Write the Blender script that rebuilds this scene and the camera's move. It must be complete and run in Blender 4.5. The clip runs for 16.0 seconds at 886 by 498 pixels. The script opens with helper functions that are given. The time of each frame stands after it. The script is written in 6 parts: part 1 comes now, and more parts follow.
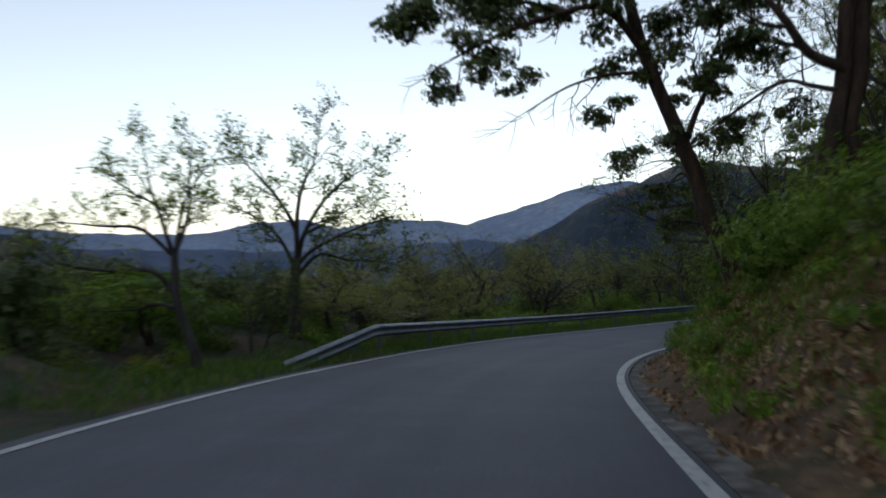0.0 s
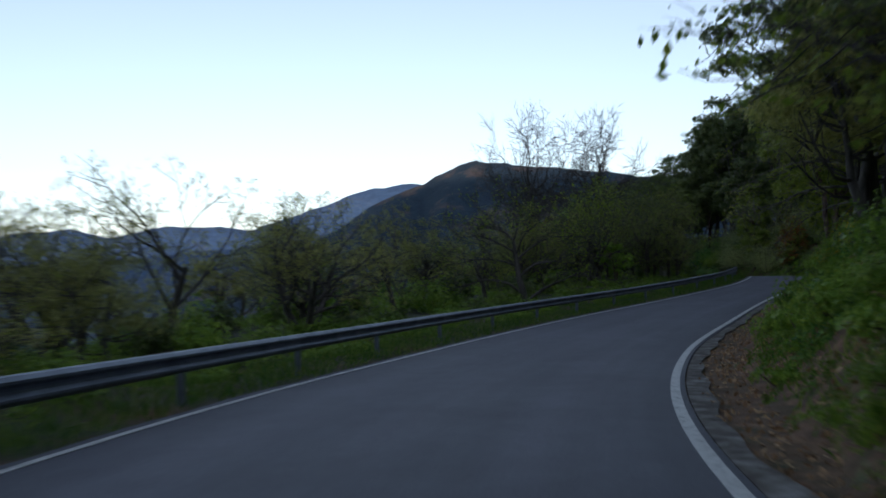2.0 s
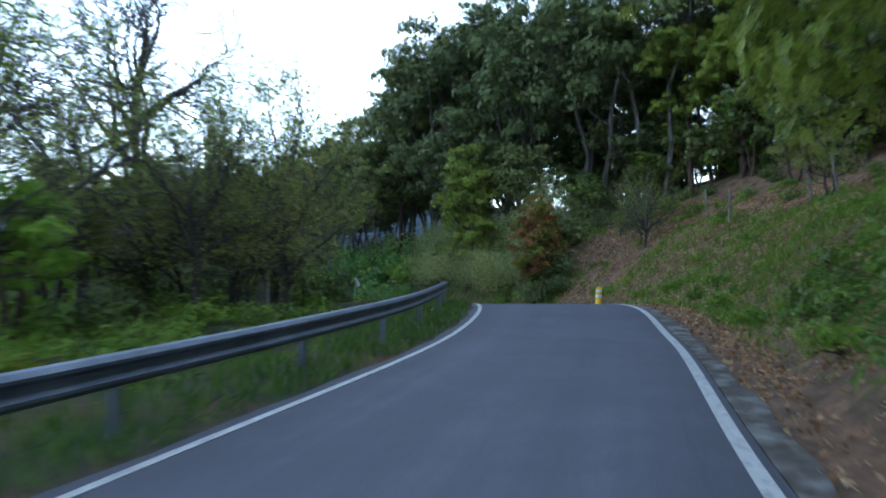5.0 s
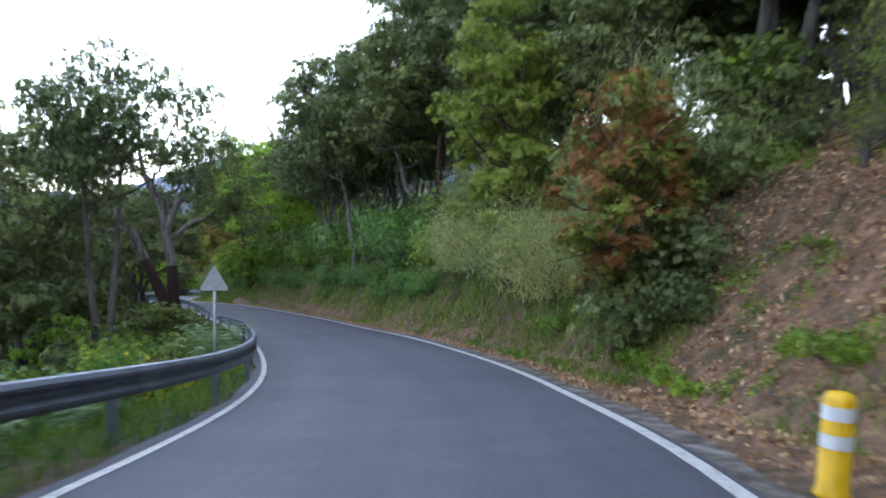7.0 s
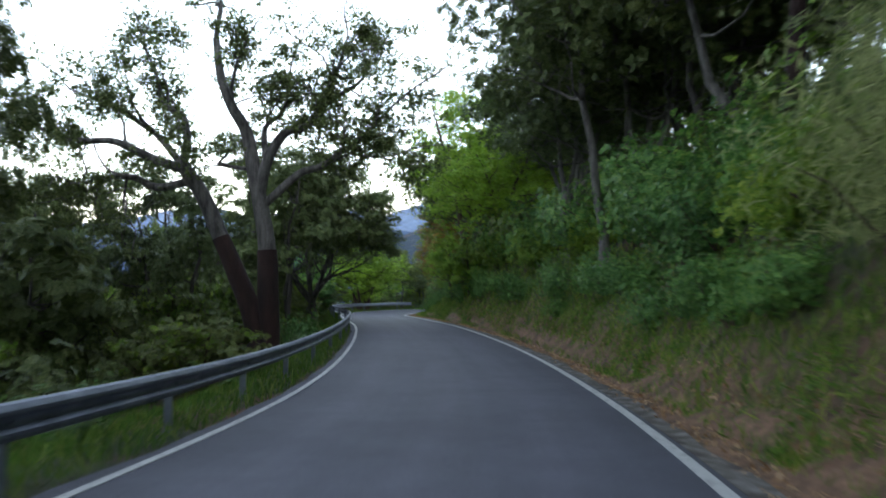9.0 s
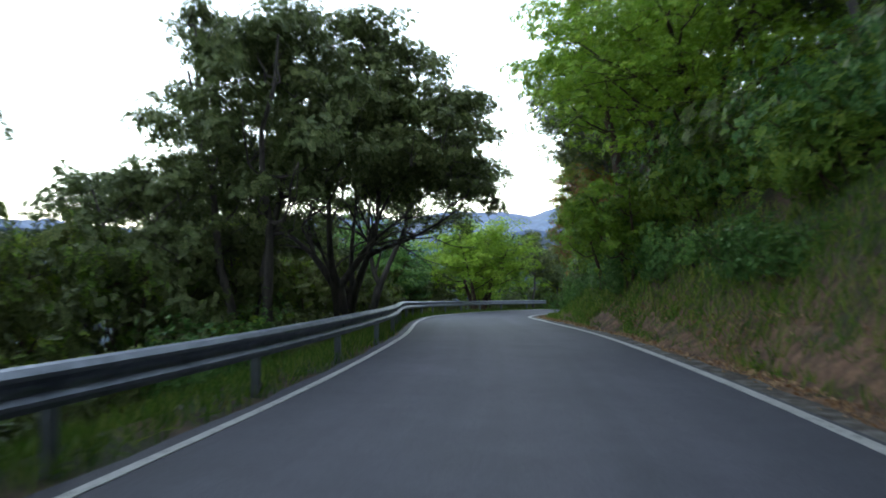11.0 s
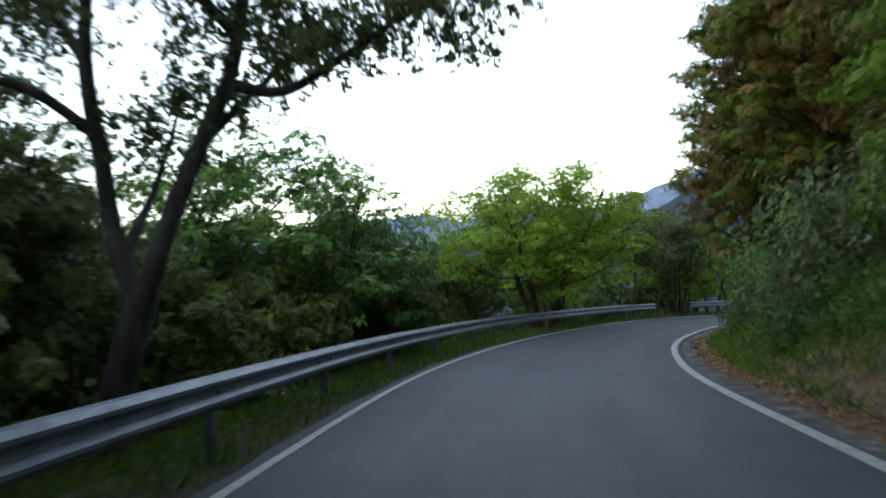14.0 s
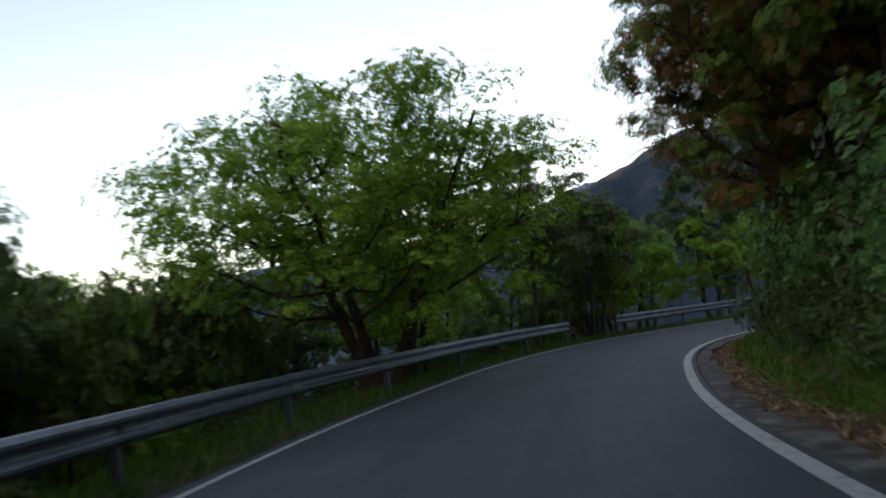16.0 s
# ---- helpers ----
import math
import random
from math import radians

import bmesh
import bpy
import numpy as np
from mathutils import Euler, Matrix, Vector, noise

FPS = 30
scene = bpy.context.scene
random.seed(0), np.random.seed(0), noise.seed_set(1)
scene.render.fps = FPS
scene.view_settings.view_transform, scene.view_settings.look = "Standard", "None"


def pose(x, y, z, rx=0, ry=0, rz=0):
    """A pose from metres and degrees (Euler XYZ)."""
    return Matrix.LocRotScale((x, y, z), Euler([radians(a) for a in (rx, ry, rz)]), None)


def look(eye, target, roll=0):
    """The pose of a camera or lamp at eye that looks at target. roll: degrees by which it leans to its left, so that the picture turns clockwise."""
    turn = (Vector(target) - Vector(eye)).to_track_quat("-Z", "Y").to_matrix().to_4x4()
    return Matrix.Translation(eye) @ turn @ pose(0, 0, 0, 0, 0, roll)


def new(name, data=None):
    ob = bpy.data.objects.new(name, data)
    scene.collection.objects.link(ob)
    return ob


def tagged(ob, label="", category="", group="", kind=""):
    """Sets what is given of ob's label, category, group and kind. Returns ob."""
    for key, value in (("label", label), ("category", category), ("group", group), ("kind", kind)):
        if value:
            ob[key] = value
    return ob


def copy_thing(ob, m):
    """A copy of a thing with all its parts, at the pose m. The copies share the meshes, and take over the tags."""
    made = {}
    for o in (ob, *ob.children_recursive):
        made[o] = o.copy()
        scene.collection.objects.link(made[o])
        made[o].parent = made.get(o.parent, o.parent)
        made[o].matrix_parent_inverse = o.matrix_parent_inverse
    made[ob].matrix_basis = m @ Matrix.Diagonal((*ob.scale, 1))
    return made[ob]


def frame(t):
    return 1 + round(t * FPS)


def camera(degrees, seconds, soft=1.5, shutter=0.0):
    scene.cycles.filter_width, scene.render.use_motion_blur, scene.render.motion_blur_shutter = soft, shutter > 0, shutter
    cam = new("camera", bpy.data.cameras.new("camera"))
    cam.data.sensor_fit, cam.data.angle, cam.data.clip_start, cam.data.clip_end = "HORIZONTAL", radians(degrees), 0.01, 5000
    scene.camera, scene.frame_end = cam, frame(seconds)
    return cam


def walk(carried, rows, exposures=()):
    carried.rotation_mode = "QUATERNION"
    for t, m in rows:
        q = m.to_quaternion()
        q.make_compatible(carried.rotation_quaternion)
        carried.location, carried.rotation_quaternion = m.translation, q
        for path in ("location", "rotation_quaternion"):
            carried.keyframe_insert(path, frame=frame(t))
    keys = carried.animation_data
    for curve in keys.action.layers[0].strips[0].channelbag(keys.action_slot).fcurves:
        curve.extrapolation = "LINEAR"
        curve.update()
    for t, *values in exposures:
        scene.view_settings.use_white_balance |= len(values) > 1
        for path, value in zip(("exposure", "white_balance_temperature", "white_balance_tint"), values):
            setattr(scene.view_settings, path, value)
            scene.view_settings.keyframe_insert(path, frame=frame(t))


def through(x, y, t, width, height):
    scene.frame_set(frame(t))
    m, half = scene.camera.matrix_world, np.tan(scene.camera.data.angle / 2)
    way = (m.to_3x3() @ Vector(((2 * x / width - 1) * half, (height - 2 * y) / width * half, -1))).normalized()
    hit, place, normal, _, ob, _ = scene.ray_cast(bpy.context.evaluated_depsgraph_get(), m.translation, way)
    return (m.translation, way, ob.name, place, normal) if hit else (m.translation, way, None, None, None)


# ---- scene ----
cam = camera(55.6, 16.0, soft=1.7, shutter=0.4)
PATH = [
    (0, (0.007, 0.024, -0.016), (0.069, 10.023, 0.002), 0.53),
    (0.5, (0.333, 5.416, -0.248), (0.993, 15.394, -0.144), -0.69),
    (1, (1.12, 10.824, -0.638), (2.146, 20.77, -0.514), -2.24),
    (1.5, (2.22, 15.93, -0.998), (4.072, 25.757, -0.936), -2.01),
    (2, (3.585, 21.597, -1.426), (6.133, 31.267, -1.376), -1.32),
    (2.5, (5.96, 27.82, -1.881), (9.275, 37.253, -1.743), -0.00),
    (3, (8.835, 33.854, -2.221), (13.213, 42.845, -2.102), -0.76),
    (3.5, (12.267, 39.644, -2.426), (17.331, 48.264, -2.19), -0.11),
    (4, (16.026, 44.827, -2.486), (21.508, 53.185, -2.177), 1.36),
    (4.5, (20.532, 49.734, -2.585), (26.267, 57.918, -2.233), 1.03),
    (4.7, (22.423, 51.767, -2.478), (28.162, 59.953, -2.23), 0.49),
    (5.2, (27.493, 56.577, -2.4), (33.122, 64.841, -2.242), 0.23),
    (5.75, (33.53, 61.652, -2.25), (38.706, 70.208, -2.283), 0.07),
    (6.3, (38.936, 66.704, -2.02), (43.535, 75.581, -2.240), 0.13),
    (6.8, (42.34, 71.45, -1.847), (46.523, 80.528, -2.145), 0.45),
    (7, (43.49, 73.362, -2.097), (47.553, 82.496, -2.354), 0.30),
    (7.5, (45.978, 77.826, -2.652), (49.592, 87.149, -2.85), 1.66),
    (8, (48.057, 83.147, -3.145), (50.811, 92.754, -3.477), 2.61),
    (8.5, (49.88, 88.689, -3.572), (51.524, 98.548, -3.898), 2.52),
    (9, (51.229, 94.022, -3.872), (52.1, 103.984, -3.943), 0.79),
    (9.5, (52.18, 99.373, -4.24), (52.266, 109.371, -4.06), 0.42),
    (10, (52.856, 104.668, -4.738), (52.402, 114.657, -4.609), -0.58),
    (10.7, (53.181, 111.924, -5.511), (52.448, 121.896, -5.611), -0.39),
    (11.25, (53.161, 117.315, -5.806), (52.206, 127.269, -5.782), 0.30),
    (11.8, (52.957, 122.4, -5.99), (51.823, 132.334, -5.833), 0.88),
    (12.5, (52.716, 128.427, -6.216), (51.438, 138.343, -6.024), 0.50),
    (13, (52.587, 132.622, -6.402), (50.99, 142.493, -6.377), -0.29),
    (13.5, (52.425, 136.866, -6.627), (50.871, 146.743, -6.767), -2.49),
    (14, (52.137, 141.207, -6.932), (50.543, 151.079, -6.978), -2.48),
    (14.5, (51.985, 145.275, -7.313), (50.54, 155.17, -7.22), -3.70),
    (15, (51.975, 149.289, -7.613), (51.003, 159.24, -7.434), -5.22),
    (15.5, (52.105, 153.267, -8.003), (51.648, 163.254, -7.742), -6.45),
    (16, (52.306, 157.314, -8.253), (52.235, 167.309, -7.957), -7.53),
]
EXPOSURES = [(0.0, 0.55, 6400, 12), (2.0, 0.5, 5700, 10), (3.0, 1.5, 5600, 6), (3.5, 2.05, 5500, 5), (4.5, 2.3, 5300, 5), (7.0, 3.1, 6150, 15), (8.5, 2.65, 6200, 10), (10.0, 2.1, 6400, 8), (12.5, 3.05, 6300, 5), (13.0, 2.75, 6300, 8), (14.0, 2.0, 6400, 9), (15.0, 1.05, 6200, 10), (15.5, 0.95, 6700, 11), (16.0, 1.0, 6600, 12)]
walk(cam, [(t, look(eye, target, roll)) for t, eye, target, roll in PATH], EXPOSURES)

# ---- sky and sun: after sunset in the valley, the last sun on the far tops ----
SUN_AZ, SUN_EL = 188.0, 9.0
world = bpy.data.worlds.new("sky")
scene.world = world
world.use_nodes = True
wn = world.node_tree.nodes
sky = wn.new("ShaderNodeTexSky")
sky.sky_type = "NISHITA"
sky.sun_disc = False
sky.sun_elevation = radians(SUN_EL)
sky.sun_rotation = radians(SUN_AZ)
sky.air_density, sky.dust_density, sky.ozone_density = 0.9, 0.3, 1.5
wn["Background"].inputs["Strength"].default_value = 0.15
veil = wn.new("ShaderNodeHueSaturation")  # a thin even veil of high cloud pales the sky
veil.inputs["Saturation"].default_value = 0.5
world.node_tree.links.new(sky.outputs[0], veil.inputs["Color"])
world.node_tree.links.new(veil.outputs[0], wn["Background"].inputs["Color"])
sun = new("sun", bpy.data.lights.new("sun", "SUN"))
sun.data.energy, sun.data.angle, sun.data.color = 2.0, radians(0.5), (1.0, 0.8, 0.62)
sun_way = Vector((math.sin(radians(SUN_AZ)) * math.cos(radians(SUN_EL)), math.cos(radians(SUN_AZ)) * math.cos(radians(SUN_EL)), math.sin(radians(SUN_EL))))
sun.matrix_world = look(sun_way * 50, (0, 0, 0))


# ---- materials ----
def material(name, rough=0.8, metal=0.0):
    m = bpy.data.materials.new(name)
    m.use_nodes = True
    b = m.node_tree.nodes["Principled BSDF"]
    b.inputs["Roughness"].default_value, b.inputs["Metallic"].default_value = rough, metal
    return m, m.node_tree.nodes, m.node_tree.links, b


def ramp(n, l, source, stops):
    r = n.new("ShaderNodeValToRGB")
    while len(r.color_ramp.elements) < len(stops):
        r.color_ramp.elements.new(0.5)
    for e, (p, c) in zip(r.color_ramp.elements, stops):
        e.position, e.color = p, (*c, 1)
    l.new(source, r.inputs[0])
    return r.outputs[0]


def noise_tex(n, l, scale, detail=4.0, rough=0.55, stretch=None):
    t = n.new("ShaderNodeTexNoise")
    t.inputs["Scale"].default_value, t.inputs["Detail"].default_value, t.inputs["Roughness"].default_value = scale, detail, rough
    co = n.new("ShaderNodeTexCoord")
    if stretch:
        mp = n.new("ShaderNodeMapping")
        mp.inputs["Scale"].default_value = stretch
        l.new(co.outputs["Object"], mp.inputs[0])
        l.new(mp.outputs[0], t.inputs["Vector"])
    else:
        l.new(co.outputs["Object"], t.inputs["Vector"])
    return t.outputs[0]


def mixed(n, l, fac, a, b, how="MIX"):
    m = n.new("ShaderNodeMix")
    m.data_type, m.blend_type = "RGBA", how
    for sock, v in ((m.inputs[0], fac), (m.inputs[6], a), (m.inputs[7], b)):
        if isinstance(v, (int, float)):
            sock.default_value = v
        elif isinstance(v, tuple):
            sock.default_value = (*v, 1)
        else:
            l.new(v, sock)
    return m.outputs[2]


def bump(n, l, b, height, strength, dist=0.02):
    u = n.new("ShaderNodeBump")
    u.inputs["Strength"].default_value, u.inputs["Distance"].default_value = strength, dist
    l.new(height, u.inputs["Height"])
    l.new(u.outputs[0], b.inputs["Normal"])


def rough_surface(name, stops, scale, fine, strength, rough=0.85, dist=0.02, fine_mix=0.5, stretch=None):
    """Two scales of colour variation, and relief from the finer one."""
    m, n, l, b = material(name, rough)
    big = ramp(n, l, noise_tex(n, l, scale, stretch=stretch), stops)
    f = noise_tex(n, l, fine, 3.0, 0.7)
    small = ramp(n, l, f, [(0.3, (0.55, 0.55, 0.55)), (0.7, (1.3, 1.3, 1.3))])
    l.new(mixed(n, l, fine_mix, big, small, "MULTIPLY"), b.inputs["Base Color"])
    bump(n, l, b, f, strength, dist)
    return m


def leaf_material(name, stops, through=0.35, rough=0.5, cells=0.0, fill=0.5):
    """Leaf colours that vary from leaf to leaf; cells: leaves a metre on a spray, which is cut out between them."""
    m, n, l, b = material(name, rough)
    b.inputs["Specular IOR Level"].default_value = 0.22
    g = n.new("ShaderNodeNewGeometry")
    one = g.outputs["Random Per Island"]
    big = noise_tex(n, l, 0.9, 2.0)
    if cells:
        v = n.new("ShaderNodeTexVoronoi")
        v.inputs["Scale"].default_value = cells
        co = n.new("ShaderNodeTexCoord")
        l.new(co.outputs["Object"], v.inputs["Vector"])
        sp = n.new("ShaderNodeSeparateColor")
        l.new(v.outputs["Color"], sp.inputs[0])
        av = n.new("ShaderNodeMath")
        av.operation = "MULTIPLY_ADD"
        av.inputs[1].default_value = 0.6
        l.new(sp.outputs[0], av.inputs[0])
        hf = n.new("ShaderNodeMath")
        hf.operation = "MULTIPLY"
        hf.inputs[1].default_value = 0.4
        l.new(one, hf.inputs[0])
        l.new(hf.outputs[0], av.inputs[2])
        one = av.outputs[0]
    add = n.new("ShaderNodeMath")
    add.operation = "MULTIPLY_ADD"
    add.inputs[1].default_value = 0.65
    l.new(one, add.inputs[0])
    sc = n.new("ShaderNodeMath")
    sc.operation = "MULTIPLY"
    sc.inputs[1].default_value = 0.4
    l.new(big, sc.inputs[0])
    l.new(sc.outputs[0], add.inputs[2])
    info = n.new("ShaderNodeObjectInfo")
    tone = ramp(n, l, info.outputs["Random"], [(0.0, (0.72, 0.78, 0.78)), (1.0, (1.25, 1.18, 1.0))])
    col = mixed(n, l, 1.0, ramp(n, l, add.outputs[0], stops), tone, "MULTIPLY")
    l.new(col, b.inputs["Base Color"])
    tr = n.new("ShaderNodeBsdfTranslucent")
    l.new(col, tr.inputs[0])
    mx = n.new("ShaderNodeMixShader")
    mx.inputs[0].default_value = through
    l.new(b.outputs[0], mx.inputs[1])
    l.new(tr.outputs[0], mx.inputs[2])
    last = mx.outputs[0]
    if cells:
        less = n.new("ShaderNodeMath")
        less.operation = "LESS_THAN"
        less.inputs[1].default_value = fill
        l.new(v.outputs["Distance"], less.inputs[0])
        clear = n.new("ShaderNodeBsdfTransparent")
        cut = n.new("ShaderNodeMixShader")
        l.new(less.outputs[0], cut.inputs[0])
        l.new(clear.outputs[0], cut.inputs[1])
        l.new(last, cut.inputs[2])
        last = cut.outputs[0]
    l.new(last, n["Material Output"].inputs[0])
    return m


def bark_material(name, dark, light, scale=6.0):
    return rough_surface(name, [(0.3, dark), (0.7, light)], scale, 26.0, 0.8, 0.9, 0.04, 0.6, (1, 1, 0.25))


def asphalt_material():
    m, n, l, b = material("asphalt", 0.72)
    big = ramp(n, l, noise_tex(n, l, 0.35, 3.0), [(0.3, (0.064, 0.066, 0.088)), (0.7, (0.088, 0.09, 0.118))])
    patch = ramp(n, l, noise_tex(n, l, 1.7, 5.0), [(0.4, (0.93, 0.93, 0.93)), (0.65, (1.06, 1.06, 1.06))])
    v = n.new("ShaderNodeTexVoronoi")
    v.inputs["Scale"].default_value = 70.0
    co = n.new("ShaderNodeTexCoord")
    l.new(co.outputs["Object"], v.inputs["Vector"])
    grit = ramp(n, l, v.outputs["Color"], [(0.0, (0.7, 0.7, 0.7)), (1.0, (1.35, 1.35, 1.35))])
    at = n.new("ShaderNodeAttribute")
    at.attribute_name = "across"
    lo = n.new("ShaderNodeAttribute")
    lo.attribute_name = "along"
    xy = n.new("ShaderNodeCombineXYZ")
    l.new(at.outputs["Fac"], xy.inputs[0])
    l.new(lo.outputs["Fac"], xy.inputs[1])
    mp = n.new("ShaderNodeMapping")
    mp.inputs["Scale"].default_value = (16.0, 0.07, 1.0)
    l.new(xy.outputs[0], mp.inputs[0])
    st = n.new("ShaderNodeTexNoise")
    st.inputs["Scale"].default_value, st.inputs["Detail"].default_value = 1.0, 4.0
    l.new(mp.outputs[0], st.inputs["Vector"])
    streak = ramp(n, l, st.outputs[0], [(0.3, (0.9, 0.9, 0.9)), (0.7, (1.1, 1.09, 1.09))])
    track = ramp(n, l, at.outputs["Fac"], [(0.0, (0.78, 0.78, 0.78)), (0.14, (0.92, 0.92, 0.92)), (0.24, (1.12, 1.1, 1.1)), (0.36, (0.93, 0.93, 0.95)), (0.5, (1.1, 1.08, 1.08)), (0.62, (0.95, 0.95, 0.96)), (0.74, (1.14, 1.12, 1.12)), (0.86, (0.96, 0.96, 0.96)), (1.0, (0.74, 0.74, 0.74))])
    worn = mixed(n, l, 1.0, mixed(n, l, 1.0, big, patch, "MULTIPLY"), mixed(n, l, 1.0, streak, track, "MULTIPLY"), "MULTIPLY")
    l.new(mixed(n, l, 1.0, worn, grit, "MULTIPLY"), b.inputs["Base Color"])
    bump(n, l, b, v.outputs["Distance"], 0.5, 0.006)
    return m


def paint_line_material():
    m, n, l, b = material("road paint", 0.6)
    wear = ramp(n, l, noise_tex(n, l, 9.0, 6.0, 0.7), [(0.32, (0.14, 0.14, 0.145)), (0.47, (0.50, 0.50, 0.49)), (0.8, (0.66, 0.66, 0.645))])
    l.new(wear, b.inputs["Base Color"])
    return m


def steel_material():
    m, n, l, b = material("galvanised steel", 0.42, 0.85)
    c = ramp(n, l, noise_tex(n, l, 2.2, 5.0), [(0.3, (0.13, 0.15, 0.185)), (0.7, (0.23, 0.255, 0.3))])
    l.new(c, b.inputs["Base Color"])
    r = ramp(n, l, noise_tex(n, l, 14.0, 3.0), [(0.3, (0.42, 0.42, 0.42)), (0.7, (0.65, 0.65, 0.65))])
    l.new(r, b.inputs["Roughness"])
    return m


def plain_worn(name, colour, rough=0.5, metal=0.0):
    m, n, l, b = material(name, rough, metal)
    c = ramp(n, l, noise_tex(n, l, 8.0, 5.0), [(0.25, tuple(v * 0.75 for v in colour)), (0.6, colour)])
    l.new(c, b.inputs["Base Color"])
    return m


def ground_material():
    m, n, l, b = material("ground", 0.95)
    base = ramp(n, l, noise_tex(n, l, 0.55, 6.0, 0.65), [(0.3, (0.17, 0.075, 0.04)), (0.4, (0.11, 0.075, 0.045)), (0.5, (0.055, 0.055, 0.028)), (0.62, (0.04, 0.065, 0.02)), (0.8, (0.065, 0.10, 0.028))])
    f = noise_tex(n, l, 7.0, 5.0, 0.75)
    small = ramp(n, l, f, [(0.3, (0.5, 0.48, 0.45)), (0.7, (1.35, 1.3, 1.2))])
    near = mixed(n, l, 1.0, base, small, "MULTIPLY")
    # far woodland colour with the blue of distance haze painted in
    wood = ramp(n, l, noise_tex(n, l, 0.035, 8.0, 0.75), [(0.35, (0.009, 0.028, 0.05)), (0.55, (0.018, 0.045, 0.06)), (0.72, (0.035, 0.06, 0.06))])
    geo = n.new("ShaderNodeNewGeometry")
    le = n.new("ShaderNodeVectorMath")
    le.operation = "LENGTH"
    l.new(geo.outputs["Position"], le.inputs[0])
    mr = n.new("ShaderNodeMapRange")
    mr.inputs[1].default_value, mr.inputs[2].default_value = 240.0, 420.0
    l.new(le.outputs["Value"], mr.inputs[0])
    clump = noise_tex(n, l, 1.3, 6.0, 0.7)
    for zone, lo, hi in (("earth", (0.14, 0.06, 0.032), (0.34, 0.165, 0.09)), ("scrub", (0.014, 0.022, 0.01), (0.04, 0.055, 0.02)), ("litter", (0.11, 0.062, 0.04), (0.30, 0.18, 0.115))):
        at = n.new("ShaderNodeAttribute")
        at.attribute_name = zone
        k = n.new("ShaderNodeMath")
        k.operation = "MULTIPLY"
        l.new(at.outputs["Fac"], k.inputs[0])
        l.new(ramp(n, l, clump, [(0.36, (0.15, 0.15, 0.15)), (0.52, (1.0, 1.0, 1.0))]), k.inputs[1])
        near = mixed(n, l, k.outputs[0], near, mixed(n, l, 1.0, ramp(n, l, noise_tex(n, l, 2.6, 6.0, 0.7), [(0.35, lo), (0.65, hi)]), small, "MULTIPLY"))
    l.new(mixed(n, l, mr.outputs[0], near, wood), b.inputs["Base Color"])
    bump(n, l, b, f, 0.9, 0.08)
    return m


def mountain_material(name, stops, scale):
    m, n, l, b = material(name, 0.95)
    c = ramp(n, l, noise_tex(n, l, scale, 9.0, 0.72), stops)
    f = noise_tex(n, l, scale * 9, 5.0, 0.75)
    s = ramp(n, l, f, [(0.3, (0.55, 0.55, 0.6)), (0.7, (1.3, 1.3, 1.25))])
    l.new(mixed(n, l, 0.8, c, s, "MULTIPLY"), b.inputs["Base Color"])
    bump(n, l, b, f, 0.7, 6.0)
    return m


GROUND = ground_material()
ASPHALT = asphalt_material()
PAINT = paint_line_material()
STEEL = steel_material()
GUTTER = rough_surface("gutter concrete", [(0.36, (0.05, 0.04, 0.032)), (0.5, (0.11, 0.095, 0.08)), (0.64, (0.22, 0.21, 0.2)), (0.75, (0.3, 0.295, 0.28))], 3.4, 30.0, 0.6)
YELLOW = plain_worn("yellow plastic", (0.95, 0.55, 0.01), 0.4)
WHITE = plain_worn("white reflective band", (0.85, 0.85, 0.85), 0.4)
SIGN_BACK = plain_worn("grey sign back", (0.42, 0.43, 0.45), 0.45, 0.3)
WOOD = bark_material("grey fence wood", (0.16, 0.14, 0.12), (0.36, 0.33, 0.29), 9.0)
STONE = rough_surface("pale stone", [(0.3, (0.26, 0.25, 0.23)), (0.7, (0.42, 0.40, 0.37))], 3.0, 22.0, 0.6)
BARK_GREY = bark_material("grey bark", (0.035, 0.03, 0.027), (0.13, 0.115, 0.10))
BARK_CORK = bark_material("cork bark", (0.05, 0.045, 0.04), (0.26, 0.235, 0.21))
BARK_RED = bark_material("stripped cork trunk", (0.015, 0.009, 0.008), (0.055, 0.024, 0.018), 3.0)
BARK_PINE = bark_material("pinkish pine bark", (0.09, 0.06, 0.05), (0.30, 0.2, 0.165))
BARK_BROWN = bark_material("brown bark", (0.04, 0.026, 0.018), (0.14, 0.09, 0.06))
LEAF_OAK = leaf_material("evergreen oak leaf", [(0.1, (0.034, 0.054, 0.018)), (0.5, (0.115, 0.155, 0.05)), (0.95, (0.29, 0.31, 0.13))], 0.22, cells=27.0, fill=0.62)
LEAF_GREEN = leaf_material("fresh green leaf", [(0.1, (0.06, 0.15, 0.018)), (0.5, (0.22, 0.38, 0.04)), (0.95, (0.47, 0.58, 0.09))], 0.34, cells=24.0, fill=0.57)
LEAF_BUD = leaf_material("young bud leaf", [(0.1, (0.10, 0.15, 0.025)), (0.6, (0.24, 0.34, 0.045)), (0.95, (0.42, 0.44, 0.08))], 0.45)
SPRAY_BUD = leaf_material("budding spray", [(0.1, (0.15, 0.15, 0.06)), (0.6, (0.33, 0.34, 0.10)), (0.95, (0.52, 0.5, 0.16))], 0.35, cells=26.0, fill=0.42)
SPRAY_PINE = leaf_material("conifer spray", [(0.1, (0.06, 0.10, 0.02)), (0.55, (0.2, 0.27, 0.042)), (0.95, (0.44, 0.46, 0.085))], 0.28, cells=46.0, fill=0.55)
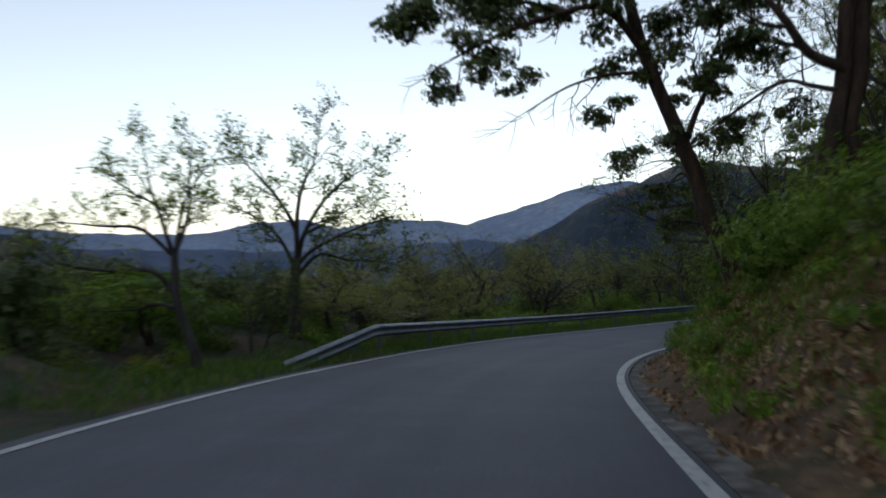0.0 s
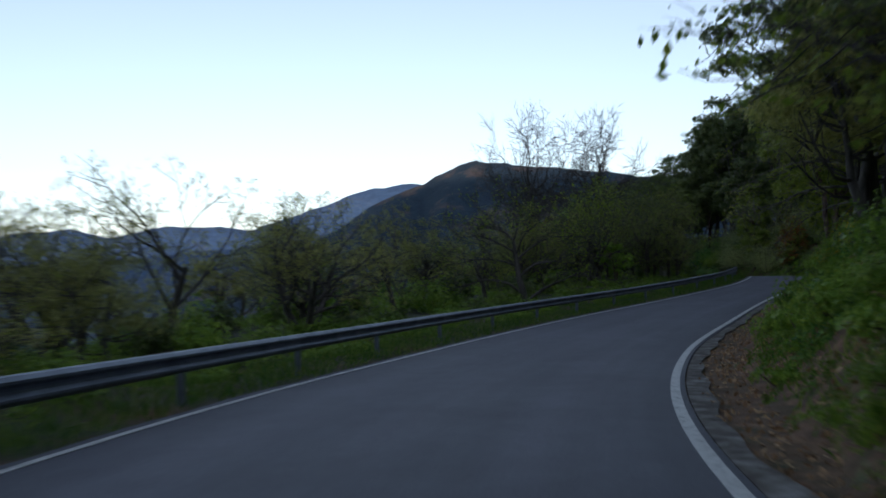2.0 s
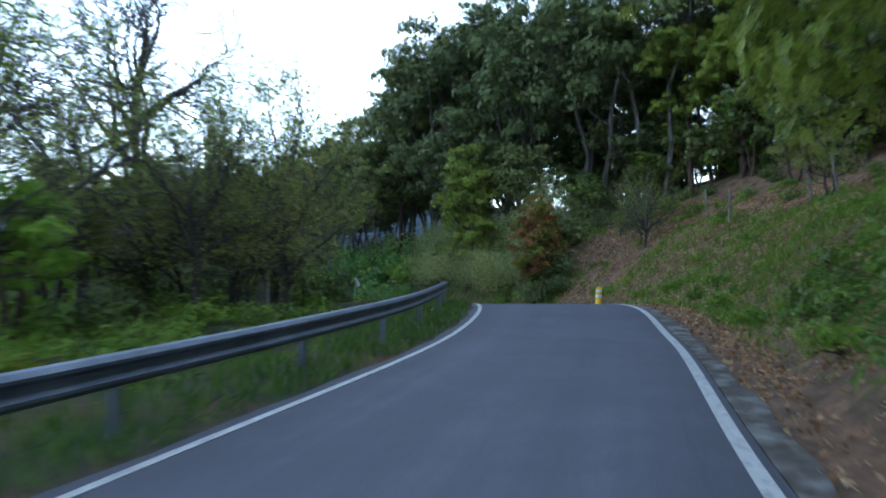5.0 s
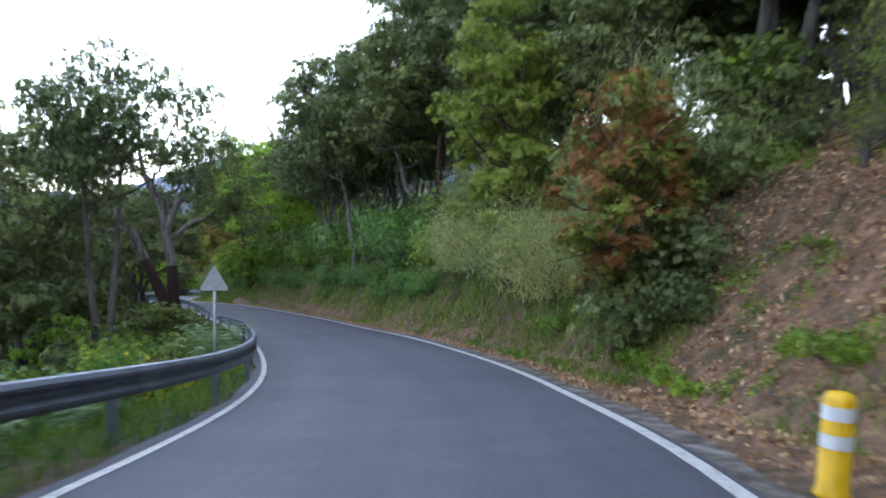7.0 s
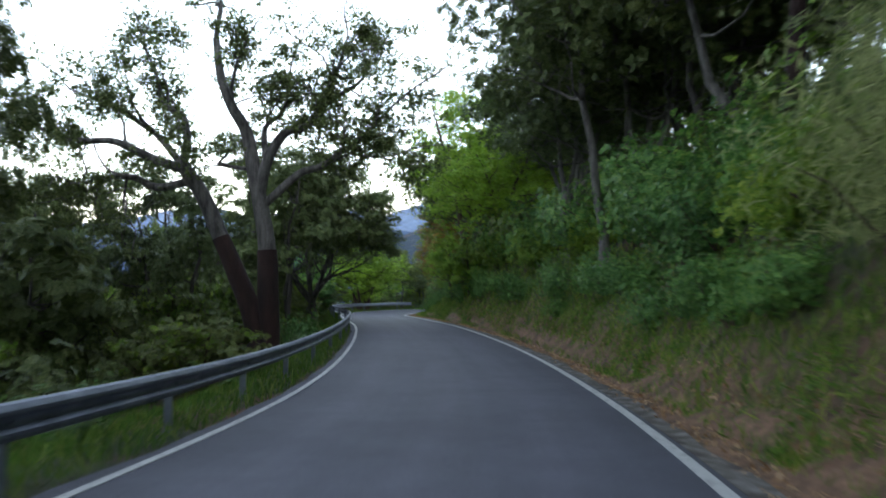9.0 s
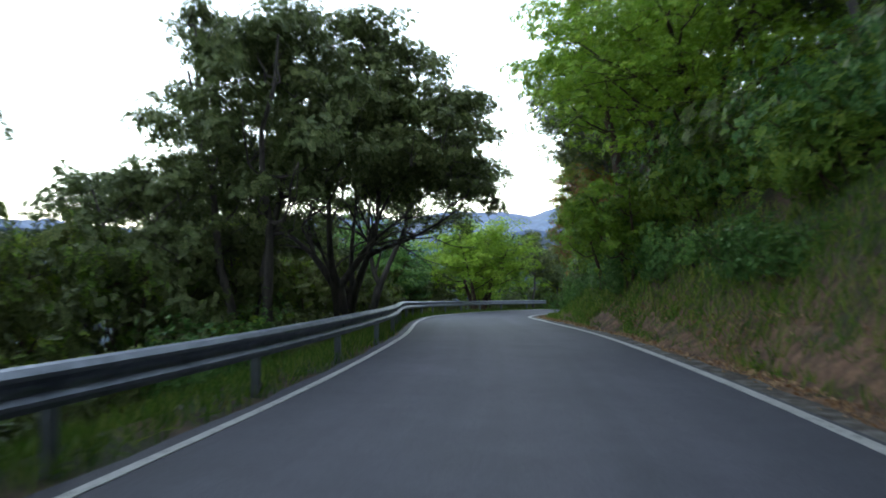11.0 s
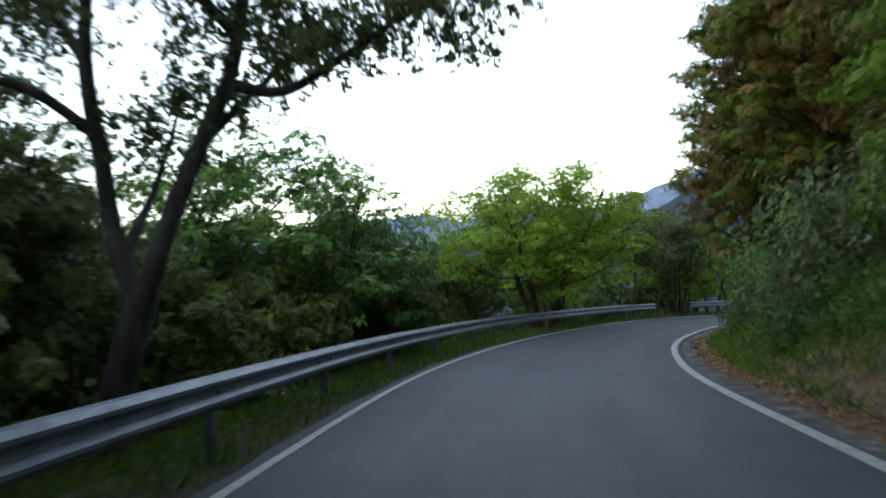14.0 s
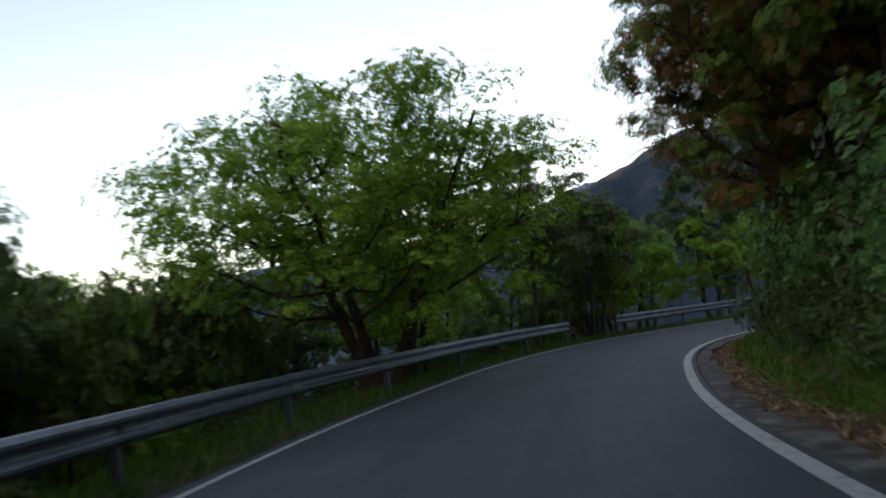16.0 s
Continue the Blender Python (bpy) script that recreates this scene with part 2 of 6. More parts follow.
SPRAY_RUST = leaf_material("rusty conifer spray", [(0.1, (0.085, 0.05, 0.02)), (0.5, (0.29, 0.155, 0.05)), (0.95, (0.55, 0.29, 0.09))], 0.24, cells=46.0, fill=0.55)
SPRAY_ORANGE = leaf_material("withered orange spray", [(0.1, (0.10, 0.05, 0.02)), (0.5, (0.27, 0.115, 0.035)), (0.95, (0.48, 0.2, 0.06))], 0.35, cells=46.0, fill=0.55)
LEAF_BROOM = leaf_material("grey-green broom", [(0.1, (0.132, 0.178, 0.079)), (0.5, (0.38, 0.43, 0.19)), (0.95, (0.62, 0.64, 0.3))], 0.55)
LEAF_BUSH = leaf_material("bush leaf", [(0.1, (0.045, 0.11, 0.016)), (0.5, (0.16, 0.28, 0.036)), (0.95, (0.43, 0.5, 0.08))], 0.3, cells=24.0, fill=0.56)
LEAF_IVY = leaf_material("dark ivy leaf", [(0.1, (0.028, 0.08, 0.024)), (0.5, (0.095, 0.225, 0.055)), (0.95, (0.34, 0.48, 0.13))], 0.24, cells=28.0, fill=0.62)
LEAF_FERN = leaf_material("bracken frond", [(0.1, (0.04, 0.10, 0.015)), (0.5, (0.09, 0.2, 0.03)), (0.95, (0.2, 0.3, 0.06))], 0.4)
LEAF_GRASS = leaf_material("grass blade", [(0.1, (0.04, 0.11, 0.014)), (0.55, (0.12, 0.235, 0.03)), (0.8, (0.27, 0.33, 0.065)), (0.97, (0.44, 0.37, 0.17))], 0.30)
LEAF_DRY = leaf_material("dry fallen leaf", [(0.05, (0.13, 0.065, 0.035)), (0.5, (0.36, 0.22, 0.125)), (0.95, (0.62, 0.46, 0.31))], 0.15, 0.7)
FLOWER = leaf_material("yellow broom flower", [(0.1, (0.45, 0.30, 0.02)), (0.9, (0.75, 0.55, 0.04))], 0.3)

# ---- the road's line: every 12 m a point of its axis, and the offsets of its two lines and of the rail ----
AXIS = [(-1.6, -29.9, -0.36), (-0.9, -18.0, -0.66), (-0.3, -6.0, -1.1), (0.5, 6.0, -1.61), (2.7, 17.8, -2.47), (6.6, 29.1, -3.26),
        (12.3, 39.6, -3.81), (19.8, 48.9, -4.01), (28.3, 57.4, -3.97), (37.1, 65.5, -3.75), (44.3, 75.0, -3.68), (49.0, 86.0, -4.76),
        (51.8, 97.6, -5.64), (52.9, 109.6, -6.61), (52.9, 121.6, -7.27), (52.5, 133.6, -7.82), (52.0, 145.5, -8.52), (52.4, 157.5, -9.36),
        (54.6, 169.3, -10.19), (59.7, 180.0, -10.96), (68.3, 188.1, -11.68), (79.3, 192.4, -11.97), (91.2, 194.0, -12.02)]
SIDES = [(2.89, -2.1, 3.88), (3.21, -1.78, 4.21), (3.54, -1.49, 4.56), (3.89, -1.33, 4.87), (4.22, -1.17, 5.01), (4.53, -1.31, 5.12),
         (4.18, -1.68, 5.22), (4.04, -1.63, 5.07), (3.63, -0.98, 4.52), (3.34, -0.65, 4.32), (3.0, -1.59, 3.94), (2.99, -1.93, 3.23),
         (3.32, -1.75, 3.67), (2.9, -2.5, 3.59), (2.25, -3.01, 2.7), (1.89, -2.82, 2.16), (2.31, -2.32, 2.86), (3.1, -1.52, 3.74),
         (3.85, -0.82, 4.68), (5.17, 0.44, 5.74), (5.64, 0.81, 6.52), (5.8, 0.86, 6.83), (5.9, 0.88, 6.9)]


def spline(rows, per):
    """A smooth curve through rows, with so many steps from row to row."""
    p = np.array(rows, float)
    p = np.vstack([2 * p[0] - p[1], p, 2 * p[-1] - p[-2]])
    u = np.linspace(0, 1, per, endpoint=False)[:, None]
    out = [0.5 * (2 * b + (c - a) * u + (2 * a - 5 * b + 4 * c - d) * u**2 + (3 * b - a - 3 * c + d) * u**3) for a, b, c, d in zip(p, p[1:], p[2:], p[3:])]
    return np.vstack(out + [p[-2:-1]])


PER = 12
LINE, OFF = spline(AXIS, PER), spline(SIDES, PER)
WAY = np.gradient(LINE[:, :2], axis=0)
WAY /= np.linalg.norm(WAY, axis=1)[:, None]
LEFT = np.c_[-WAY[:, 1], WAY[:, 0]]
NS = len(LINE)


def on_road(s, d, up=0.0):
    """A place s metres along the road and d metres to the left of its axis."""
    s = min(max(s, 0), NS - 1.001)
    i, u = int(s), s - int(s)
    p = LINE[i] * (1 - u) + LINE[i + 1] * u
    w = LEFT[i] * (1 - u) + LEFT[i + 1] * u
    return Vector((p[0] + w[0] * d, p[1] + w[1] * d, p[2] + up))


def side(s, k):
    return float(np.interp(s, np.arange(NS), OFF[:, k]))


# along the road: verge, bank height, bank steepness, slope above the bank, its cap; valley side: near fall, far fall
BANK = np.array([
    (0, 0.5, 2.2, 1.3, 0.5, 40, -0.1, 0.35), (52, 0.6, 2.2, 1.3, 0.5, 40, -0.1, 0.35), (64, 1.2, 2.0, 1.0, 0.6, 50, 0.03, 0.3),
    (85, 1.2, 2.2, 1.2, 0.62, 40, 0.0, 0.2), (98, 1.0, 2.5, 1.6, 0.55, 32, 0.0, 0.15), (104, 1.2, 2.5, 1.4, 0.52, 26, 0.0, 0.13), (110, 1.8, 2.4, 0.85, 0.58, 26, 0.0, 0.12), (124, 1.9, 3.0, 0.75, 0.6, 16, 0.1, 0.3),
    (134, 1.2, 3.4, 1.1, 0.5, 7.5, 0.35, 0.5), (145, 0.9, 4.0, 1.7, 0.4, 6.0, 0.35, 0.55), (188, 0.9, 3.6, 1.6, 0.4, 5.8, 0.35, 0.55),
    (205, 1.2, 2.8, 1.1, 0.35, 7, 0.4, 0.5), (225, 1.2, 2.4, 0.9, 0.3, 8, 0.3, 0.5), (264, 1.0, 2.4, 0.9, 0.3, 12, 0.2, 0.4)])


def smooth_noise(x, y, f):
    return (np.sin(x * f + 1.3 * np.sin(y * f * 0.7 + 0.5)) * np.cos(y * f * 1.1 + 0.9 * np.sin(x * f * 0.6)) + 0.5 * np.sin(2.3 * x * f + 1.7 * y * f + 0.8)) / 1.5


def heights(x, y):
    """The ground's height at arrays of places."""
    x, y = np.asarray(x, float), np.asarray(y, float)
    out = np.empty(x.shape)
    for a in range(0, len(x), 20000):
        px, py = x[a:a + 20000], y[a:a + 20000]
        k = np.argmin((px[:, None] - LINE[None, :, 0]) ** 2 + (py[:, None] - LINE[None, :, 1]) ** 2, axis=1)
        rx, ry = px - LINE[k, 0], py - LINE[k, 1]
        d, far = rx * LEFT[k, 0] + ry * LEFT[k, 1], np.hypot(rx, ry)
        d = np.sign(d) * far
        z, s = LINE[k, 2], k.astype(float)
        verge, bank, steep, above, cap, fall, deep = (np.interp(s, BANK[:, 0], BANK[:, n]) for n in range(1, 8))
        b = OFF[k, 1] - 0.25 - verge - d
        rise = np.where(b > 0, np.minimum(b * steep, bank) + above * np.maximum(b - bank / steep, 0), 0)
        rise = np.minimum(rise, cap) - 0.2 * np.clip(b - 16, 0, 40) * (cap < 20)
        c = d - OFF[k, 2] - 0.7
        drop = np.where(c > 0, fall * np.minimum(c, 10) + deep * np.maximum(c - 10, 0), 0)
        drop = np.minimum(drop, 85)
        rough = smooth_noise(px, py, 1.1) * 0.13 + smooth_noise(px + 40, py, 0.33) * 0.3
        off_road = np.clip(np.maximum(b, c) / 1.5, 0, 1)
        out[a:a + 20000] = z - 0.06 + rise - drop + rough * off_road
    return out


def height(x, y):
    return float(heights(np.array([x]), np.array([y]))[0])


def zones(x, y):
    """Where the cut bank shows bare red earth, where dry leaves lie thick, and where the valley side is overgrown."""
    k = np.concatenate([np.argmin((x[a:a + 20000, None] - LINE[None, :, 0]) ** 2 + (y[a:a + 20000, None] - LINE[None, :, 1]) ** 2, axis=1) for a in range(0, len(x), 20000)])
    d = (x - LINE[k, 0]) * LEFT[k, 0] + (y - LINE[k, 1]) * LEFT[k, 1]
    b = OFF[k, 1] - 0.25 - np.interp(k, BANK[:, 0], BANK[:, 1]) - d
    face = np.clip((b + 0.6) / 0.6, 0, 1) * np.clip((4.2 - b) / 1.6, 0, 1)
    earth = face * np.interp(k, (30, 40, 52, 62, 72, 100, 108), (0.45, 0.45, 0.5, 0.5, 1.0, 0.9, 0.0))
    litter = np.clip((b + 1.8) / 0.6, 0, 1) * np.clip((18 - b) / 8, 0, 1) * np.interp(k, (40, 60, 98, 108, 130, 140), (0.6, 0.75, 0.8, 1.0, 1.0, 0.0)) * (1 - 0.7 * earth)
    scrub = np.clip((d - OFF[k, 2] - 3.0) / 5.0, 0, 1)
    return earth, np.maximum(litter, np.clip((b + 1.6) / 0.4, 0, 1) * np.clip((1.0 - b) / 0.6, 0, 1) * (k >= 130)), scrub


# ---- mesh helpers ----
def mesh_from(name, verts, faces, mats, smooth=False, index=None):
    me = bpy.data.meshes.new(name)
    verts, faces = np.asarray(verts, np.float32), np.asarray(faces, np.int32)
    nf, k = faces.shape
    me.vertices.add(len(verts))
    me.vertices.foreach_set("co", verts.ravel())
    me.loops.add(nf * k)
    me.loops.foreach_set("vertex_index", faces.ravel())
    me.polygons.add(nf)
    me.polygons.foreach_set("loop_start", np.arange(0, nf * k, k, dtype=np.int32))
    me.polygons.foreach_set("use_smooth", np.full(nf, smooth))
    for m in mats if isinstance(mats, (list, tuple)) else [mats]:
        me.materials.append(m)
    if index is not None:
        me.polygons.foreach_set("material_index", np.asarray(index, np.int32))
    me.update(calc_edges=True)
    me.validate()
    return me


def part(name, bm, mat, parent, label="", smooth=False):
    me = bpy.data.meshes.new(name)
    bm.to_mesh(me)
    bm.free()
    me.materials.append(mat)
    if smooth:
        me.polygons.foreach_set("use_smooth", np.full(len(me.polygons), True))
    ob = new(name, me)
    ob.parent = parent
    return tagged(ob, label)


def sweep(points, profile):
    """Vertices and faces of a closed profile carried along points; profile rows are (left, up)."""
    pts = np.array(points, float)
    t = np.gradient(pts, axis=0)
    t /= np.linalg.norm(t, axis=1)[:, None]
    lf = np.c_[-t[:, 1], t[:, 0], 0 * t[:, 0]]
    lf /= np.linalg.norm(lf, axis=1)[:, None]
    pr = np.array(profile, float)
    v = pts[:, None] + lf[:, None] * pr[None, :, :1] + np.array([0, 0, 1.0]) * pr[None, :, 1:2]
    n, k = len(pts), len(pr)
    f = [(a * k + j, a * k + (j + 1) % k, (a + 1) * k + (j + 1) % k, (a + 1) * k + j) for a in range(n - 1) for j in range(k)]
    return v.reshape(-1, 3), f


# ---- ground, road ----
def graded(lo, hi, step, far, grow=1.13):
    mid = list(np.arange(lo, hi + step / 2, step))
    a, b, st = [], [], step
    x0, x1 = lo, hi
    while x1 < far:
        st *= grow
        x0, x1 = x0 - st, x1 + st
        a.append(x0)
        b.append(x1)
    return np.array(a[::-1] + mid + b)


def build_ground():
    xs, ys = graded(-14, 72, 0.6, 4300), graded(2, 200, 0.7, 4300)
    gx, gy = np.meshgrid(xs, ys)
    z = heights(gx.ravel(), gy.ravel())
    w, h = len(xs), len(ys)
    i = np.arange(h - 1)[:, None] * w + np.arange(w - 1)[None]
    f = np.stack([i, i + 1, i + w + 1, i + w], -1).reshape(-1, 4)
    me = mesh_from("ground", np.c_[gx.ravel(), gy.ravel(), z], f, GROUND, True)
    earth, litter, scrub = zones(gx.ravel(), gy.ravel())
    for key, val in (("earth", earth), ("litter", litter), ("scrub", scrub)):
        me.attributes.new(key, "FLOAT", "POINT").data.foreach_set("value", val.astype(np.float32))
    ob = new("ground", me)
    return tagged(ob, "earth hillside with grass, moss and dry leaves", "ground", kind="structure")


build_ground()


def strip(a, b, up, thick, s0=0.0, s1=NS - 1.0, step=1.0, wobble=0.0):
    """A long slab between the offsets a(s) and b(s), a the left one."""
    ss = np.arange(s0, s1 + 1e-6, step)
    v, f = [], []
    for s in ss:
        j = wobble * math.sin(s * 2.1) + wobble * 0.6 * math.sin(s * 5.3 + 1)
        p, q = on_road(s, a(s) + j, up), on_road(s, b(s) + j, up)
        v += [p, q, q - Vector((0, 0, thick)), p - Vector((0, 0, thick))]
    for k in range(len(ss) - 1):
        for j in range(4):
            f.append((4 * k + j, 4 * k + (j + 1) % 4, 4 * k + 4 + (j + 1) % 4, 4 * k + 4 + j))
    return v, f


def road_slab():
    """The asphalt: nine columns across, two sides, and how far across and along each point lies."""
    ss, us = np.arange(0, NS - 0.99, 1.0), np.linspace(0, 1, 9)
    v, f, ac, al = [], [], [], []
    for s in ss:
        j = 0.03 * math.sin(s * 2.1) + 0.018 * math.sin(s * 5.3 + 1)
        a, b = side(s, 0) + 0.22 + j, side(s, 1) - 0.2
        row = [on_road(s, a + (b - a) * u, 0.0) for u in us]
        v += [row[0] - Vector((0, 0, 0.35))] + row + [row[-1] - Vector((0, 0, 0.35))]
        ac += [0.0, *us, 1.0]
        al += [s] * 11
    for k in range(len(ss) - 1):
        f += [(11 * k + j, 11 * k + j + 1, 11 * k + 12 + j, 11 * k + 11 + j) for j in range(10)]
    me = mesh_from("road", v, f, ASPHALT)
    for key, val in (("across", ac), ("along", al)):
        me.attributes.new(key, "FLOAT", "POINT").data.foreach_set("value", np.array(val, np.float32))
    return me


tagged(new("road", road_slab()), "grey worn asphalt of a narrow mountain road", "road", kind="structure")
v, f = strip(lambda s: side(s, 0) + 0.05, lambda s: side(s, 0) - 0.05, 0.008, 0.012, step=0.5)
tagged(new("road_line_left", mesh_from("road_line_left", v, f, PAINT)), "thin white painted edge line on asphalt", "road line", kind="structure")
v, f = strip(lambda s: side(s, 1) + 0.02, lambda s: side(s, 1) - 0.12, 0.008, 0.012, step=0.5)
tagged(new("road_line_right", mesh_from("road_line_right", v, f, PAINT)), "broad white painted edge line on asphalt", "road line", kind="structure")
v, f = strip(lambda s: side(s, 1) - 0.22, lambda s: side(s, 1) - 0.52 - 0.05 * math.sin(s * 0.7) - 0.04 * math.sin(s * 2.3), -0.012, 0.2, 0, 263, 0.5)
tagged(new("gutter", mesh_from("gutter", v, f, GUTTER)), "cracked concrete gutter beside the asphalt, half under leaves", "gutter", kind="structure")


# ---- far hills: long uneven ridges round the valley ----
def ridge(name, rows, radius, depth, foot, mat, label, seed, jag=0.25):
    rng = random.Random(seed)
    az = np.arange(rows[0][0], rows[-1][0] + 0.01, 0.25)
    el = np.interp(az, [r[0] for r in rows], [r[1] for r in rows])
    ph = [(rng.uniform(0, 6.3), 0.45 * 2.1**k, jag / 1.7**k) for k in range(6)]
    el = el + sum(a * np.sin(np.radians(az) * 57.3 * f + p) for p, f, a in ph) * 0.5
    v, f, m = [], [], 17
    for i, (a, e) in enumerate(zip(az, el)):
        top = radius * math.tan(radians(e)) - 4
        for j in range(m):
            u = j / (m - 1)
            rad = radius - depth * (1 - u) if u < 0.85 else radius + depth * (u - 0.85) * 2
            q = min(u / 0.85, 1.0)
            shape = q**1.25 if u <= 0.85 else 1 - (u - 0.85) * 4
            rough = noise.fractal((a * 0.35, rad * 0.004, seed), 1.0, 2.1, 5) * depth * 0.03 * math.sin(math.pi * q) ** 0.7
            r2 = rad + noise.fractal((a * 0.3 + 9, u * 3, seed), 1.0, 2.0, 4) * depth * 0.12 * (1 - q)
            v.append((20 + r2 * math.sin(radians(a)), 60 + r2 * math.cos(radians(a)), foot + (top - foot) * shape + rough))
        if i:
            for j in range(m - 1):
                b = i * m + j
                f.append((b - m, b, b + 1, b - m + 1))
    ob = new(name, mesh_from(name, v, f, mat, True))
    return tagged(ob, label, "mountain", kind="structure")


# aerial haze is painted into these mountain colours as blue
WOODED_HAZE = mountain_material("hazed wooded slope", [(0.35, (0.008, 0.026, 0.055)), (0.52, (0.018, 0.044, 0.068)), (0.62, (0.12, 0.085, 0.075)), (0.66, (0.035, 0.06, 0.06)), (0.8, (0.075, 0.09, 0.055))], 0.015)
PALE_HAZE = mountain_material("hazed bare mountain", [(0.3, (0.045, 0.095, 0.2)), (0.55, (0.08, 0.135, 0.24)), (0.8, (0.2, 0.21, 0.25))], 0.003)
BLUE_HAZE = mountain_material("hazed distant hill", [(0.35, (0.008, 0.034, 0.09)), (0.7, (0.016, 0.052, 0.125))], 0.004)
ridge("backdrop_far_range", [(-70, 3.5), (-34, 1.8), (-24, 1.1), (-15.6, 1.1), (-12.4, 1.9), (-9.4, 2.1), (-7.3, 1.7), (-4.5, 2.2), (-2.3, 2.2), (1.8, 2.0), (4.8, 2.9), (8, 4.2), (10, 4.7), (12, 4.8), (15, 4.6), (20, 3.4), (60, 3.0)], 4000, 1300, -120, PALE_HAZE, "pale bare mountain range in the last sun", 3, 0.12)
ridge("backdrop_blue_hill", [(-34, 0.2), (-20, 0.1), (-8, 0.1), (-2.4, 0.6), (2.1, 1.15), (6, 0.5), (14, 0.2)], 2500, 700, -110, BLUE_HAZE, "hazy blue wooded hill across the valley", 5, 0.1)
ridge("backdrop_ridge", [(-4, -2.5), (0, -0.8), (2.1, 0.2), (6.1, 1.6), (9, 3.2), (13, 5.0), (17, 6.45), (19.5, 6.1), (24, 5.7), (28, 5.0), (36, 4.0), (60, 3.5), (100, 7), (135, 13)], 1400, 800, -100, WOODED_HAZE, "dark wooded ridge with bare pink rock patches", 7, 0.1)
ridge("backdrop_left_hill", [(-120, 9), (-80, 6), (-60, 3.5), (-40, 2.2), (-27, 0.8), (-25, 0.3), (-22, -0.4), (-16, -2)], 1700, 700, -100, WOODED_HAZE, "dark wooded hill across the valley", 11, 0.12)
# unseen hill, added to keep the low sun off road and valley
ridge("backdrop_hill_behind", [(130, 12), (150, 15), (168, 20.5), (190, 20.5), (206, 18), (217, 16), (262, 15), (275, 10)], 1400, 700, -60, WOODED_HAZE, "dark wooded hill out of view, added to shade the valley", 13, 0.3)
# ---- plants ----
class Plant:
    """Collects tapered limbs and single leaves, and turns them into meshes."""

    def __init__(self, seed):
        self.r = random.Random(seed)
        self.v, self.f, self.n = [], [], 0
        self.stems = []
        self.tips = []
        self.np = np.random.RandomState(seed)

    def tube(self, pts, radii, k, stem=False):
        """A tapered limb; a stem becomes a part of its own."""
        pts, radii = np.array(pts), np.array(radii)
        t = np.gradient(pts, axis=0)
        t /= np.linalg.norm(t, axis=1)[:, None] + 1e-9
        ref = np.array([0.31, 0.95, 0.1]) if abs(t[:, 2]).mean() > 0.6 else np.array([0.05, 0.1, 1.0])
        a = np.cross(t, ref)
        a /= np.linalg.norm(a, axis=1)[:, None] + 1e-9
        b = np.cross(t, a)
        an = np.linspace(0, 2 * np.pi, k, endpoint=False)
        ring = a[:, None] * np.cos(an)[None, :, None] + b[:, None] * np.sin(an)[None, :, None]
        v = pts[:, None] + ring * radii[:, None, None]
        m = len(pts)
        n = 0 if stem else self.n
        i = n + np.arange(m - 1)[:, None] * k + np.arange(k)[None]
        j = n + np.arange(m - 1)[:, None] * k + (np.arange(k)[None] + 1) % k
        if stem:
            self.stems.append([v.reshape(-1, 3), np.stack([i, j, j + k, i + k], -1).reshape(-1, 4)])
            return
        self.f.append(np.stack([i, j, j + k, i + k], -1).reshape(-1, 4))
        self.v.append(v.reshape(-1, 3))
        self.n += m * k

    def limb(self, p, way, length, rad, level, last, spec):
        """One limb and, from its outer part, its children."""
        r = self.r
        steps = 6 if level < 2 else (4 if level < last else 3)
        pts, ws = [np.array(p, float)], [np.array(way, float)]
        w = np.array(way, float)
        for _ in range(steps):
            w = w + self.np.normal(0, spec["wander"] * (0.7 if level == 0 else 1), 3)
            w[2] += spec["up"] * (0.5 if level == 0 else 1)
            if level >= 2:
                w[2] -= spec.get("droop", 0)
            w /= np.linalg.norm(w)
            pts.append(pts[-1] + w * length / steps)
            ws.append(w.copy())
        u = np.linspace(0, 1, steps + 1)
        taper = rad * (1 - (1 - spec["taper"]) * u)
        if level == 0:
            taper[0] *= 1.35
        self.tube(pts, taper, (9, 7, 5, 4, 3)[min(level, 4)], level == 0)
        if level >= last:
            for q in pts[1:]:
                self.tips.append((q, w))
            return
        kids = spec["kids"][level]
        for c in range(kids):
            at = spec["from"][level] + (1 - spec["from"][level]) * (c + r.uniform(0.2, 1.0)) / kids
            at = min(at, 0.999)
            i = int(at * steps)
            q = pts[i] + (pts[i + 1] - pts[i]) * (at * steps - i)
            base = ws[i + 1]
            axis = np.cross(base, self.np.normal(0, 1, 3))
            axis /= np.linalg.norm(axis)
            turn = radians(r.uniform(*spec["angle"][level]))
            wn_ = base * math.cos(turn) + axis * math.sin(turn)
            wn_[2] = wn_[2] * spec["flat"] + spec.get("lift", 0.0)
            wn_ /= np.linalg.norm(wn_)
            self.limb(q, wn_, length * r.uniform(*spec["shrink"][level]), max(taper[i] * r.uniform(0.45, 0.7), spec["thin"]), level + 1, last, spec)
        if level:
            self.limb(pts[-1], ws[-1], length * 0.6, taper[-1], level + 1, last, spec)

    def trunk_mesh(self, name, mat):
        return mesh_from(name, np.vstack(self.v), np.vstack(self.f), mat, True)

    def leaves(self, count, spread, size, long=1.6, flat=0.4, centres=None, narrow=None):
        """Leaf blades round the twig ends: arrays of vertices and faces."""
        rs = self.np
        tips = np.array([t[0] for t in self.tips]) if centres is None else centres
        c = tips[rs.randint(0, len(tips), count)] + rs.normal(0, 1, (count, 3)) * spread * np.array([1, 1, 0.75])
        return blades(rs, c, size, long, flat, narrow)


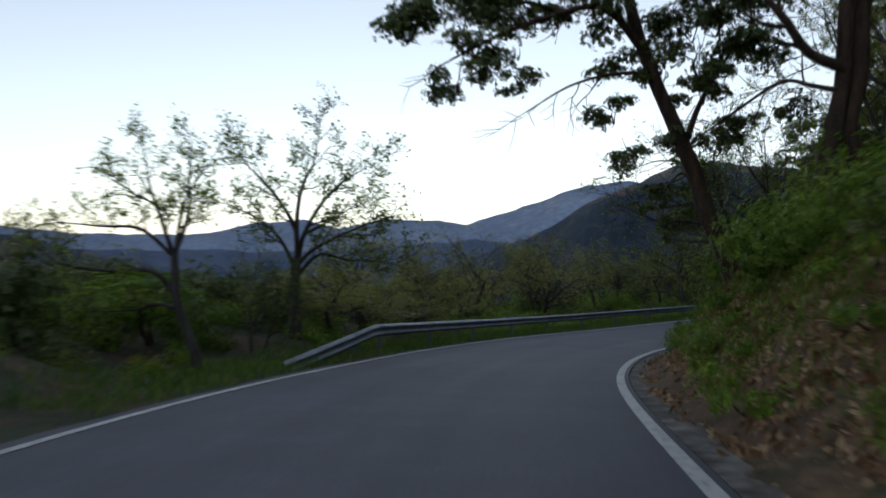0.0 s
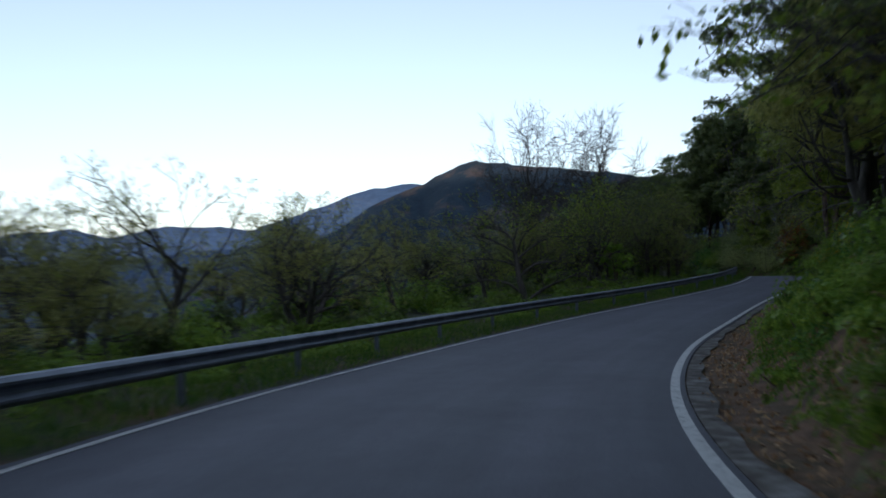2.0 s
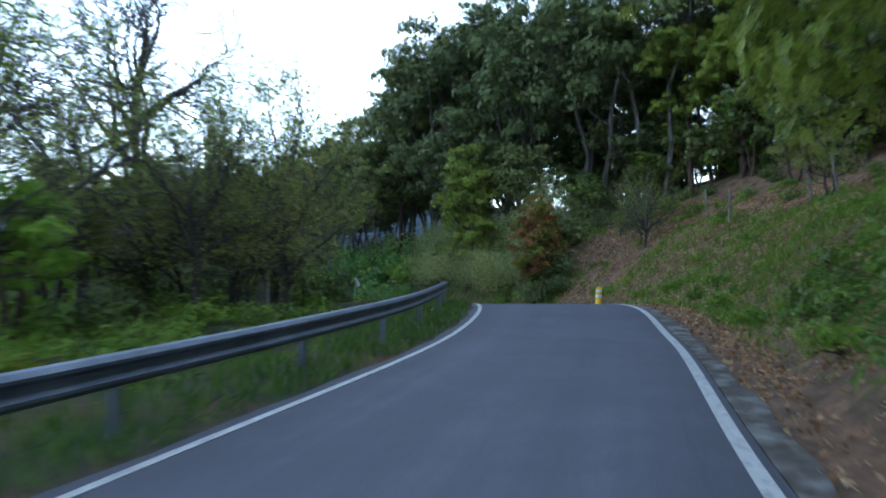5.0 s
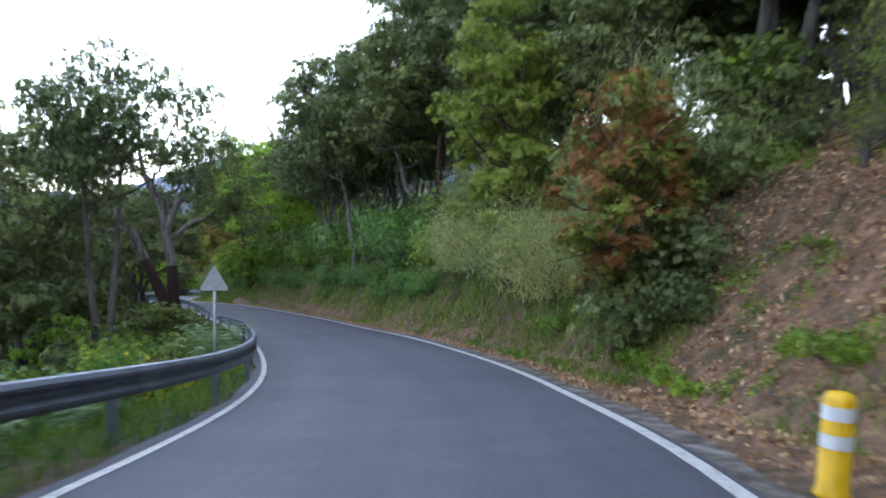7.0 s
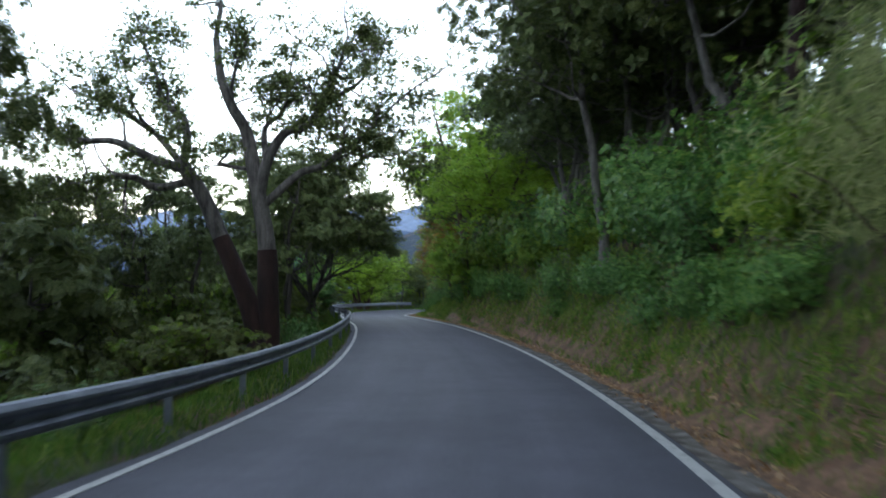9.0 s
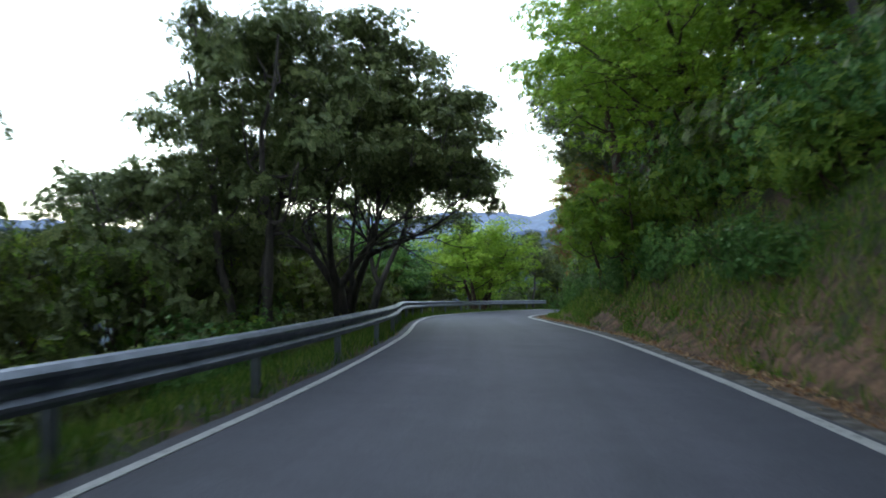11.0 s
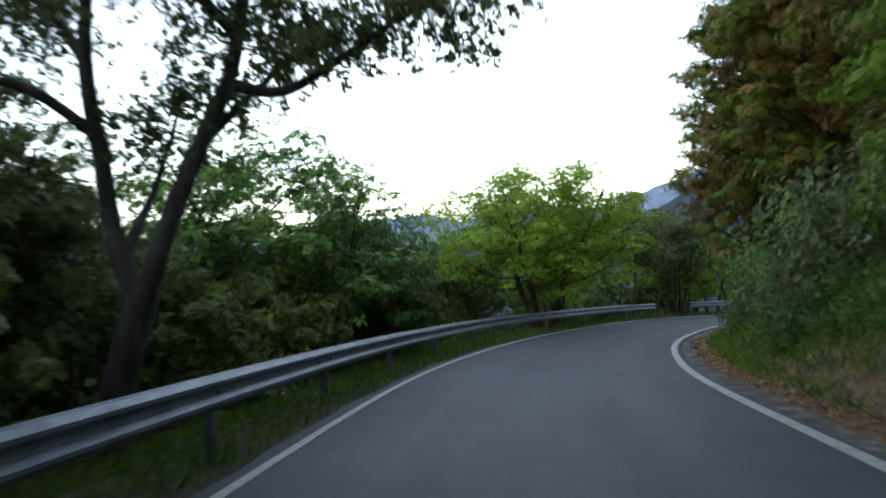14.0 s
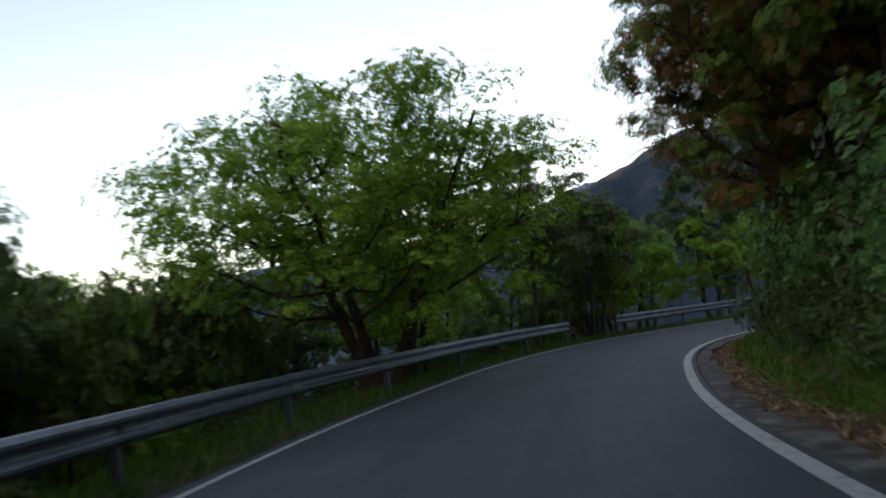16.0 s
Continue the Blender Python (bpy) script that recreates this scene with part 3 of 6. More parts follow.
def blades(rs, c, size, long=1.6, flat=0.4, narrow=None, up=None, face=None):
    """Leaf cards at the places c. up: the way in which they grow; face: the way in which each one's upper side looks."""
    n = len(c)
    w = rs.normal(0, 1, (n, 3))
    if up is not None:
        w = w * 0.45 + np.array(up)
    if face is not None:
        nm = face / (np.linalg.norm(face, axis=1)[:, None] + 1e-9)
        w[:, 2] -= 0.5
        w -= nm * np.sum(w * nm, axis=1)[:, None]
    w /= np.linalg.norm(w, axis=1)[:, None] + 1e-9
    s = rs.normal(0, 1, (n, 3))
    s[:, 2] *= 1 - flat
    s = np.cross(nm, w) if face is not None else np.cross(w, np.cross(s, w))
    s /= np.linalg.norm(s, axis=1)[:, None] + 1e-9
    sz = size * rs.uniform(0.6, 1.35, (n, 1))
    nm = np.cross(w, s)
    a = c - w * sz * long * 0.5
    b = c + w * sz * long * 0.5
    wd = narrow if narrow else 0.5
    v = np.stack([a, c + s * sz * wd + nm * sz * 0.12, b, c - s * sz * wd + nm * sz * 0.12], 1).reshape(-1, 3)
    return v, np.arange(4 * n).reshape(-1, 4)


def cushions(rs, lobes, cards, airy=0.0, squash=0.7, droop=0.0):
    """Places of leaf cards and the way each one looks: every lobe of a crown carries cushions of foliage on its outer and upper side."""
    tot = sum(r * r for _, r in lobes)
    qs, fs = [], []
    for c, r in lobes:
        n = max(int(cards * r * r / tot), 8)
        m = max(3, int(rs.uniform(6, 10) * (1 - 0.35 * airy)))
        d = rs.normal(0, 1, (m, 3))
        d[:, 2] += 0.45
        d /= np.linalg.norm(d, axis=1)[:, None]
        pc = d * r * rs.uniform(0.45, 1.0, (m, 1)) * np.array([1.15, 1.15, squash + 0.15])
        pr = r * rs.uniform(0.26 + 0.14 * airy, 0.5 + 0.28 * airy, m)
        k = rs.choice(m, n, p=pr * pr / (pr * pr).sum())
        e = rs.normal(0, 1, (n, 3))
        e[:, 2] = np.where(rs.uniform(0, 1, n) < 0.6, np.abs(e[:, 2]), e[:, 2])
        e /= np.linalg.norm(e, axis=1)[:, None]
        out = rs.uniform(0.35, 1.05, (n, 1)) ** (0.6 + 0.4 * airy)
        q = c + pc[k] + e * out * pr[k][:, None] * np.array([1.25, 1.25, squash])
        q[:, 2] -= droop * rs.uniform(0, 1, n) ** 2 * pr[k]
        qs.append(q + rs.normal(0, 0.05 * r, (n, 3)))
        fs.append(e * 0.9 + d[k] * 0.5 + np.array([0, 0, 0.35]) + rs.normal(0, 0.42, (n, 3)))
    return np.vstack(qs), np.vstack(fs)


def plant(name, p, bark, leaf_sets, label, category):
    """A tree or bush: trunk and crown under an empty at its foot. leaf_sets: (vertices, faces, material)."""
    root = new(name)
    tagged(root, label, category)
    for v, f in p.stems:
        t = new("trunk", mesh_from("trunk", v, f, bark, True))
        t.parent = root
    if p.v:
        t = tagged(new("branchwork", p.trunk_mesh("branchwork", bark)), kind="stuff")
        t.parent = root
    vs, fs, idx, mats, off = [], [], [], [], 0
    for k, (v, f, m) in enumerate(leaf_sets):
        vs.append(v)
        fs.append(f + off)
        idx += [k] * len(f)
        mats.append(m)
        off += len(v)
    if vs:
        c = new("crown", mesh_from("crown", np.vstack(vs), np.vstack(fs), mats, False, idx))
        c.parent = root
    return root


BARE = dict(wander=0.16, up=0.05, taper=0.45, kids=(7, 5, 4, 3), angle=((28, 60), (25, 60), (25, 60), (25, 60)), shrink=((0.6, 0.9), (0.5, 0.75), (0.5, 0.75), (0.5, 0.8)), flat=0.85, thin=0.009)
BARE["from"] = (0.4, 0.25, 0.25, 0.2)
OAK = dict(wander=0.2, up=0.03, taper=0.5, kids=(6, 5, 4), angle=((30, 70), (30, 70), (30, 75)), shrink=((0.6, 0.95), (0.45, 0.7), (0.4, 0.65)), flat=0.75, thin=0.012, droop=0.03)
OAK["from"] = (0.45, 0.35, 0.25)
CORK = dict(wander=0.2, up=0.06, taper=0.55, kids=(4, 5, 4, 3), angle=((25, 50), (30, 65), (30, 70), (30, 70)), shrink=((0.7, 0.95), (0.5, 0.75), (0.45, 0.7), (0.45, 0.7)), flat=0.85, thin=0.01, droop=0.02)
CORK["from"] = (0.5, 0.35, 0.25, 0.2)
PINE = dict(wander=0.06, up=0.06, taper=0.35, kids=(26, 5, 3), angle=((60, 88), (35, 65), (30, 60)), shrink=((0.22, 0.4), (0.4, 0.6), (0.4, 0.6)), flat=0.6, thin=0.01, droop=0.0)
PINE["from"] = (0.3, 0.3, 0.3)


def tree(name, seed, spec, height_m, trunk_len, rad, stems, last, bark, leafing, label, lean=(0, 0), spread_stems=0.25, category="tree"):
    p = Plant(seed)
    for k in range(stems):
        a = p.r.uniform(0, 6.28) if stems < 2 else 6.28 * k / stems + p.r.uniform(-0.4, 0.4)
        tilt = 0.06 if stems == 1 else spread_stems
        w = np.array([math.cos(a) * tilt + lean[0], math.sin(a) * tilt + lean[1], 1.0])
        w /= np.linalg.norm(w)
        p.limb((0.12 * math.cos(a) * (stems > 1), 0.12 * math.sin(a) * (stems > 1), -0.25), w, trunk_len * p.r.uniform(0.9, 1.1), rad * p.r.uniform(0.85, 1.1), 0, last, spec)
    top = max(q[0][2] for q in p.tips)
    k = height_m / top
    p.v = [v * k for v in p.v]
    p.stems = [[v * k, f] for v, f in p.stems]
    p.tips = [(q * k, w) for q, w in p.tips]
    sets = []
    for count, spread, size, long, mat in leafing:
        v, f = p.leaves(count, spread, size, long, narrow=0.14 if long > 2 else None)
        sets.append((v, f, mat))
    return plant(name, p, bark, sets, label, category)


def crown_tree(name, seed, h, w, base, lobes, cards, size, mats, bark, label, rad=0.2, stems=1, spread=0.3, lean=(0, 0), airy=0.0, long=1.4, category="tree", twigs=5, droop=0.0, crook=0.012):
    """A broadleaf tree: stems, limbs that reach out to uneven lobes of foliage, twigs, and leaf sprays over each lobe."""
    p = Plant(seed)
    rs = p.np
    mid, up, half = (base + h) / 2, (h - base) / 2, w / 2
    cen = []
    tries = 0
    while len(cen) < lobes and tries < 4000:
        tries += 1
        q = rs.normal(0, 1, 3)
        q /= np.linalg.norm(q)
        q = q * rs.uniform(0.35, 0.82) * np.array([half, half, up]) + np.array([lean[0] * mid, lean[1] * mid, mid])
        r = half * rs.uniform(0.2, 0.36)
        if all(np.linalg.norm(q - c) > 0.55 * (r + s) for c, s in cen):
            cen.append((q, r))
    foot = []
    for k in range(stems):
        a = 6.28 * k / stems + rs.uniform(-0.5, 0.5)
        o = spread * (stems > 1)
        top = np.array([math.cos(a) * o * half + lean[0] * h, math.sin(a) * o * half + lean[1] * h, h * rs.uniform(0.72, 0.85)])
        u = np.linspace(0, 1, 9)[:, None]
        start = np.array([math.cos(a) * 0.15 * (stems > 1), math.sin(a) * 0.15 * (stems > 1), -0.3])
        pts = start + (top - start) * np.c_[u**1.25, u**1.25, u] + np.cumsum(rs.normal(0, crook * h, (9, 3)), axis=0) * np.array([1, 1, 0.3])
        rr = rad * (1 - 0.82 * u[:, 0]) * rs.uniform(0.8, 1.05)
        rr[0] *= 1.4
        p.tube(pts, rr, 9, True)
        foot.append((pts, rr))
    for c, r in cen:
        pts, rr = min(foot, key=lambda f: np.linalg.norm(f[0][6] - c))
        i = int(np.argmin(np.abs(pts[:, 2] - max(base * 0.75, min(c[2] - 0.45 * np.linalg.norm(c[:2] - pts[4, :2]), h * 0.7)))))
        a0 = pts[i]
        u = np.linspace(0, 1, 6)[:, None]
        bend = np.array([0, 0, -0.18 * np.linalg.norm(c - a0)])
        lm = a0 + (c - a0) * u + bend * np.sin(u * 3.14) * rs.uniform(0.2, 1.2) + rs.normal(0, 0.05 * r + 0.03, (6, 3)) * u
        lr = np.linspace(max(rr[i] * 0.5, 0.03), 0.018, 6)
        p.tube(lm, lr, 6 if twigs > 2 else 4)
        for _ in range(twigs):
            e = c + rs.normal(0, 0.5, 3) * r
            st = lm[rs.randint(3, 6)]
            m2 = (st + e) / 2 + rs.normal(0, 0.1, 3) * r
            p.tube([st, m2, e], [0.016, 0.011, 0.006], 3)
    q, face = cushions(rs, cen, cards, airy, droop=droop)
    sets, k = [], len(q)
    cut = np.cumsum([0] + [int(k * f) for f, _ in mats])
    near = np.argsort(smooth_noise(q[:, 0] + seed, q[:, 1] + q[:, 2], 1.6) + rs.normal(0, 0.35, k)) if len(mats) > 1 else np.arange(k)
    for (f_, m), a, b in zip(mats, cut, cut[1:]):
        v, f = blades(rs, q[near[a:b]], size, long, 0.3, 0.55, face=face[near[a:b]])
        sets.append((v, f, m))
    return plant(name, p, bark, sets, label, category)


def guided(p, pts, r0, r1, k=9, steps=4, stem=False):
    """A limb through given points; returns its fine points and radii."""
    fine = spline(pts, steps)
    rr = np.linspace(r0, r1, len(fine))
    p.tube(fine, rr, k, stem)
    return fine, rr


def limbed(name, seed, x, y, stems, arms, spec, twigs, bark, label, leaves=(), lobes=(), cards=0, card=0.14, mat=None, sink=0.1, turn=0.0, levels=(2, 4), airy=0.5, size=1.0):
    """A tree with known stems and limbs: rows of points with two radii each. twigs: how long side twigs grow and from where on a limb.
    leaves: rows of (count, spread, size, material) on the twig ends; lobes: foliage in cushions round those places."""
    p = Plant(seed)
    for pts, r0, r1 in stems:
        guided(p, pts, r0, r1, 10, stem=True)
    for pts, r0, r1 in arms:
        jit = [np.array(q, float) + p.np.normal(0, 0.05, 3) * (i > 0) for i, q in enumerate(pts)]
        fine, rr = guided(p, jit, r0, r1, 7)
        for k in range(int(len(fine) * twigs[2]), len(fine) - 1, 2):
            w = (fine[k + 1] - fine[k]) / np.linalg.norm(fine[k + 1] - fine[k]) + p.np.normal(0, 0.55, 3)
            p.limb(fine[k], w / np.linalg.norm(w), p.r.uniform(*twigs[:2]), max(rr[k] * 0.55, spec["thin"]), levels[0], levels[1], spec)
        w = fine[-1] - fine[-2]
        p.limb(fine[-1], w / np.linalg.norm(w), twigs[1], max(r1 * 0.8, spec["thin"]), levels[0], levels[1], spec)
    sets = []
    for count, spread, leaf, m in leaves:
        sets.append((*p.leaves(count, spread, leaf, 1.6), m))
    if lobes:
        cen = [(np.array(q[:3], float), q[3]) for q in lobes]
        for c, r in cen:
            for _ in range(4):
                e = c + p.np.normal(0, 0.5, 3) * r
                p.tube([c - np.array([0, 0, 0.3 * r]), (c + e) / 2 + p.np.normal(0, 0.06, 3), e], [0.018, 0.012, 0.006], 3)
        q, face = cushions(p.np, cen, cards, airy)
        sets.append((*blades(p.np, q, card, 1.4, 0.3, 0.55, face=face), mat))
    root = plant(name, p, bark, sets, label, "tree")
    root.matrix_basis = pose(x, y, height(x, y) - sink, 0, 0, turn) @ Matrix.Diagonal((size, size, size, 1))
    return root


def spreading(name, seed, h, w, limbs, twig, leaves, bark, label, trunk=0.3, rad=0.16, thin=0.009):
    """A wide tree in first bud: a short trunk, long limbs that curve up and out, and a haze of twigs and small sprays."""
    p = Plant(seed)
    rs = p.np
    spec = dict(BARE, kids=(5, 4, 3, 3), wander=0.22, up=0.04, thin=thin)
    stem, rr = guided(p, [(0, 0, -0.4), (0.04, 0.02, trunk * h * 0.5), (-0.03, 0.05, trunk * h), (0.02, 0.0, trunk * h * 1.5)], rad, rad * 0.6, 9, stem=True)
    for k in range(limbs):
        a, reach = 6.283 * k / limbs + rs.uniform(-0.35, 0.35), w / 2 * rs.uniform(0.6, 0.95)
        top = h * (rs.uniform(0.35, 0.6) if k % 3 == 0 else rs.uniform(0.6, 0.88))
        if k % 4 == 3:
            reach, top = reach * 0.35, h * 0.9
        st = stem[rs.randint(len(stem) // 2, len(stem))]
        d = np.array([math.cos(a), math.sin(a), 0])
        pts = [st]
        for u in (0.35, 0.65, 1.0):
            pts.append(st + d * reach * u + np.array([0, 0, (top - st[2]) * u**0.8]) + rs.normal(0, 0.05 * w * 0.5, 3) * np.array([1, 1, 0.6]))
        fine, fr = guided(p, pts, rad * rs.uniform(0.38, 0.55), 0.014, 6)
        for i in range(len(fine) // 4, len(fine) - 1, 2):
            t = fine[i + 1] - fine[i]
            t = t / np.linalg.norm(t) + rs.normal(0, 0.6, 3)
            p.limb(fine[i], t / np.linalg.norm(t), rs.uniform(0.6, 1.2) * twig, max(fr[i] * 0.5, 0.012), 2, 4, spec)
        t = fine[-1] - fine[-2]
        p.limb(fine[-1], t / np.linalg.norm(t), twig, 0.013, 2, 4, spec)
    sets = [(*p.leaves(n, spread, leaf, 1.5), m) for n, spread, leaf, m in leaves]
    return plant(name, p, bark, sets, label, "tree")


TEMPLATES, TALL = {}, {}


def kind(key, root):
    TEMPLATES[key] = [root, False]
    TALL[key] = max(v[2] for c in root.children for v in c.bound_box)


def put(key, x, y, scale=1.0, turn=0.0, sink=0.05, tall=1.0, label="", top=None):
    """Stand a plant of that kind on the ground: the first is the one built, the others are its copies."""
    root, used = TEMPLATES[key]
    old = root.scale.copy()
    if top is not None:
        tall = (top - height(x, y)) / TALL[key] / scale
    size = Vector((scale, scale, scale * tall))
    if used:
        size = Vector(a / b for a, b in zip(size, old))
    m = Matrix.LocRotScale((x, y, height(x, y) - sink), Euler((0, 0, radians(turn))), size)
    if used:
        root = copy_thing(root, m)
    else:
        root.matrix_basis = m
        TEMPLATES[key][1] = True
    if label:
        root["label"] = label
    return root


# ---- the kinds of trees and bushes ----
def bush(name, seed, w, h, count, size, mat, label, long=1.6, extra=(), stems=10, narrow=None, up=None, bark=None):
    """A shrub of many thin stems with leaves in uneven lobes."""
    p = Plant(seed)
    rs = p.np
    cen = []
    for _ in range(stems):
        a, o = rs.uniform(0, 6.28), rs.uniform(0.1, 0.9)
        w_ = np.array([math.cos(a) * o * w / h, math.sin(a) * o * w / h, rs.uniform(0.7, 1.2)])
        n = 6
        pts = [np.array([math.cos(a) * o * 0.15 * w, math.sin(a) * o * 0.15 * w, -0.15])]
        for k in range(n):
            pts.append(pts[-1] + w_ * h / n * rs.uniform(0.6, 1.1) * 0.8 + rs.normal(0, 0.05 * h, 3))
            w_[2] -= 0.06
            if k > 0:
                cen.append(pts[-1])
        p.tube(pts[::2], np.linspace(0.028, 0.008, len(pts[::2])), 3)
    cen = np.array(cen)
    cen = np.vstack([cen, cen[rs.randint(0, len(cen), stems * 4)] + np.clip(rs.normal(0, 0.16 * w, (stems * 4, 3)), -0.22 * w, 0.22 * w)])
    out = np.maximum(np.linalg.norm(cen[:, :2], axis=1) / (0.62 * w), 1.0)
    cen[:, :2] /= out[:, None]
    cen[:, 2] = np.minimum(cen[:, 2], 0.92 * h)
    cen[:, 2] = np.maximum(cen[:, 2], 0.05)
    pick = cen[rs.randint(0, len(cen), count)] + np.clip(rs.normal(0, 1, (count, 3)), -1.5, 1.5) * np.array([0.16 * w, 0.16 * w, 0.13 * h])
    pick[:, 2] = np.abs(pick[:, 2])
    mid = np.array([0, 0, 0.35 * h])
    face = None if up is not None else (pick - mid) / np.array([w, w, h]) * 2.2 + np.array([0, 0, 0.4]) + rs.normal(0, 0.5, (count, 3))
    sets = [(*blades(rs, pick, size, long, 0.3, narrow, up, face), mat)]
    for n, sz, m in extra:
        q = cen[rs.randint(0, len(cen), n)] + rs.normal(0, 1, (n, 3)) * np.array([0.2 * w, 0.2 * w, 0.16 * h])
        sets.append((*blades(rs, q, sz, long, 0.3, narrow, up), m))
    return plant(name, p, bark or BARK_BROWN, sets, label, "bush")


BARE_NEAR = dict(BARE, kids=(6, 4, 3, 3))
FAN = dict(BARE, kids=(6, 4, 3, 3), angle=((18, 52), (22, 50), (25, 60), (25, 60)), shrink=((0.75, 1.0), (0.5, 0.75), (0.5, 0.75), (0.5, 0.8)), wander=0.13, up=0.09, thin=0.012)
FAN["from"] = (0.62, 0.3, 0.25, 0.2)
kind("bare_a", tree("budding_tree", 11, FAN, 6.6, 2.6, 0.2, 1, 4, BARK_GREY, [(3200, 0.09, 0.06, 1.6, LEAF_BUD)], "almost bare tree with thin twigs and first green buds"))
kind("bare_b", tree("budding_tree", 23, BARE_NEAR, 5.6, 2.4, 0.10, 1, 4, BARK_GREY, [(1900, 0.1, 0.055, 1.6, LEAF_BUD)], "spring tree with grey limbs and sparse young leaves"))
kind("bare_c", tree("budding_tree", 37, dict(BARE, kids=(4, 4, 3)), 5.2, 1.7, 0.12, 3, 3, BARK_GREY, [(1500, 0.26, 0.19, 1.5, SPRAY_BUD)], "round spreading tree in grey-green bud", spread_stems=0.5))
kind("bare_far", tree("budding_tree", 111, dict(BARE, kids=(5, 3, 3)), 6.0, 2.2, 0.11, 1, 3, BARK_GREY, [(700, 0.25, 0.22, 1.5, SPRAY_BUD)], "grey-green budding tree farther down the slope"))
kind("oak_a", crown_tree("evergreen_oak", 5, 9.5, 7.5, 3.4, 20, 6000, 0.2, [(1, LEAF_OAK)], BARK_GREY, "dense dark evergreen oak with a grey trunk", 0.2, crook=0.02))
kind("oak_b", crown_tree("evergreen_oak", 8, 8.5, 7.5, 2.2, 20, 5600, 0.2, [(1, LEAF_OAK)], BARK_GREY, "dark evergreen oak with several leaning stems", 0.17, 3, 0.45))
kind("oak_c", crown_tree("evergreen_oak", 19, 11.5, 7.0, 5.0, 18, 5200, 0.2, [(1, LEAF_OAK)], BARK_RED, "cork oak with a reddish stripped trunk and dark crown", 0.26))
kind("oak_d", crown_tree("evergreen_oak", 20, 11.5, 7.5, 4.6, 20, 5400, 0.2, [(1, LEAF_OAK)], BARK_CORK, "tall evergreen oak with pale corky stems", 0.13, 2, 0.6, crook=0.016))
kind("oak_ridge", crown_tree("evergreen_oak", 121, 10.0, 8.8, 3.3, 34, 9500, 0.2, [(1, LEAF_OAK)], BARK_CORK, "evergreen oak with crooked bare stems under a broad crown", 0.16, 2, 0.6, droop=0.5, crook=0.015))
kind("oak_far", crown_tree("evergreen_oak", 105, 9.0, 6.5, 2.6, 13, 850, 0.48, [(1, LEAF_OAK)], BARK_GREY, "dark evergreen oak farther up the slope", 0.2, twigs=1))
kind("oak_airy", crown_tree("evergreen_oak", 106, 7.5, 6.6, 3.8, 20, 5200, 0.16, [(1, LEAF_OAK)], BARK_GREY, "slim evergreen oak with a forked dark trunk and open crown", 0.17, 2, 0.5, airy=0.8))
kind("green_a", crown_tree("leafy_tree", 29, 9.5, 7.5, 1.4, 30, 8200, 0.2, [(1, LEAF_GREEN)], BARK_BROWN, "broad tree in fresh yellow-green leaf", 0.18, 2, 0.4))
kind("green_b", crown_tree("leafy_tree", 31, 7.0, 8.8, 0.9, 50, 17000, 0.16, [(1, LEAF_GREEN)], BARK_BROWN, "big spreading many-stemmed tree in fresh green leaf", 0.17, 4, 0.6, airy=0.3))
kind("green_dark", crown_tree("leafy_tree", 30, 8.0, 7.8, 0.8, 34, 12000, 0.16, [(1, LEAF_IVY)], BARK_BROWN, "dense dark green broad-leaved tree below the guard rail", 0.18, 2, 0.5))
kind("green_far", crown_tree("leafy_tree", 109, 7.5, 6.5, 1.5, 13, 1300, 0.36, [(1, LEAF_GREEN)], BARK_BROWN, "green tree farther down the slope", 0.16, 2, 0.4, twigs=1))
kind("pine_a", crown_tree("pine_tree", 43, 11.0, 7.4, 0.9, 48, 14000, 0.18, [(1, SPRAY_PINE)], BARK_PINE, "tall pine with leaning pinkish trunks and tufted needles", 0.15, 3, 0.5, crook=0.018, droop=0.5))
kind("pine_far", crown_tree("pine_tree", 113, 11.0, 6.0, 2.4, 13, 1300, 0.38, [(1, SPRAY_PINE)], BARK_BROWN, "tall pine farther up the slope", 0.2, twigs=1))
kind("conifer", crown_tree("conifer", 47, 11.5, 5.8, 0.3, 100, 22000, 0.19, [(0.62, SPRAY_PINE), (0.38, SPRAY_RUST)], BARK_BROWN, "dark conifer with rust-brown foliage down to the ground", 0.2))
kind("mixed_far", crown_tree("leafy_tree", 123, 9.0, 6.6, 2.0, 16, 1500, 0.36, [(0.55, LEAF_BUSH), (0.45, LEAF_OAK)], BARK_GREY, "mixed grey-green tree farther up the slope", 0.18, twigs=1))
kind("pine_low", crown_tree("pine_tree", 45, 13.0, 6.6, 1.0, 52, 10500, 0.22, [(1, SPRAY_PINE)], BARK_BROWN, "tall green pine with foliage low down on the bank", 0.2))
LOW = dict(BARE, kids=(8, 5, 3, 3), angle=((40, 75), (25, 60), (25, 60), (25, 60)), shrink=((0.9, 1.25), (0.5, 0.75), (0.5, 0.75), (0.5, 0.8)), wander=0.17, up=0.06, thin=0.013)
LOW["from"] = (0.25, 0.25, 0.25, 0.2)
kind("bare_low", tree("budding_tree", 77, LOW, 5.0, 2.4, 0.2, 1, 4, BARK_GREY, [(1500, 0.1, 0.06, 1.6, LEAF_BUD)], "dark spreading bare tree with many low limbs"))
kind("bud_round", crown_tree("budding_tree", 79, 5.0, 5.4, 0.9, 20, 2300, 0.2, [(1, SPRAY_BUD)], BARK_GREY, "round tree in first olive-green bud below the road", 0.13, 2, 0.4, airy=0.5))
kind("spread_a", spreading("budding_tree", 151, 5.6, 5.2, 12, 0.8, [(4200, 0.16, 0.12, SPRAY_BUD), (900, 0.1, 0.07, LEAF_BUD)], BARK_GREY, "round spreading tree in a haze of olive buds"))
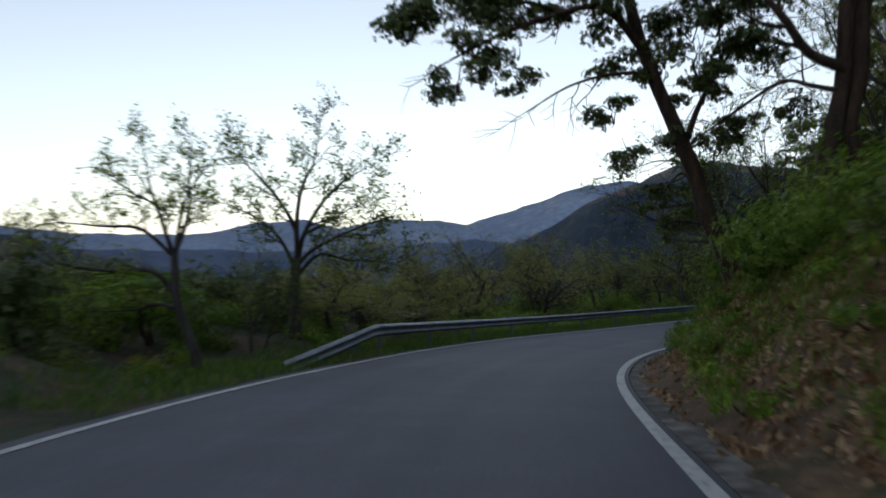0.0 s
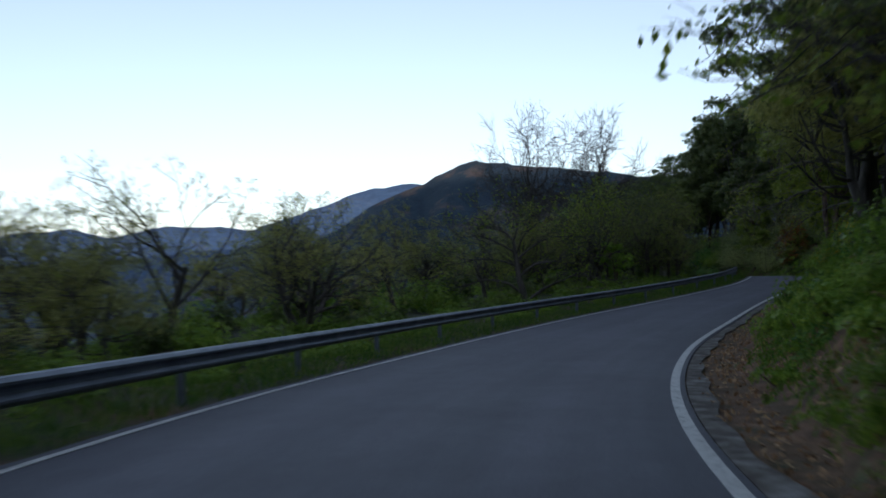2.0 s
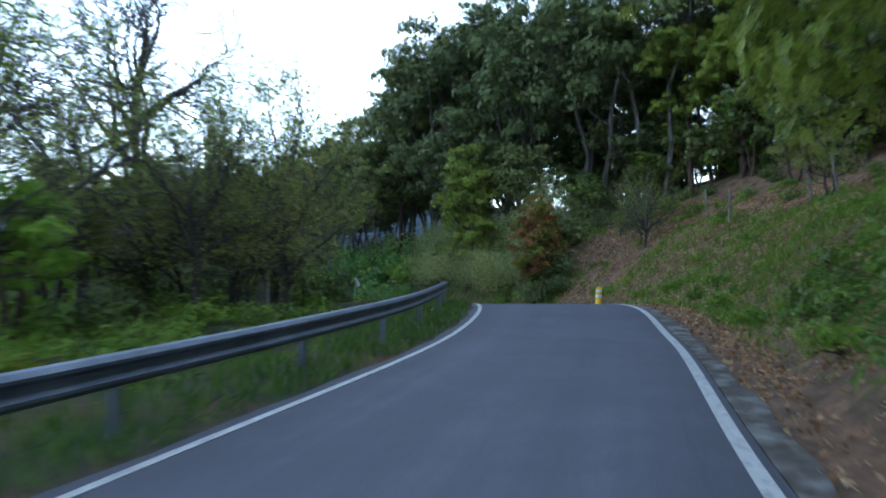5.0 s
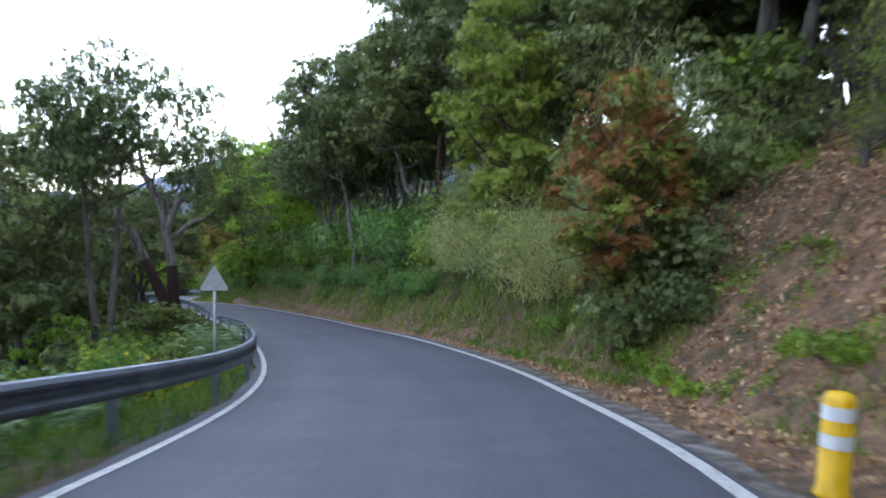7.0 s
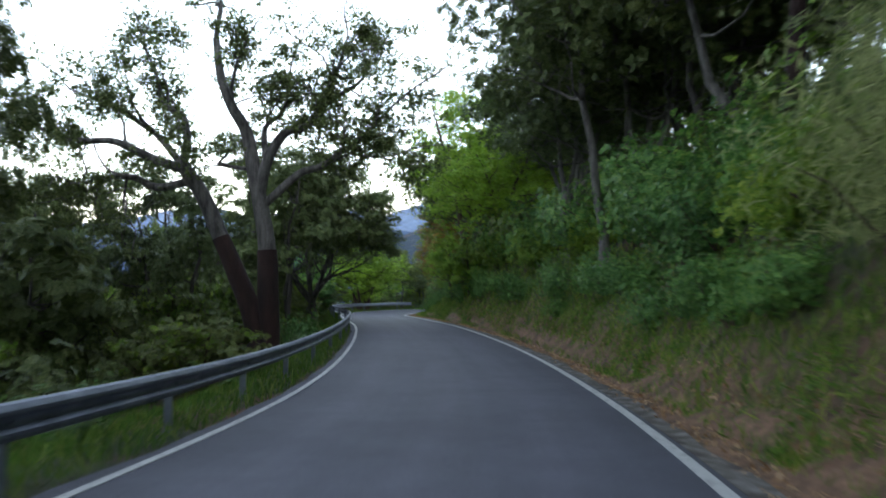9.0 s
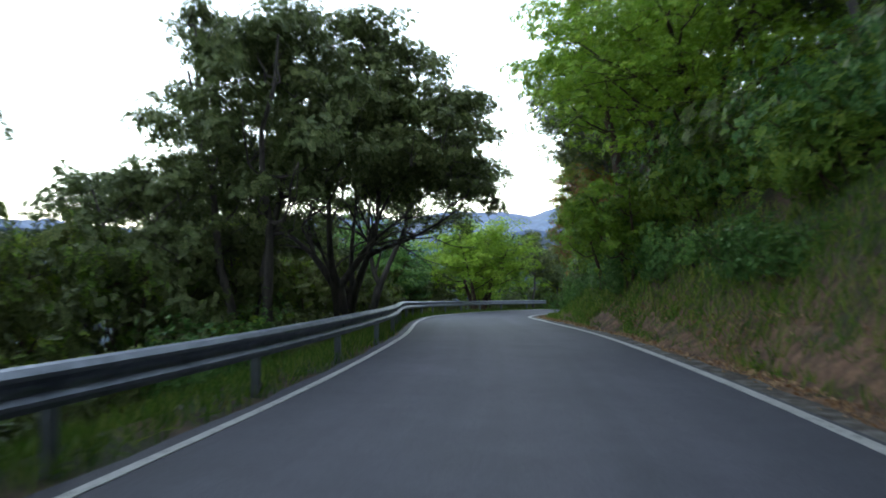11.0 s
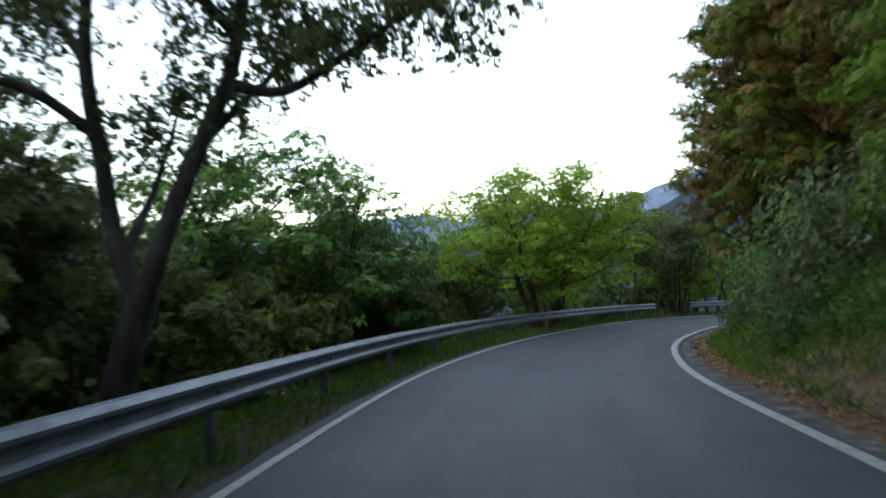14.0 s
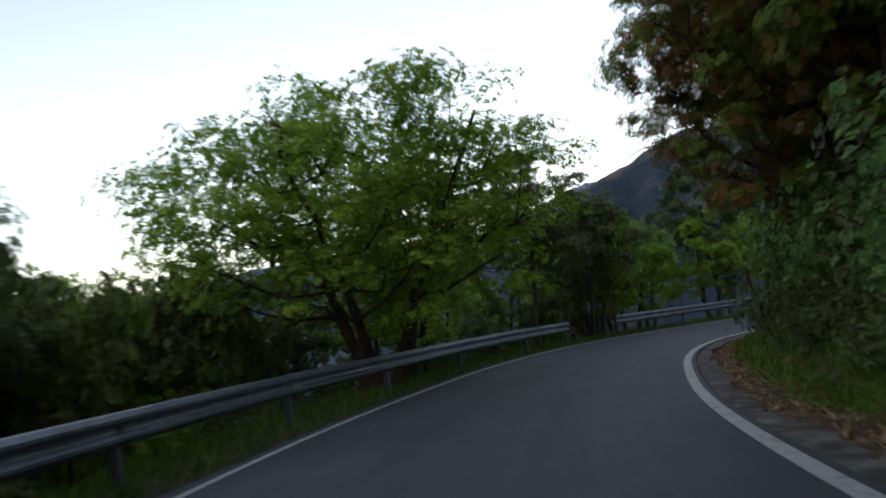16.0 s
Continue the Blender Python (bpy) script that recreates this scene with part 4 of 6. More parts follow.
kind("spread_b", spreading("budding_tree", 153, 5.4, 7.0, 12, 1.0, [(1500, 0.12, 0.1, SPRAY_BUD), (1100, 0.1, 0.075, LEAF_BUD)], BARK_GREY, "wide nearly bare tree with long dark limbs", 0.24, 0.19))
kind("tall_bare", spreading("bare_tree", 155, 12.5, 8.0, 22, 1.7, [], BARK_GREY, "tall bare tree with a fan of fine grey twigs", 0.42, 0.2, 0.02))
kind("bush_leafy", bush("leafy_bush", 55, 2.0, 1.8, 950, 0.15, LEAF_BUSH, "dense mid-green leafy bush on the bank", long=1.3, stems=6))
kind("green_low", crown_tree("leafy_tree", 125, 5.2, 4.8, 0.1, 26, 7500, 0.16, [(0.6, LEAF_GREEN), (0.4, LEAF_BUSH)], BARK_BROWN, "low bushy tree in fresh green leaf beside the road", 0.1, 3, 0.5))
kind("thicket", crown_tree("evergreen_thicket", 81, 4.6, 5.2, 0.2, 24, 2600, 0.235, [(0.75, LEAF_OAK), (0.25, LEAF_BUSH)], BARK_BROWN, "tall dense evergreen thicket on the slope", 0.08, 3, 0.5, category="bush", twigs=2))
kind("bush_oak", bush("evergreen_bush", 51, 2.2, 2.4, 430, 0.265, LEAF_OAK, "dark evergreen bush on the slope", long=1.4, stems=7))
kind("bush_fine", bush("ivy_bush", 52, 2.0, 2.1, 950, 0.15, LEAF_IVY, "dense dark green leafy bush at the roadside", long=1.3, stems=8))
kind("bush_dark", bush("evergreen_bush", 54, 2.1, 2.0, 950, 0.15, LEAF_OAK, "dark evergreen bush behind the guard rail", long=1.3, stems=6))
kind("weed", bush("weed", 58, 0.9, 0.55, 170, 0.13, LEAF_BUSH, "low green weeds on the bank", long=1.4, stems=4))
kind("bush_green", bush("leafy_bush", 53, 1.9, 2.0, 420, 0.225, LEAF_BUSH, "leafy green bush on the bank", long=1.4, stems=7))
kind("bush_mix", bush("bramble_bush", 57, 1.9, 1.9, 330, 0.21, LEAF_OAK, "tangled bramble with dark and fresh leaves", long=1.4, extra=[(230, 0.2, LEAF_BUSH)], stems=7))
kind("bush_broom", bush("broom_bush", 59, 2.6, 2.7, 7000, 0.042, LEAF_BROOM, "grey-green broom bush with wiry shoots", long=5.0, narrow=0.24, up=(0, 0, 0.35), stems=16))
kind("bush_rust", crown_tree("withered_conifer", 61, 6.2, 3.4, 0.3, 36, 6500, 0.13, [(0.34, SPRAY_ORANGE), (0.22, SPRAY_RUST), (0.44, SPRAY_PINE)], BARK_BROWN, "half withered conifer with rust-brown and green sprays", 0.1, category="tree", droop=0.6, long=1.7))
kind("bush_gorse", bush("flowering_bush", 67, 1.4, 1.4, 450, 0.16, LEAF_BUSH, "green bush with yellow flowers", long=1.5, extra=[(420, 0.06, FLOWER)], stems=7))


def fern(seed):
    p = Plant(seed)
    rs, vs = p.np, []
    for _ in range(11):
        a, reach = rs.uniform(0, 6.28), rs.uniform(0.35, 0.7)
        u = np.linspace(0.15, 1, 12)
        c = np.stack([np.cos(a) * reach * u, np.sin(a) * reach * u, 0.55 * np.sin(u * 2.2) * reach * 1.4], 1)
        sd = np.array([-math.sin(a), math.cos(a), 0])
        wd = (0.16 * (1.05 - u))[:, None]
        for sg in (-1, 1):
            tip = c + sg * sd * wd + np.array([math.cos(a), math.sin(a), -0.1]) * wd * 0.6
            h = np.array([math.cos(a), math.sin(a), 0]) * 0.03
            vs.append(np.stack([c - h, c + h, tip + h * 0.3, tip - h * 0.3], 1).reshape(-1, 3))
    v = np.vstack(vs)
    return plant("fern", p, BARK_BROWN, [(v, np.arange(len(v)).reshape(-1, 4), LEAF_FERN)], "green bracken fern on the verge", "fern")


kind("fern", fern(71))
R = random.Random(5)


def along(key, s, d, scale=1.0, tall=1.0, turn=None, label="", sink=0.05):
    q = on_road(s, d)
    return put(key, q.x, q.y, scale, R.uniform(0, 360) if turn is None else turn, sink, tall, label)


# ---- trees one can tell apart ----
TWIGGY = dict(BARE, kids=(5, 4, 4, 3), angle=((25, 55), (25, 60), (25, 65), (25, 65)), wander=0.2, up=0.05, thin=0.008)
limbed("budding_tree", 201, -4.55, 16.3, [([(0.0, 0, -0.3), (-0.12, 0, 0.35), (-0.29, 0.05, 0.8), (-0.54, 0.1, 1.46), (-0.59, 0.1, 2.4)], 0.12, 0.075)],
       [([(-0.59, 0.1, 2.3), (-0.84, 0.1, 2.97), (-1.09, 0.2, 3.8), (-1.2, 0.2, 4.4)], 0.055, 0.012), ([(-0.59, 0.1, 2.4), (-0.29, 0, 3.05), (-0.04, -0.2, 3.7), (0.2, -0.3, 4.2)], 0.055, 0.012),
        ([(-0.59, 0.1, 2.3), (-0.62, 0.5, 3.1), (-0.55, 0.8, 3.9), (-0.45, 0.9, 4.4)], 0.05, 0.012), ([(-0.6, 0.1, 2.35), (-1.2, -0.2, 2.8), (-1.9, -0.4, 2.95), (-2.6, -0.5, 3.0)], 0.045, 0.01),
        ([(-0.56, 0.1, 1.55), (-1.13, -0.1, 1.97), (-1.8, -0.3, 2.05), (-2.7, -0.3, 2.13), (-3.1, -0.4, 2.4)], 0.06, 0.012), ([(-0.54, 0.1, 1.3), (-1.05, 0.3, 1.34), (-1.63, 0.5, 1.3), (-2.5, 0.6, 1.17)], 0.045, 0.01),
        ([(-0.72, 0.1, 2.7), (-1.15, 0.5, 3.3), (-1.7, 0.8, 3.7), (-2.1, 0.9, 3.9)], 0.035, 0.01)],
       TWIGGY, (0.38, 0.62, 0.3), BARK_GREY, "nearly bare slender tree leaning over the grass verge", leaves=[(2700, 0.07, 0.055, LEAF_BUD)], size=0.95)
limbed("budding_tree", 203, -3.6, 21.6, [([(0.0, 0, -0.3), (-0.03, 0, 0.5), (-0.06, 0, 1.2), (-0.05, 0, 2.0), (0.0, 0, 2.4)], 0.2, 0.13)],
       [([(0, 0, 2.3), (0.22, 0.1, 3.1), (0.6, 0.3, 3.9), (1.2, 0.4, 4.55), (1.9, 0.5, 5.0)], 0.085, 0.014), ([(0, 0, 2.3), (-0.2, 0.1, 3.2), (-0.55, 0.2, 4.1), (-1.1, 0.3, 4.7), (-1.6, 0.4, 5.1)], 0.085, 0.014),
        ([(0, 0, 2.4), (0.0, -0.2, 3.65), (0.1, -0.3, 4.5), (0.45, -0.4, 5.1), (0.6, -0.5, 5.6)], 0.08, 0.014), ([(0, 0, 2.2), (0.55, -0.3, 2.7), (1.45, -0.5, 3.1), (2.2, -0.6, 3.4)], 0.065, 0.014),
        ([(0, 0, 1.9), (0.55, 0.2, 2.45), (1.4, 0.4, 2.4), (2.3, 0.5, 2.3)], 0.06, 0.014), ([(-0.05, 0, 2.1), (-0.45, -0.3, 2.9), (-1, -0.6, 3.5), (-1.8, -0.8, 3.9)], 0.065, 0.014),
        ([(0.22, 0.1, 3.1), (0.9, 0.7, 3.7), (1.7, 1.2, 4.1)], 0.05, 0.012)],
       dict(TWIGGY, thin=0.01), (0.55, 0.9, 0.3), BARK_GREY, "tall dark-trunked tree with fine twigs and first green leaves", leaves=[(5200, 0.08, 0.062, LEAF_BUD)], size=0.9)
put("bare_b", -4.2, 19.2, 0.5, 120)
put("bare_b", -4.0, 19.6, 0.42, 20)
put("bush_leafy", -5.6, 22.5, 0.5, 100)
put("bush_leafy", -5.2, 19.4, 0.38, 60)
put("bush_leafy", -3.6, 26.0, 0.55, 200)
put("bush_dark", -6.4, 14.0, 0.45, 300)
put("bare_c", -0.3, 44.1, 0.85, 10, top=0.2)
put("bare_c", 6.2, 49.4, 0.9, 140, top=0.9)
limbed("budding_tree", 207, 17.4, 58.9, [([(0, 0, -0.5), (-0.1, 0, 0.6), (-0.3, 0, 1.5), (-0.45, 0, 2.5), (-0.55, 0.1, 3.2)], 0.2, 0.08)],
       [([(-0.55, 0.1, 3.2), (-0.9, 0.2, 3.5), (-1.3, 0.2, 3.8), (-1.7, 0.3, 4.3)], 0.055, 0.014), ([(-0.5, 0, 2.7), (-1.5, 0.3, 3.2), (-2.4, 0.5, 3.5), (-3.1, 0.6, 3.5)], 0.06, 0.014),
        ([(-0.55, 0.1, 3.2), (-0.4, -0.2, 3.9), (-0.5, -0.3, 4.6)], 0.055, 0.014), ([(-0.3, 0, 1.5), (0.6, -0.3, 2.1), (1.7, -0.5, 2.35), (2.6, -0.6, 2.7)], 0.075, 0.014),
        ([(0.0, 0, 0.3), (0.9, 0.3, 0.9), (1.7, 0.5, 1.3), (2.5, 0.6, 1.5), (3.3, 0.7, 1.4)], 0.08, 0.014), ([(-0.1, 0, 0.6), (-0.8, -0.4, 1.2), (-1.7, -0.7, 1.4), (-2.7, -0.9, 1.1), (-3.7, -1.0, 0.9)], 0.075, 0.014),
        ([(-0.4, 0, 2.3), (0.4, 0.4, 3.0), (1.1, 0.6, 3.3), (2.0, 0.8, 3.4)], 0.06, 0.014), ([(-0.35, 0, 2.0), (-1.3, -0.2, 2.3), (-2.3, -0.4, 2.4), (-3.3, -0.5, 2.1)], 0.06, 0.014), ([(-0.4, 0.0, 2.6), (0.1, -0.7, 3.4), (0.7, -1.2, 4.0)], 0.05, 0.014)],
       dict(TWIGGY, thin=0.016), (0.7, 1.2, 0.25), BARK_GREY, "wide dark-limbed tree in first leaf below the guard rail", leaves=[(2600, 0.06, 0.065, LEAF_BUD)], turn=-30.4)
put("spread_b", 26.6, 70.4, 0.95, 100, top=1.8)
put("spread_a", 6.7, 57.2, 0.95, 20, top=1.5)
put("spread_a", -0.8, 45.5, 0.85, 120, top=0.4)
put("spread_a", 13.4, 62.5, 0.9, 200, top=0.6)
put("spread_a", 22.6, 70.8, 0.95, 320, top=1.8)
put("spread_a", 29.6, 75.4, 1.0, 70, top=3.6)
put("tall_bare", 28.2, 85.9, 1.0, 60, top=11.2)
put("tall_bare", 32.9, 84.0, 0.95, 190, top=10.6)
put("bare_b", 36.4, 79.5, 1.2, 80, top=4.8)
put("bare_b", 33.7, 77.4, 1.15, 300, top=4.0)
put("bare_b", 32.5, 76.9, 1.0, 190, top=3.2)
put("bare_a", 26.0, 70.5, 1.1, 130)
put("green_far", 27.3, 69.6, 0.42, 30, label="small tree in fresh green leaf below the guard rail")
put("spread_a", 34.3, 75.4, 0.85, 250, top=3.0)
put("spread_a", 31.6, 73.4, 0.8, 150, top=2.4)


limbed("evergreen_oak", 83, 5.73, 16.2, [([(0.12, 0, -0.5), (-0.05, 0, 0.15), (-0.5, 0, 1.2), (-0.75, 0.05, 2.0), (-1.2, 0.1, 3.1), (-1.6, 0.1, 4.0), (-2.0, 0.2, 5.3), (-2.2, 0.4, 7.0)], 0.21, 0.09)],
       [([(-1.75, 0.1, 4.4), (-2.6, -0.2, 5.1), (-3.6, -0.5, 5.0), (-4.7, -0.8, 4.4), (-5.6, -1.0, 4.0)], 0.08, 0.02), ([(-3.4, -0.5, 5.0), (-4.3, 0.2, 5.5), (-5.2, 0.3, 5.7)], 0.05, 0.02),
        ([(-0.95, 0.1, 2.6), (-0.5, 0.3, 3.4), (-0.1, 0.5, 4.3), (0.4, 0.6, 5.0)], 0.07, 0.02), ([(-1.6, 0.1, 4.0), (-2.5, -0.4, 3.9), (-3.4, -0.6, 3.6), (-4.1, -0.8, 3.1)], 0.045, 0.012), ([(-0.7, 0, 1.7), (-1.05, 0.1, 2.0), (-1.4, 0.2, 1.7)], 0.04, 0.012)],
       dict(BARE, thin=0.009, wander=0.2, droop=0.05), (0.5, 0.9, 0.4), BARK_BROWN, "evergreen oak leaning out over the road from its bank",
       lobes=[(-6.3, -1.0, 4.4, 0.55), (-5.8, -0.8, 4.9, 0.6), (-5.4, -1.0, 3.5, 0.55), (-4.8, -0.8, 4.3, 0.65), (-4.4, 0.1, 5.1, 0.7), (-5.3, 0.2, 5.8, 0.9), (-3.6, -0.3, 5.5, 0.7), (-4.2, -0.5, 3.6, 0.35),
              (-2.6, 0.2, 5.2, 0.7), (-2.3, 0.3, 6.2, 1.0), (-2.2, 0.0, 4.0, 0.45), (-2.4, -0.2, 3.1, 0.42), (-2.0, 0.2, 2.3, 0.42), (-1.3, 0.4, 4.4, 0.6), (-0.7, 0.5, 4.9, 0.7), (-0.5, 0.4, 3.6, 0.5), (-0.1, 0.5, 2.8, 0.42),
              (-1.1, 0.3, 2.6, 0.4), (0.4, 0.7, 4.6, 0.75), (-0.6, 0.6, 6.4, 1.0), (-1.55, 0.2, 1.45, 0.36), (-1.3, 0.2, 1.05, 0.22), (1.2, 0.9, 5.6, 0.9)],
       cards=12000, card=0.12, mat=LEAF_OAK, levels=(3, 4), airy=0.6)
limbed("evergreen_oak", 85, 6.7, 14.3, [([(0.05, 0, -0.6), (0.0, 0, 0.0), (-0.12, 0, 0.65), (0.0, 0, 1.5), (0.2, 0.05, 2.4), (0.28, 0.1, 3.6), (0.35, 0.1, 5.6)], 0.2, 0.11)],
       [([(0.22, 0, 2.7), (-0.33, 0, 3.05), (-0.8, 0, 3.5), (-1.3, 0.1, 4.1), (-1.9, 0.2, 4.8)], 0.11, 0.03), ([(0.15, 0, 2.3), (-0.3, 0.1, 2.45), (-0.8, 0.2, 2.5), (-1.45, 0.3, 2.0), (-1.95, 0.4, 1.75)], 0.05, 0.014), ([(0.3, 0.1, 4.4), (0.9, 0.2, 5.2), (1.5, 0.3, 6.2)], 0.07, 0.02)],
       dict(BARE, thin=0.009, wander=0.2, droop=0.03), (0.5, 1.0, 0.35), BARK_BROWN, "dark-trunked evergreen oak on the leafy bank",
       lobes=[(-1.9, 0.3, 3.4, 0.42), (-1.2, 0.4, 3.2, 0.38), (-1.8, 0.5, 2.6, 0.35), (-1.0, 0.3, 4.2, 0.5), (-2.2, 0.3, 4.8, 0.7), (-0.5, 0.5, 2.1, 0.3), (-1.3, 0.6, 1.7, 0.32), (0.6, 0.4, 5.4, 0.9), (1.6, 0.3, 6.2, 1.0), (0.2, 0.6, 6.6, 1.0), (-0.8, 0.4, 5.7, 0.8)],
       cards=7000, card=0.12, mat=LEAF_OAK, levels=(3, 4), airy=0.7)
limbed("evergreen_oak", 87, 7.35, 14.4, [([(0.08, 0, -0.6), (0.0, 0, 0.0), (-0.2, 0, 0.9), (-0.33, 0, 1.55), (-0.1, 0.05, 2.4), (-0.04, 0.1, 3.6), (0.1, 0.1, 5.6)], 0.21, 0.12)],
       [([(-0.05, 0.1, 3.4), (0.5, 0.2, 4.4), (1.3, 0.3, 5.2)], 0.08, 0.02), ([(0.0, 0.1, 4.4), (-0.4, 0.5, 5.4), (-0.6, 0.9, 6.2)], 0.07, 0.02)], dict(BARE, thin=0.01), (0.5, 1.0, 0.4), BARK_BROWN, "second dark evergreen oak on the leafy bank",
       lobes=[(0.5, 0.4, 5.4, 0.8), (1.4, 0.3, 5.4, 0.9), (-0.6, 0.9, 6.2, 0.9), (0.4, 0.2, 6.8, 1.0)], cards=2600, card=0.13, mat=LEAF_OAK, levels=(3, 4), airy=0.5)
put("bare_b", 7.2, 17.4, 0.62, 170, label="small bare crooked tree on the bank")
limbed("budding_tree", 89, 8.7, 23.6, [([(0.1, 0, -0.5), (0.0, 0, 0.2), (-0.25, -0.1, 1.2), (-0.6, -0.2, 2.2), (-1.1, -0.4, 3.2), (-1.4, -0.5, 4.2)], 0.16, 0.07)],
       [([(-0.5, -0.2, 1.9), (-1.4, -0.5, 2.3), (-2.5, -0.9, 2.5), (-3.6, -1.2, 2.5), (-4.8, -1.5, 2.9)], 0.07, 0.012), ([(-0.9, -0.3, 2.8), (-1.9, -0.2, 3.1), (-2.9, 0.0, 3.1), (-3.7, 0.1, 3.1), (-4.4, 0.2, 3.2)], 0.06, 0.012),
        ([(-0.4, -0.1, 1.6), (-1.3, 0.4, 1.8), (-2.2, 0.7, 1.9), (-2.9, 0.9, 2.0)], 0.045, 0.01), ([(-1.3, -0.4, 3.8), (-2.3, -0.8, 4.5), (-3.5, -1.1, 4.6), (-4.6, -1.3, 4.4)], 0.055, 0.012),
        ([(-1.4, -0.5, 4.2), (-1.2, 0.1, 5.2), (-0.6, 0.4, 6.0)], 0.05, 0.012), ([(-0.7, -0.2, 2.4), (-0.2, -0.6, 3.4), (0.6, -1.0, 4.4)], 0.05, 0.012)],
       dict(TWIGGY, droop=0.04), (0.8, 1.3, 0.3), BARK_GREY, "bare tree whose long twiggy limbs hang over the road", leaves=[(500, 0.06, 0.07, LEAF_BUD)],
       lobes=[(-2.3, -0.4, 3.0, 0.5), (-2.8, -0.3, 2.4, 0.5), (-2.6, -0.5, 3.8, 0.6), (-3.1, -0.3, 1.9, 0.35), (-1.7, -0.4, 4.4, 0.6)], cards=1500, card=0.12, mat=LEAF_OAK, airy=0.8, size=0.76)
put("bare_b", 10.5, 27.0, 1.1, 170)


def cork_oak(x, y):
    p = Plant(91)
    left, _ = guided(p, [(-0.12, 0, -1.1), (-0.31, 0, 0.75), (-0.75, 0, 2.0), (-1.31, 0.1, 3.25), (-1.81, 0.1, 4.4), (-2.4, 0, 5.3)], 0.29, 0.2, stem=True)
    right, _ = guided(p, [(0.1, 0, -1.1), (0.06, 0, 1.25), (0.0, 0.1, 2.9), (-0.19, 0.1, 4.1), (-0.38, 0.1, 5.0), (-0.63, 0.2, 6.25), (-1.06, 0.2, 7.0), (-1.4, 0.3, 7.9), (-1.56, 0.4, 9.0)], 0.31, 0.1, stem=True)
    spec = dict(CORK, kids=(4, 4, 3, 2), wander=0.28, droop=0.03, thin=0.009)
    lobes = []

    def grow(r, *pts):
        fine, rr = guided(p, [np.array(q, float) + p.np.normal(0, 0.07, 3) * (i > 0) for i, q in enumerate(pts)], r, 0.03, 8)
        for k in range(len(fine) // 3, len(fine) - 1, 2):
            w = fine[k + 1] - fine[k]
            w = w / np.linalg.norm(w) + p.np.normal(0, 0.6, 3)
            p.limb(fine[k], w / np.linalg.norm(w), p.r.uniform(0.8, 1.6), max(rr[k] * 0.5, 0.016), 2, 4, spec)
            if p.r.random() < 0.75:
                lobes.append((fine[k] + p.np.normal(0, 0.38, 3) + np.array([0, 0, 0.2]), p.np.uniform(0.28, 0.55)))
        w = fine[-1] - fine[-2]
        p.limb(fine[-1], w / np.linalg.norm(w), 1.2, 0.03, 2, 3, spec)
        lobes.append((fine[-1] + p.np.normal(0, 0.2, 3), 0.6))

    grow(0.15, (-2.4, 0, 5.2), (-2.3, 0.2, 6.0), (-2.5, 0.3, 6.75), (-3.0, 0.3, 7.1), (-3.3, 0.4, 7.9), (-3.6, 0.5, 8.6))
    grow(0.15, (-2.3, 0, 5.15), (-3.2, -0.2, 5.55), (-4.1, -0.4, 5.75), (-4.9, -0.5, 5.9), (-5.7, -0.7, 6.0), (-6.4, -0.8, 6.4))
    grow(0.13, (-2.1, 0, 4.85), (-3.05, 0.3, 4.6), (-3.8, 0.5, 4.95), (-4.55, 0.6, 4.95), (-5.3, 0.7, 4.5), (-6.1, 0.8, 4.25))
    grow(0.12, (-2.4, 0, 5.3), (-3.3, 0.6, 6.4), (-4.55, 1.0, 7.05), (-5.7, 1.4, 7.5))
    grow(0.19, (-0.25, 0.1, 4.5), (-0.06, 0, 5.5), (0.44, 0, 6.2), (1.1, 0.1, 6.6), (1.56, 0.2, 7.4), (1.94, 0.3, 8.25), (2.1, 0.3, 9.2))
    grow(0.13, (-0.1, 0.1, 4.2), (0.7, -0.1, 4.95), (1.44, -0.2, 5.3), (2.06, -0.3, 5.75), (2.8, -0.4, 6.25), (3.56, -0.5, 7.0), (4.3, -0.6, 7.6))
    grow(0.05, (2.06, -0.3, 5.77), (2.8, -0.5, 5.55), (3.6, -0.7, 5.65))
    grow(0.1, (-0.06, 0, 5.6), (-0.09, 0.3, 6.4), (0.3, 0.5, 7.1), (0.44, 0.6, 8.3))
    grow(0.06, (-0.42, 0.1, 5.2), (-1.2, 0.3, 5.2), (-1.37, 0.5, 5.5), (-1.06, 0.6, 6.0))
    grow(0.08, (-0.65, 0.2, 6.3), (-0.9, -0.5, 7.2), (-0.6, -0.9, 8.2))
    grow(0.08, (1.5, 0.2, 7.2), (2.4, 0.8, 7.9), (3.0, 1.1, 8.6))
    p.limb(right[-1], (0, 0.1, 1.0), 2.0, 0.08, 1, 3, spec)
    q, face = cushions(p.np, lobes, 9000, 1.0, 0.6)
    v, f = p.leaves(32000, 0.16, 0.09, 1.4)
    v2, f2 = blades(p.np, q, 0.1, 1.4, 0.3, 0.55, face=face)
    v, f = np.vstack([v, v2]), np.vstack([f, f2 + len(v)])
    root = plant("cork_oak", p, BARK_CORK, [(v, f, LEAF_OAK)], "large cork oak with two grey corky stems and open crown", "tree")
    for pts, r0, r1 in ((left[:13], 0.33, 0.25), (right[:9], 0.345, 0.285)):
        sock = Plant(92)
        sock.tube(pts, np.linspace(r0, r1, len(pts)), 12)
        st = tagged(new("stripped_bark", sock.trunk_mesh("stripped_bark", BARK_RED)), "dark red-brown stripped lower stem")
        st.parent = root
    root.matrix_basis = pose(x, y, height(x, y) + 0.4)


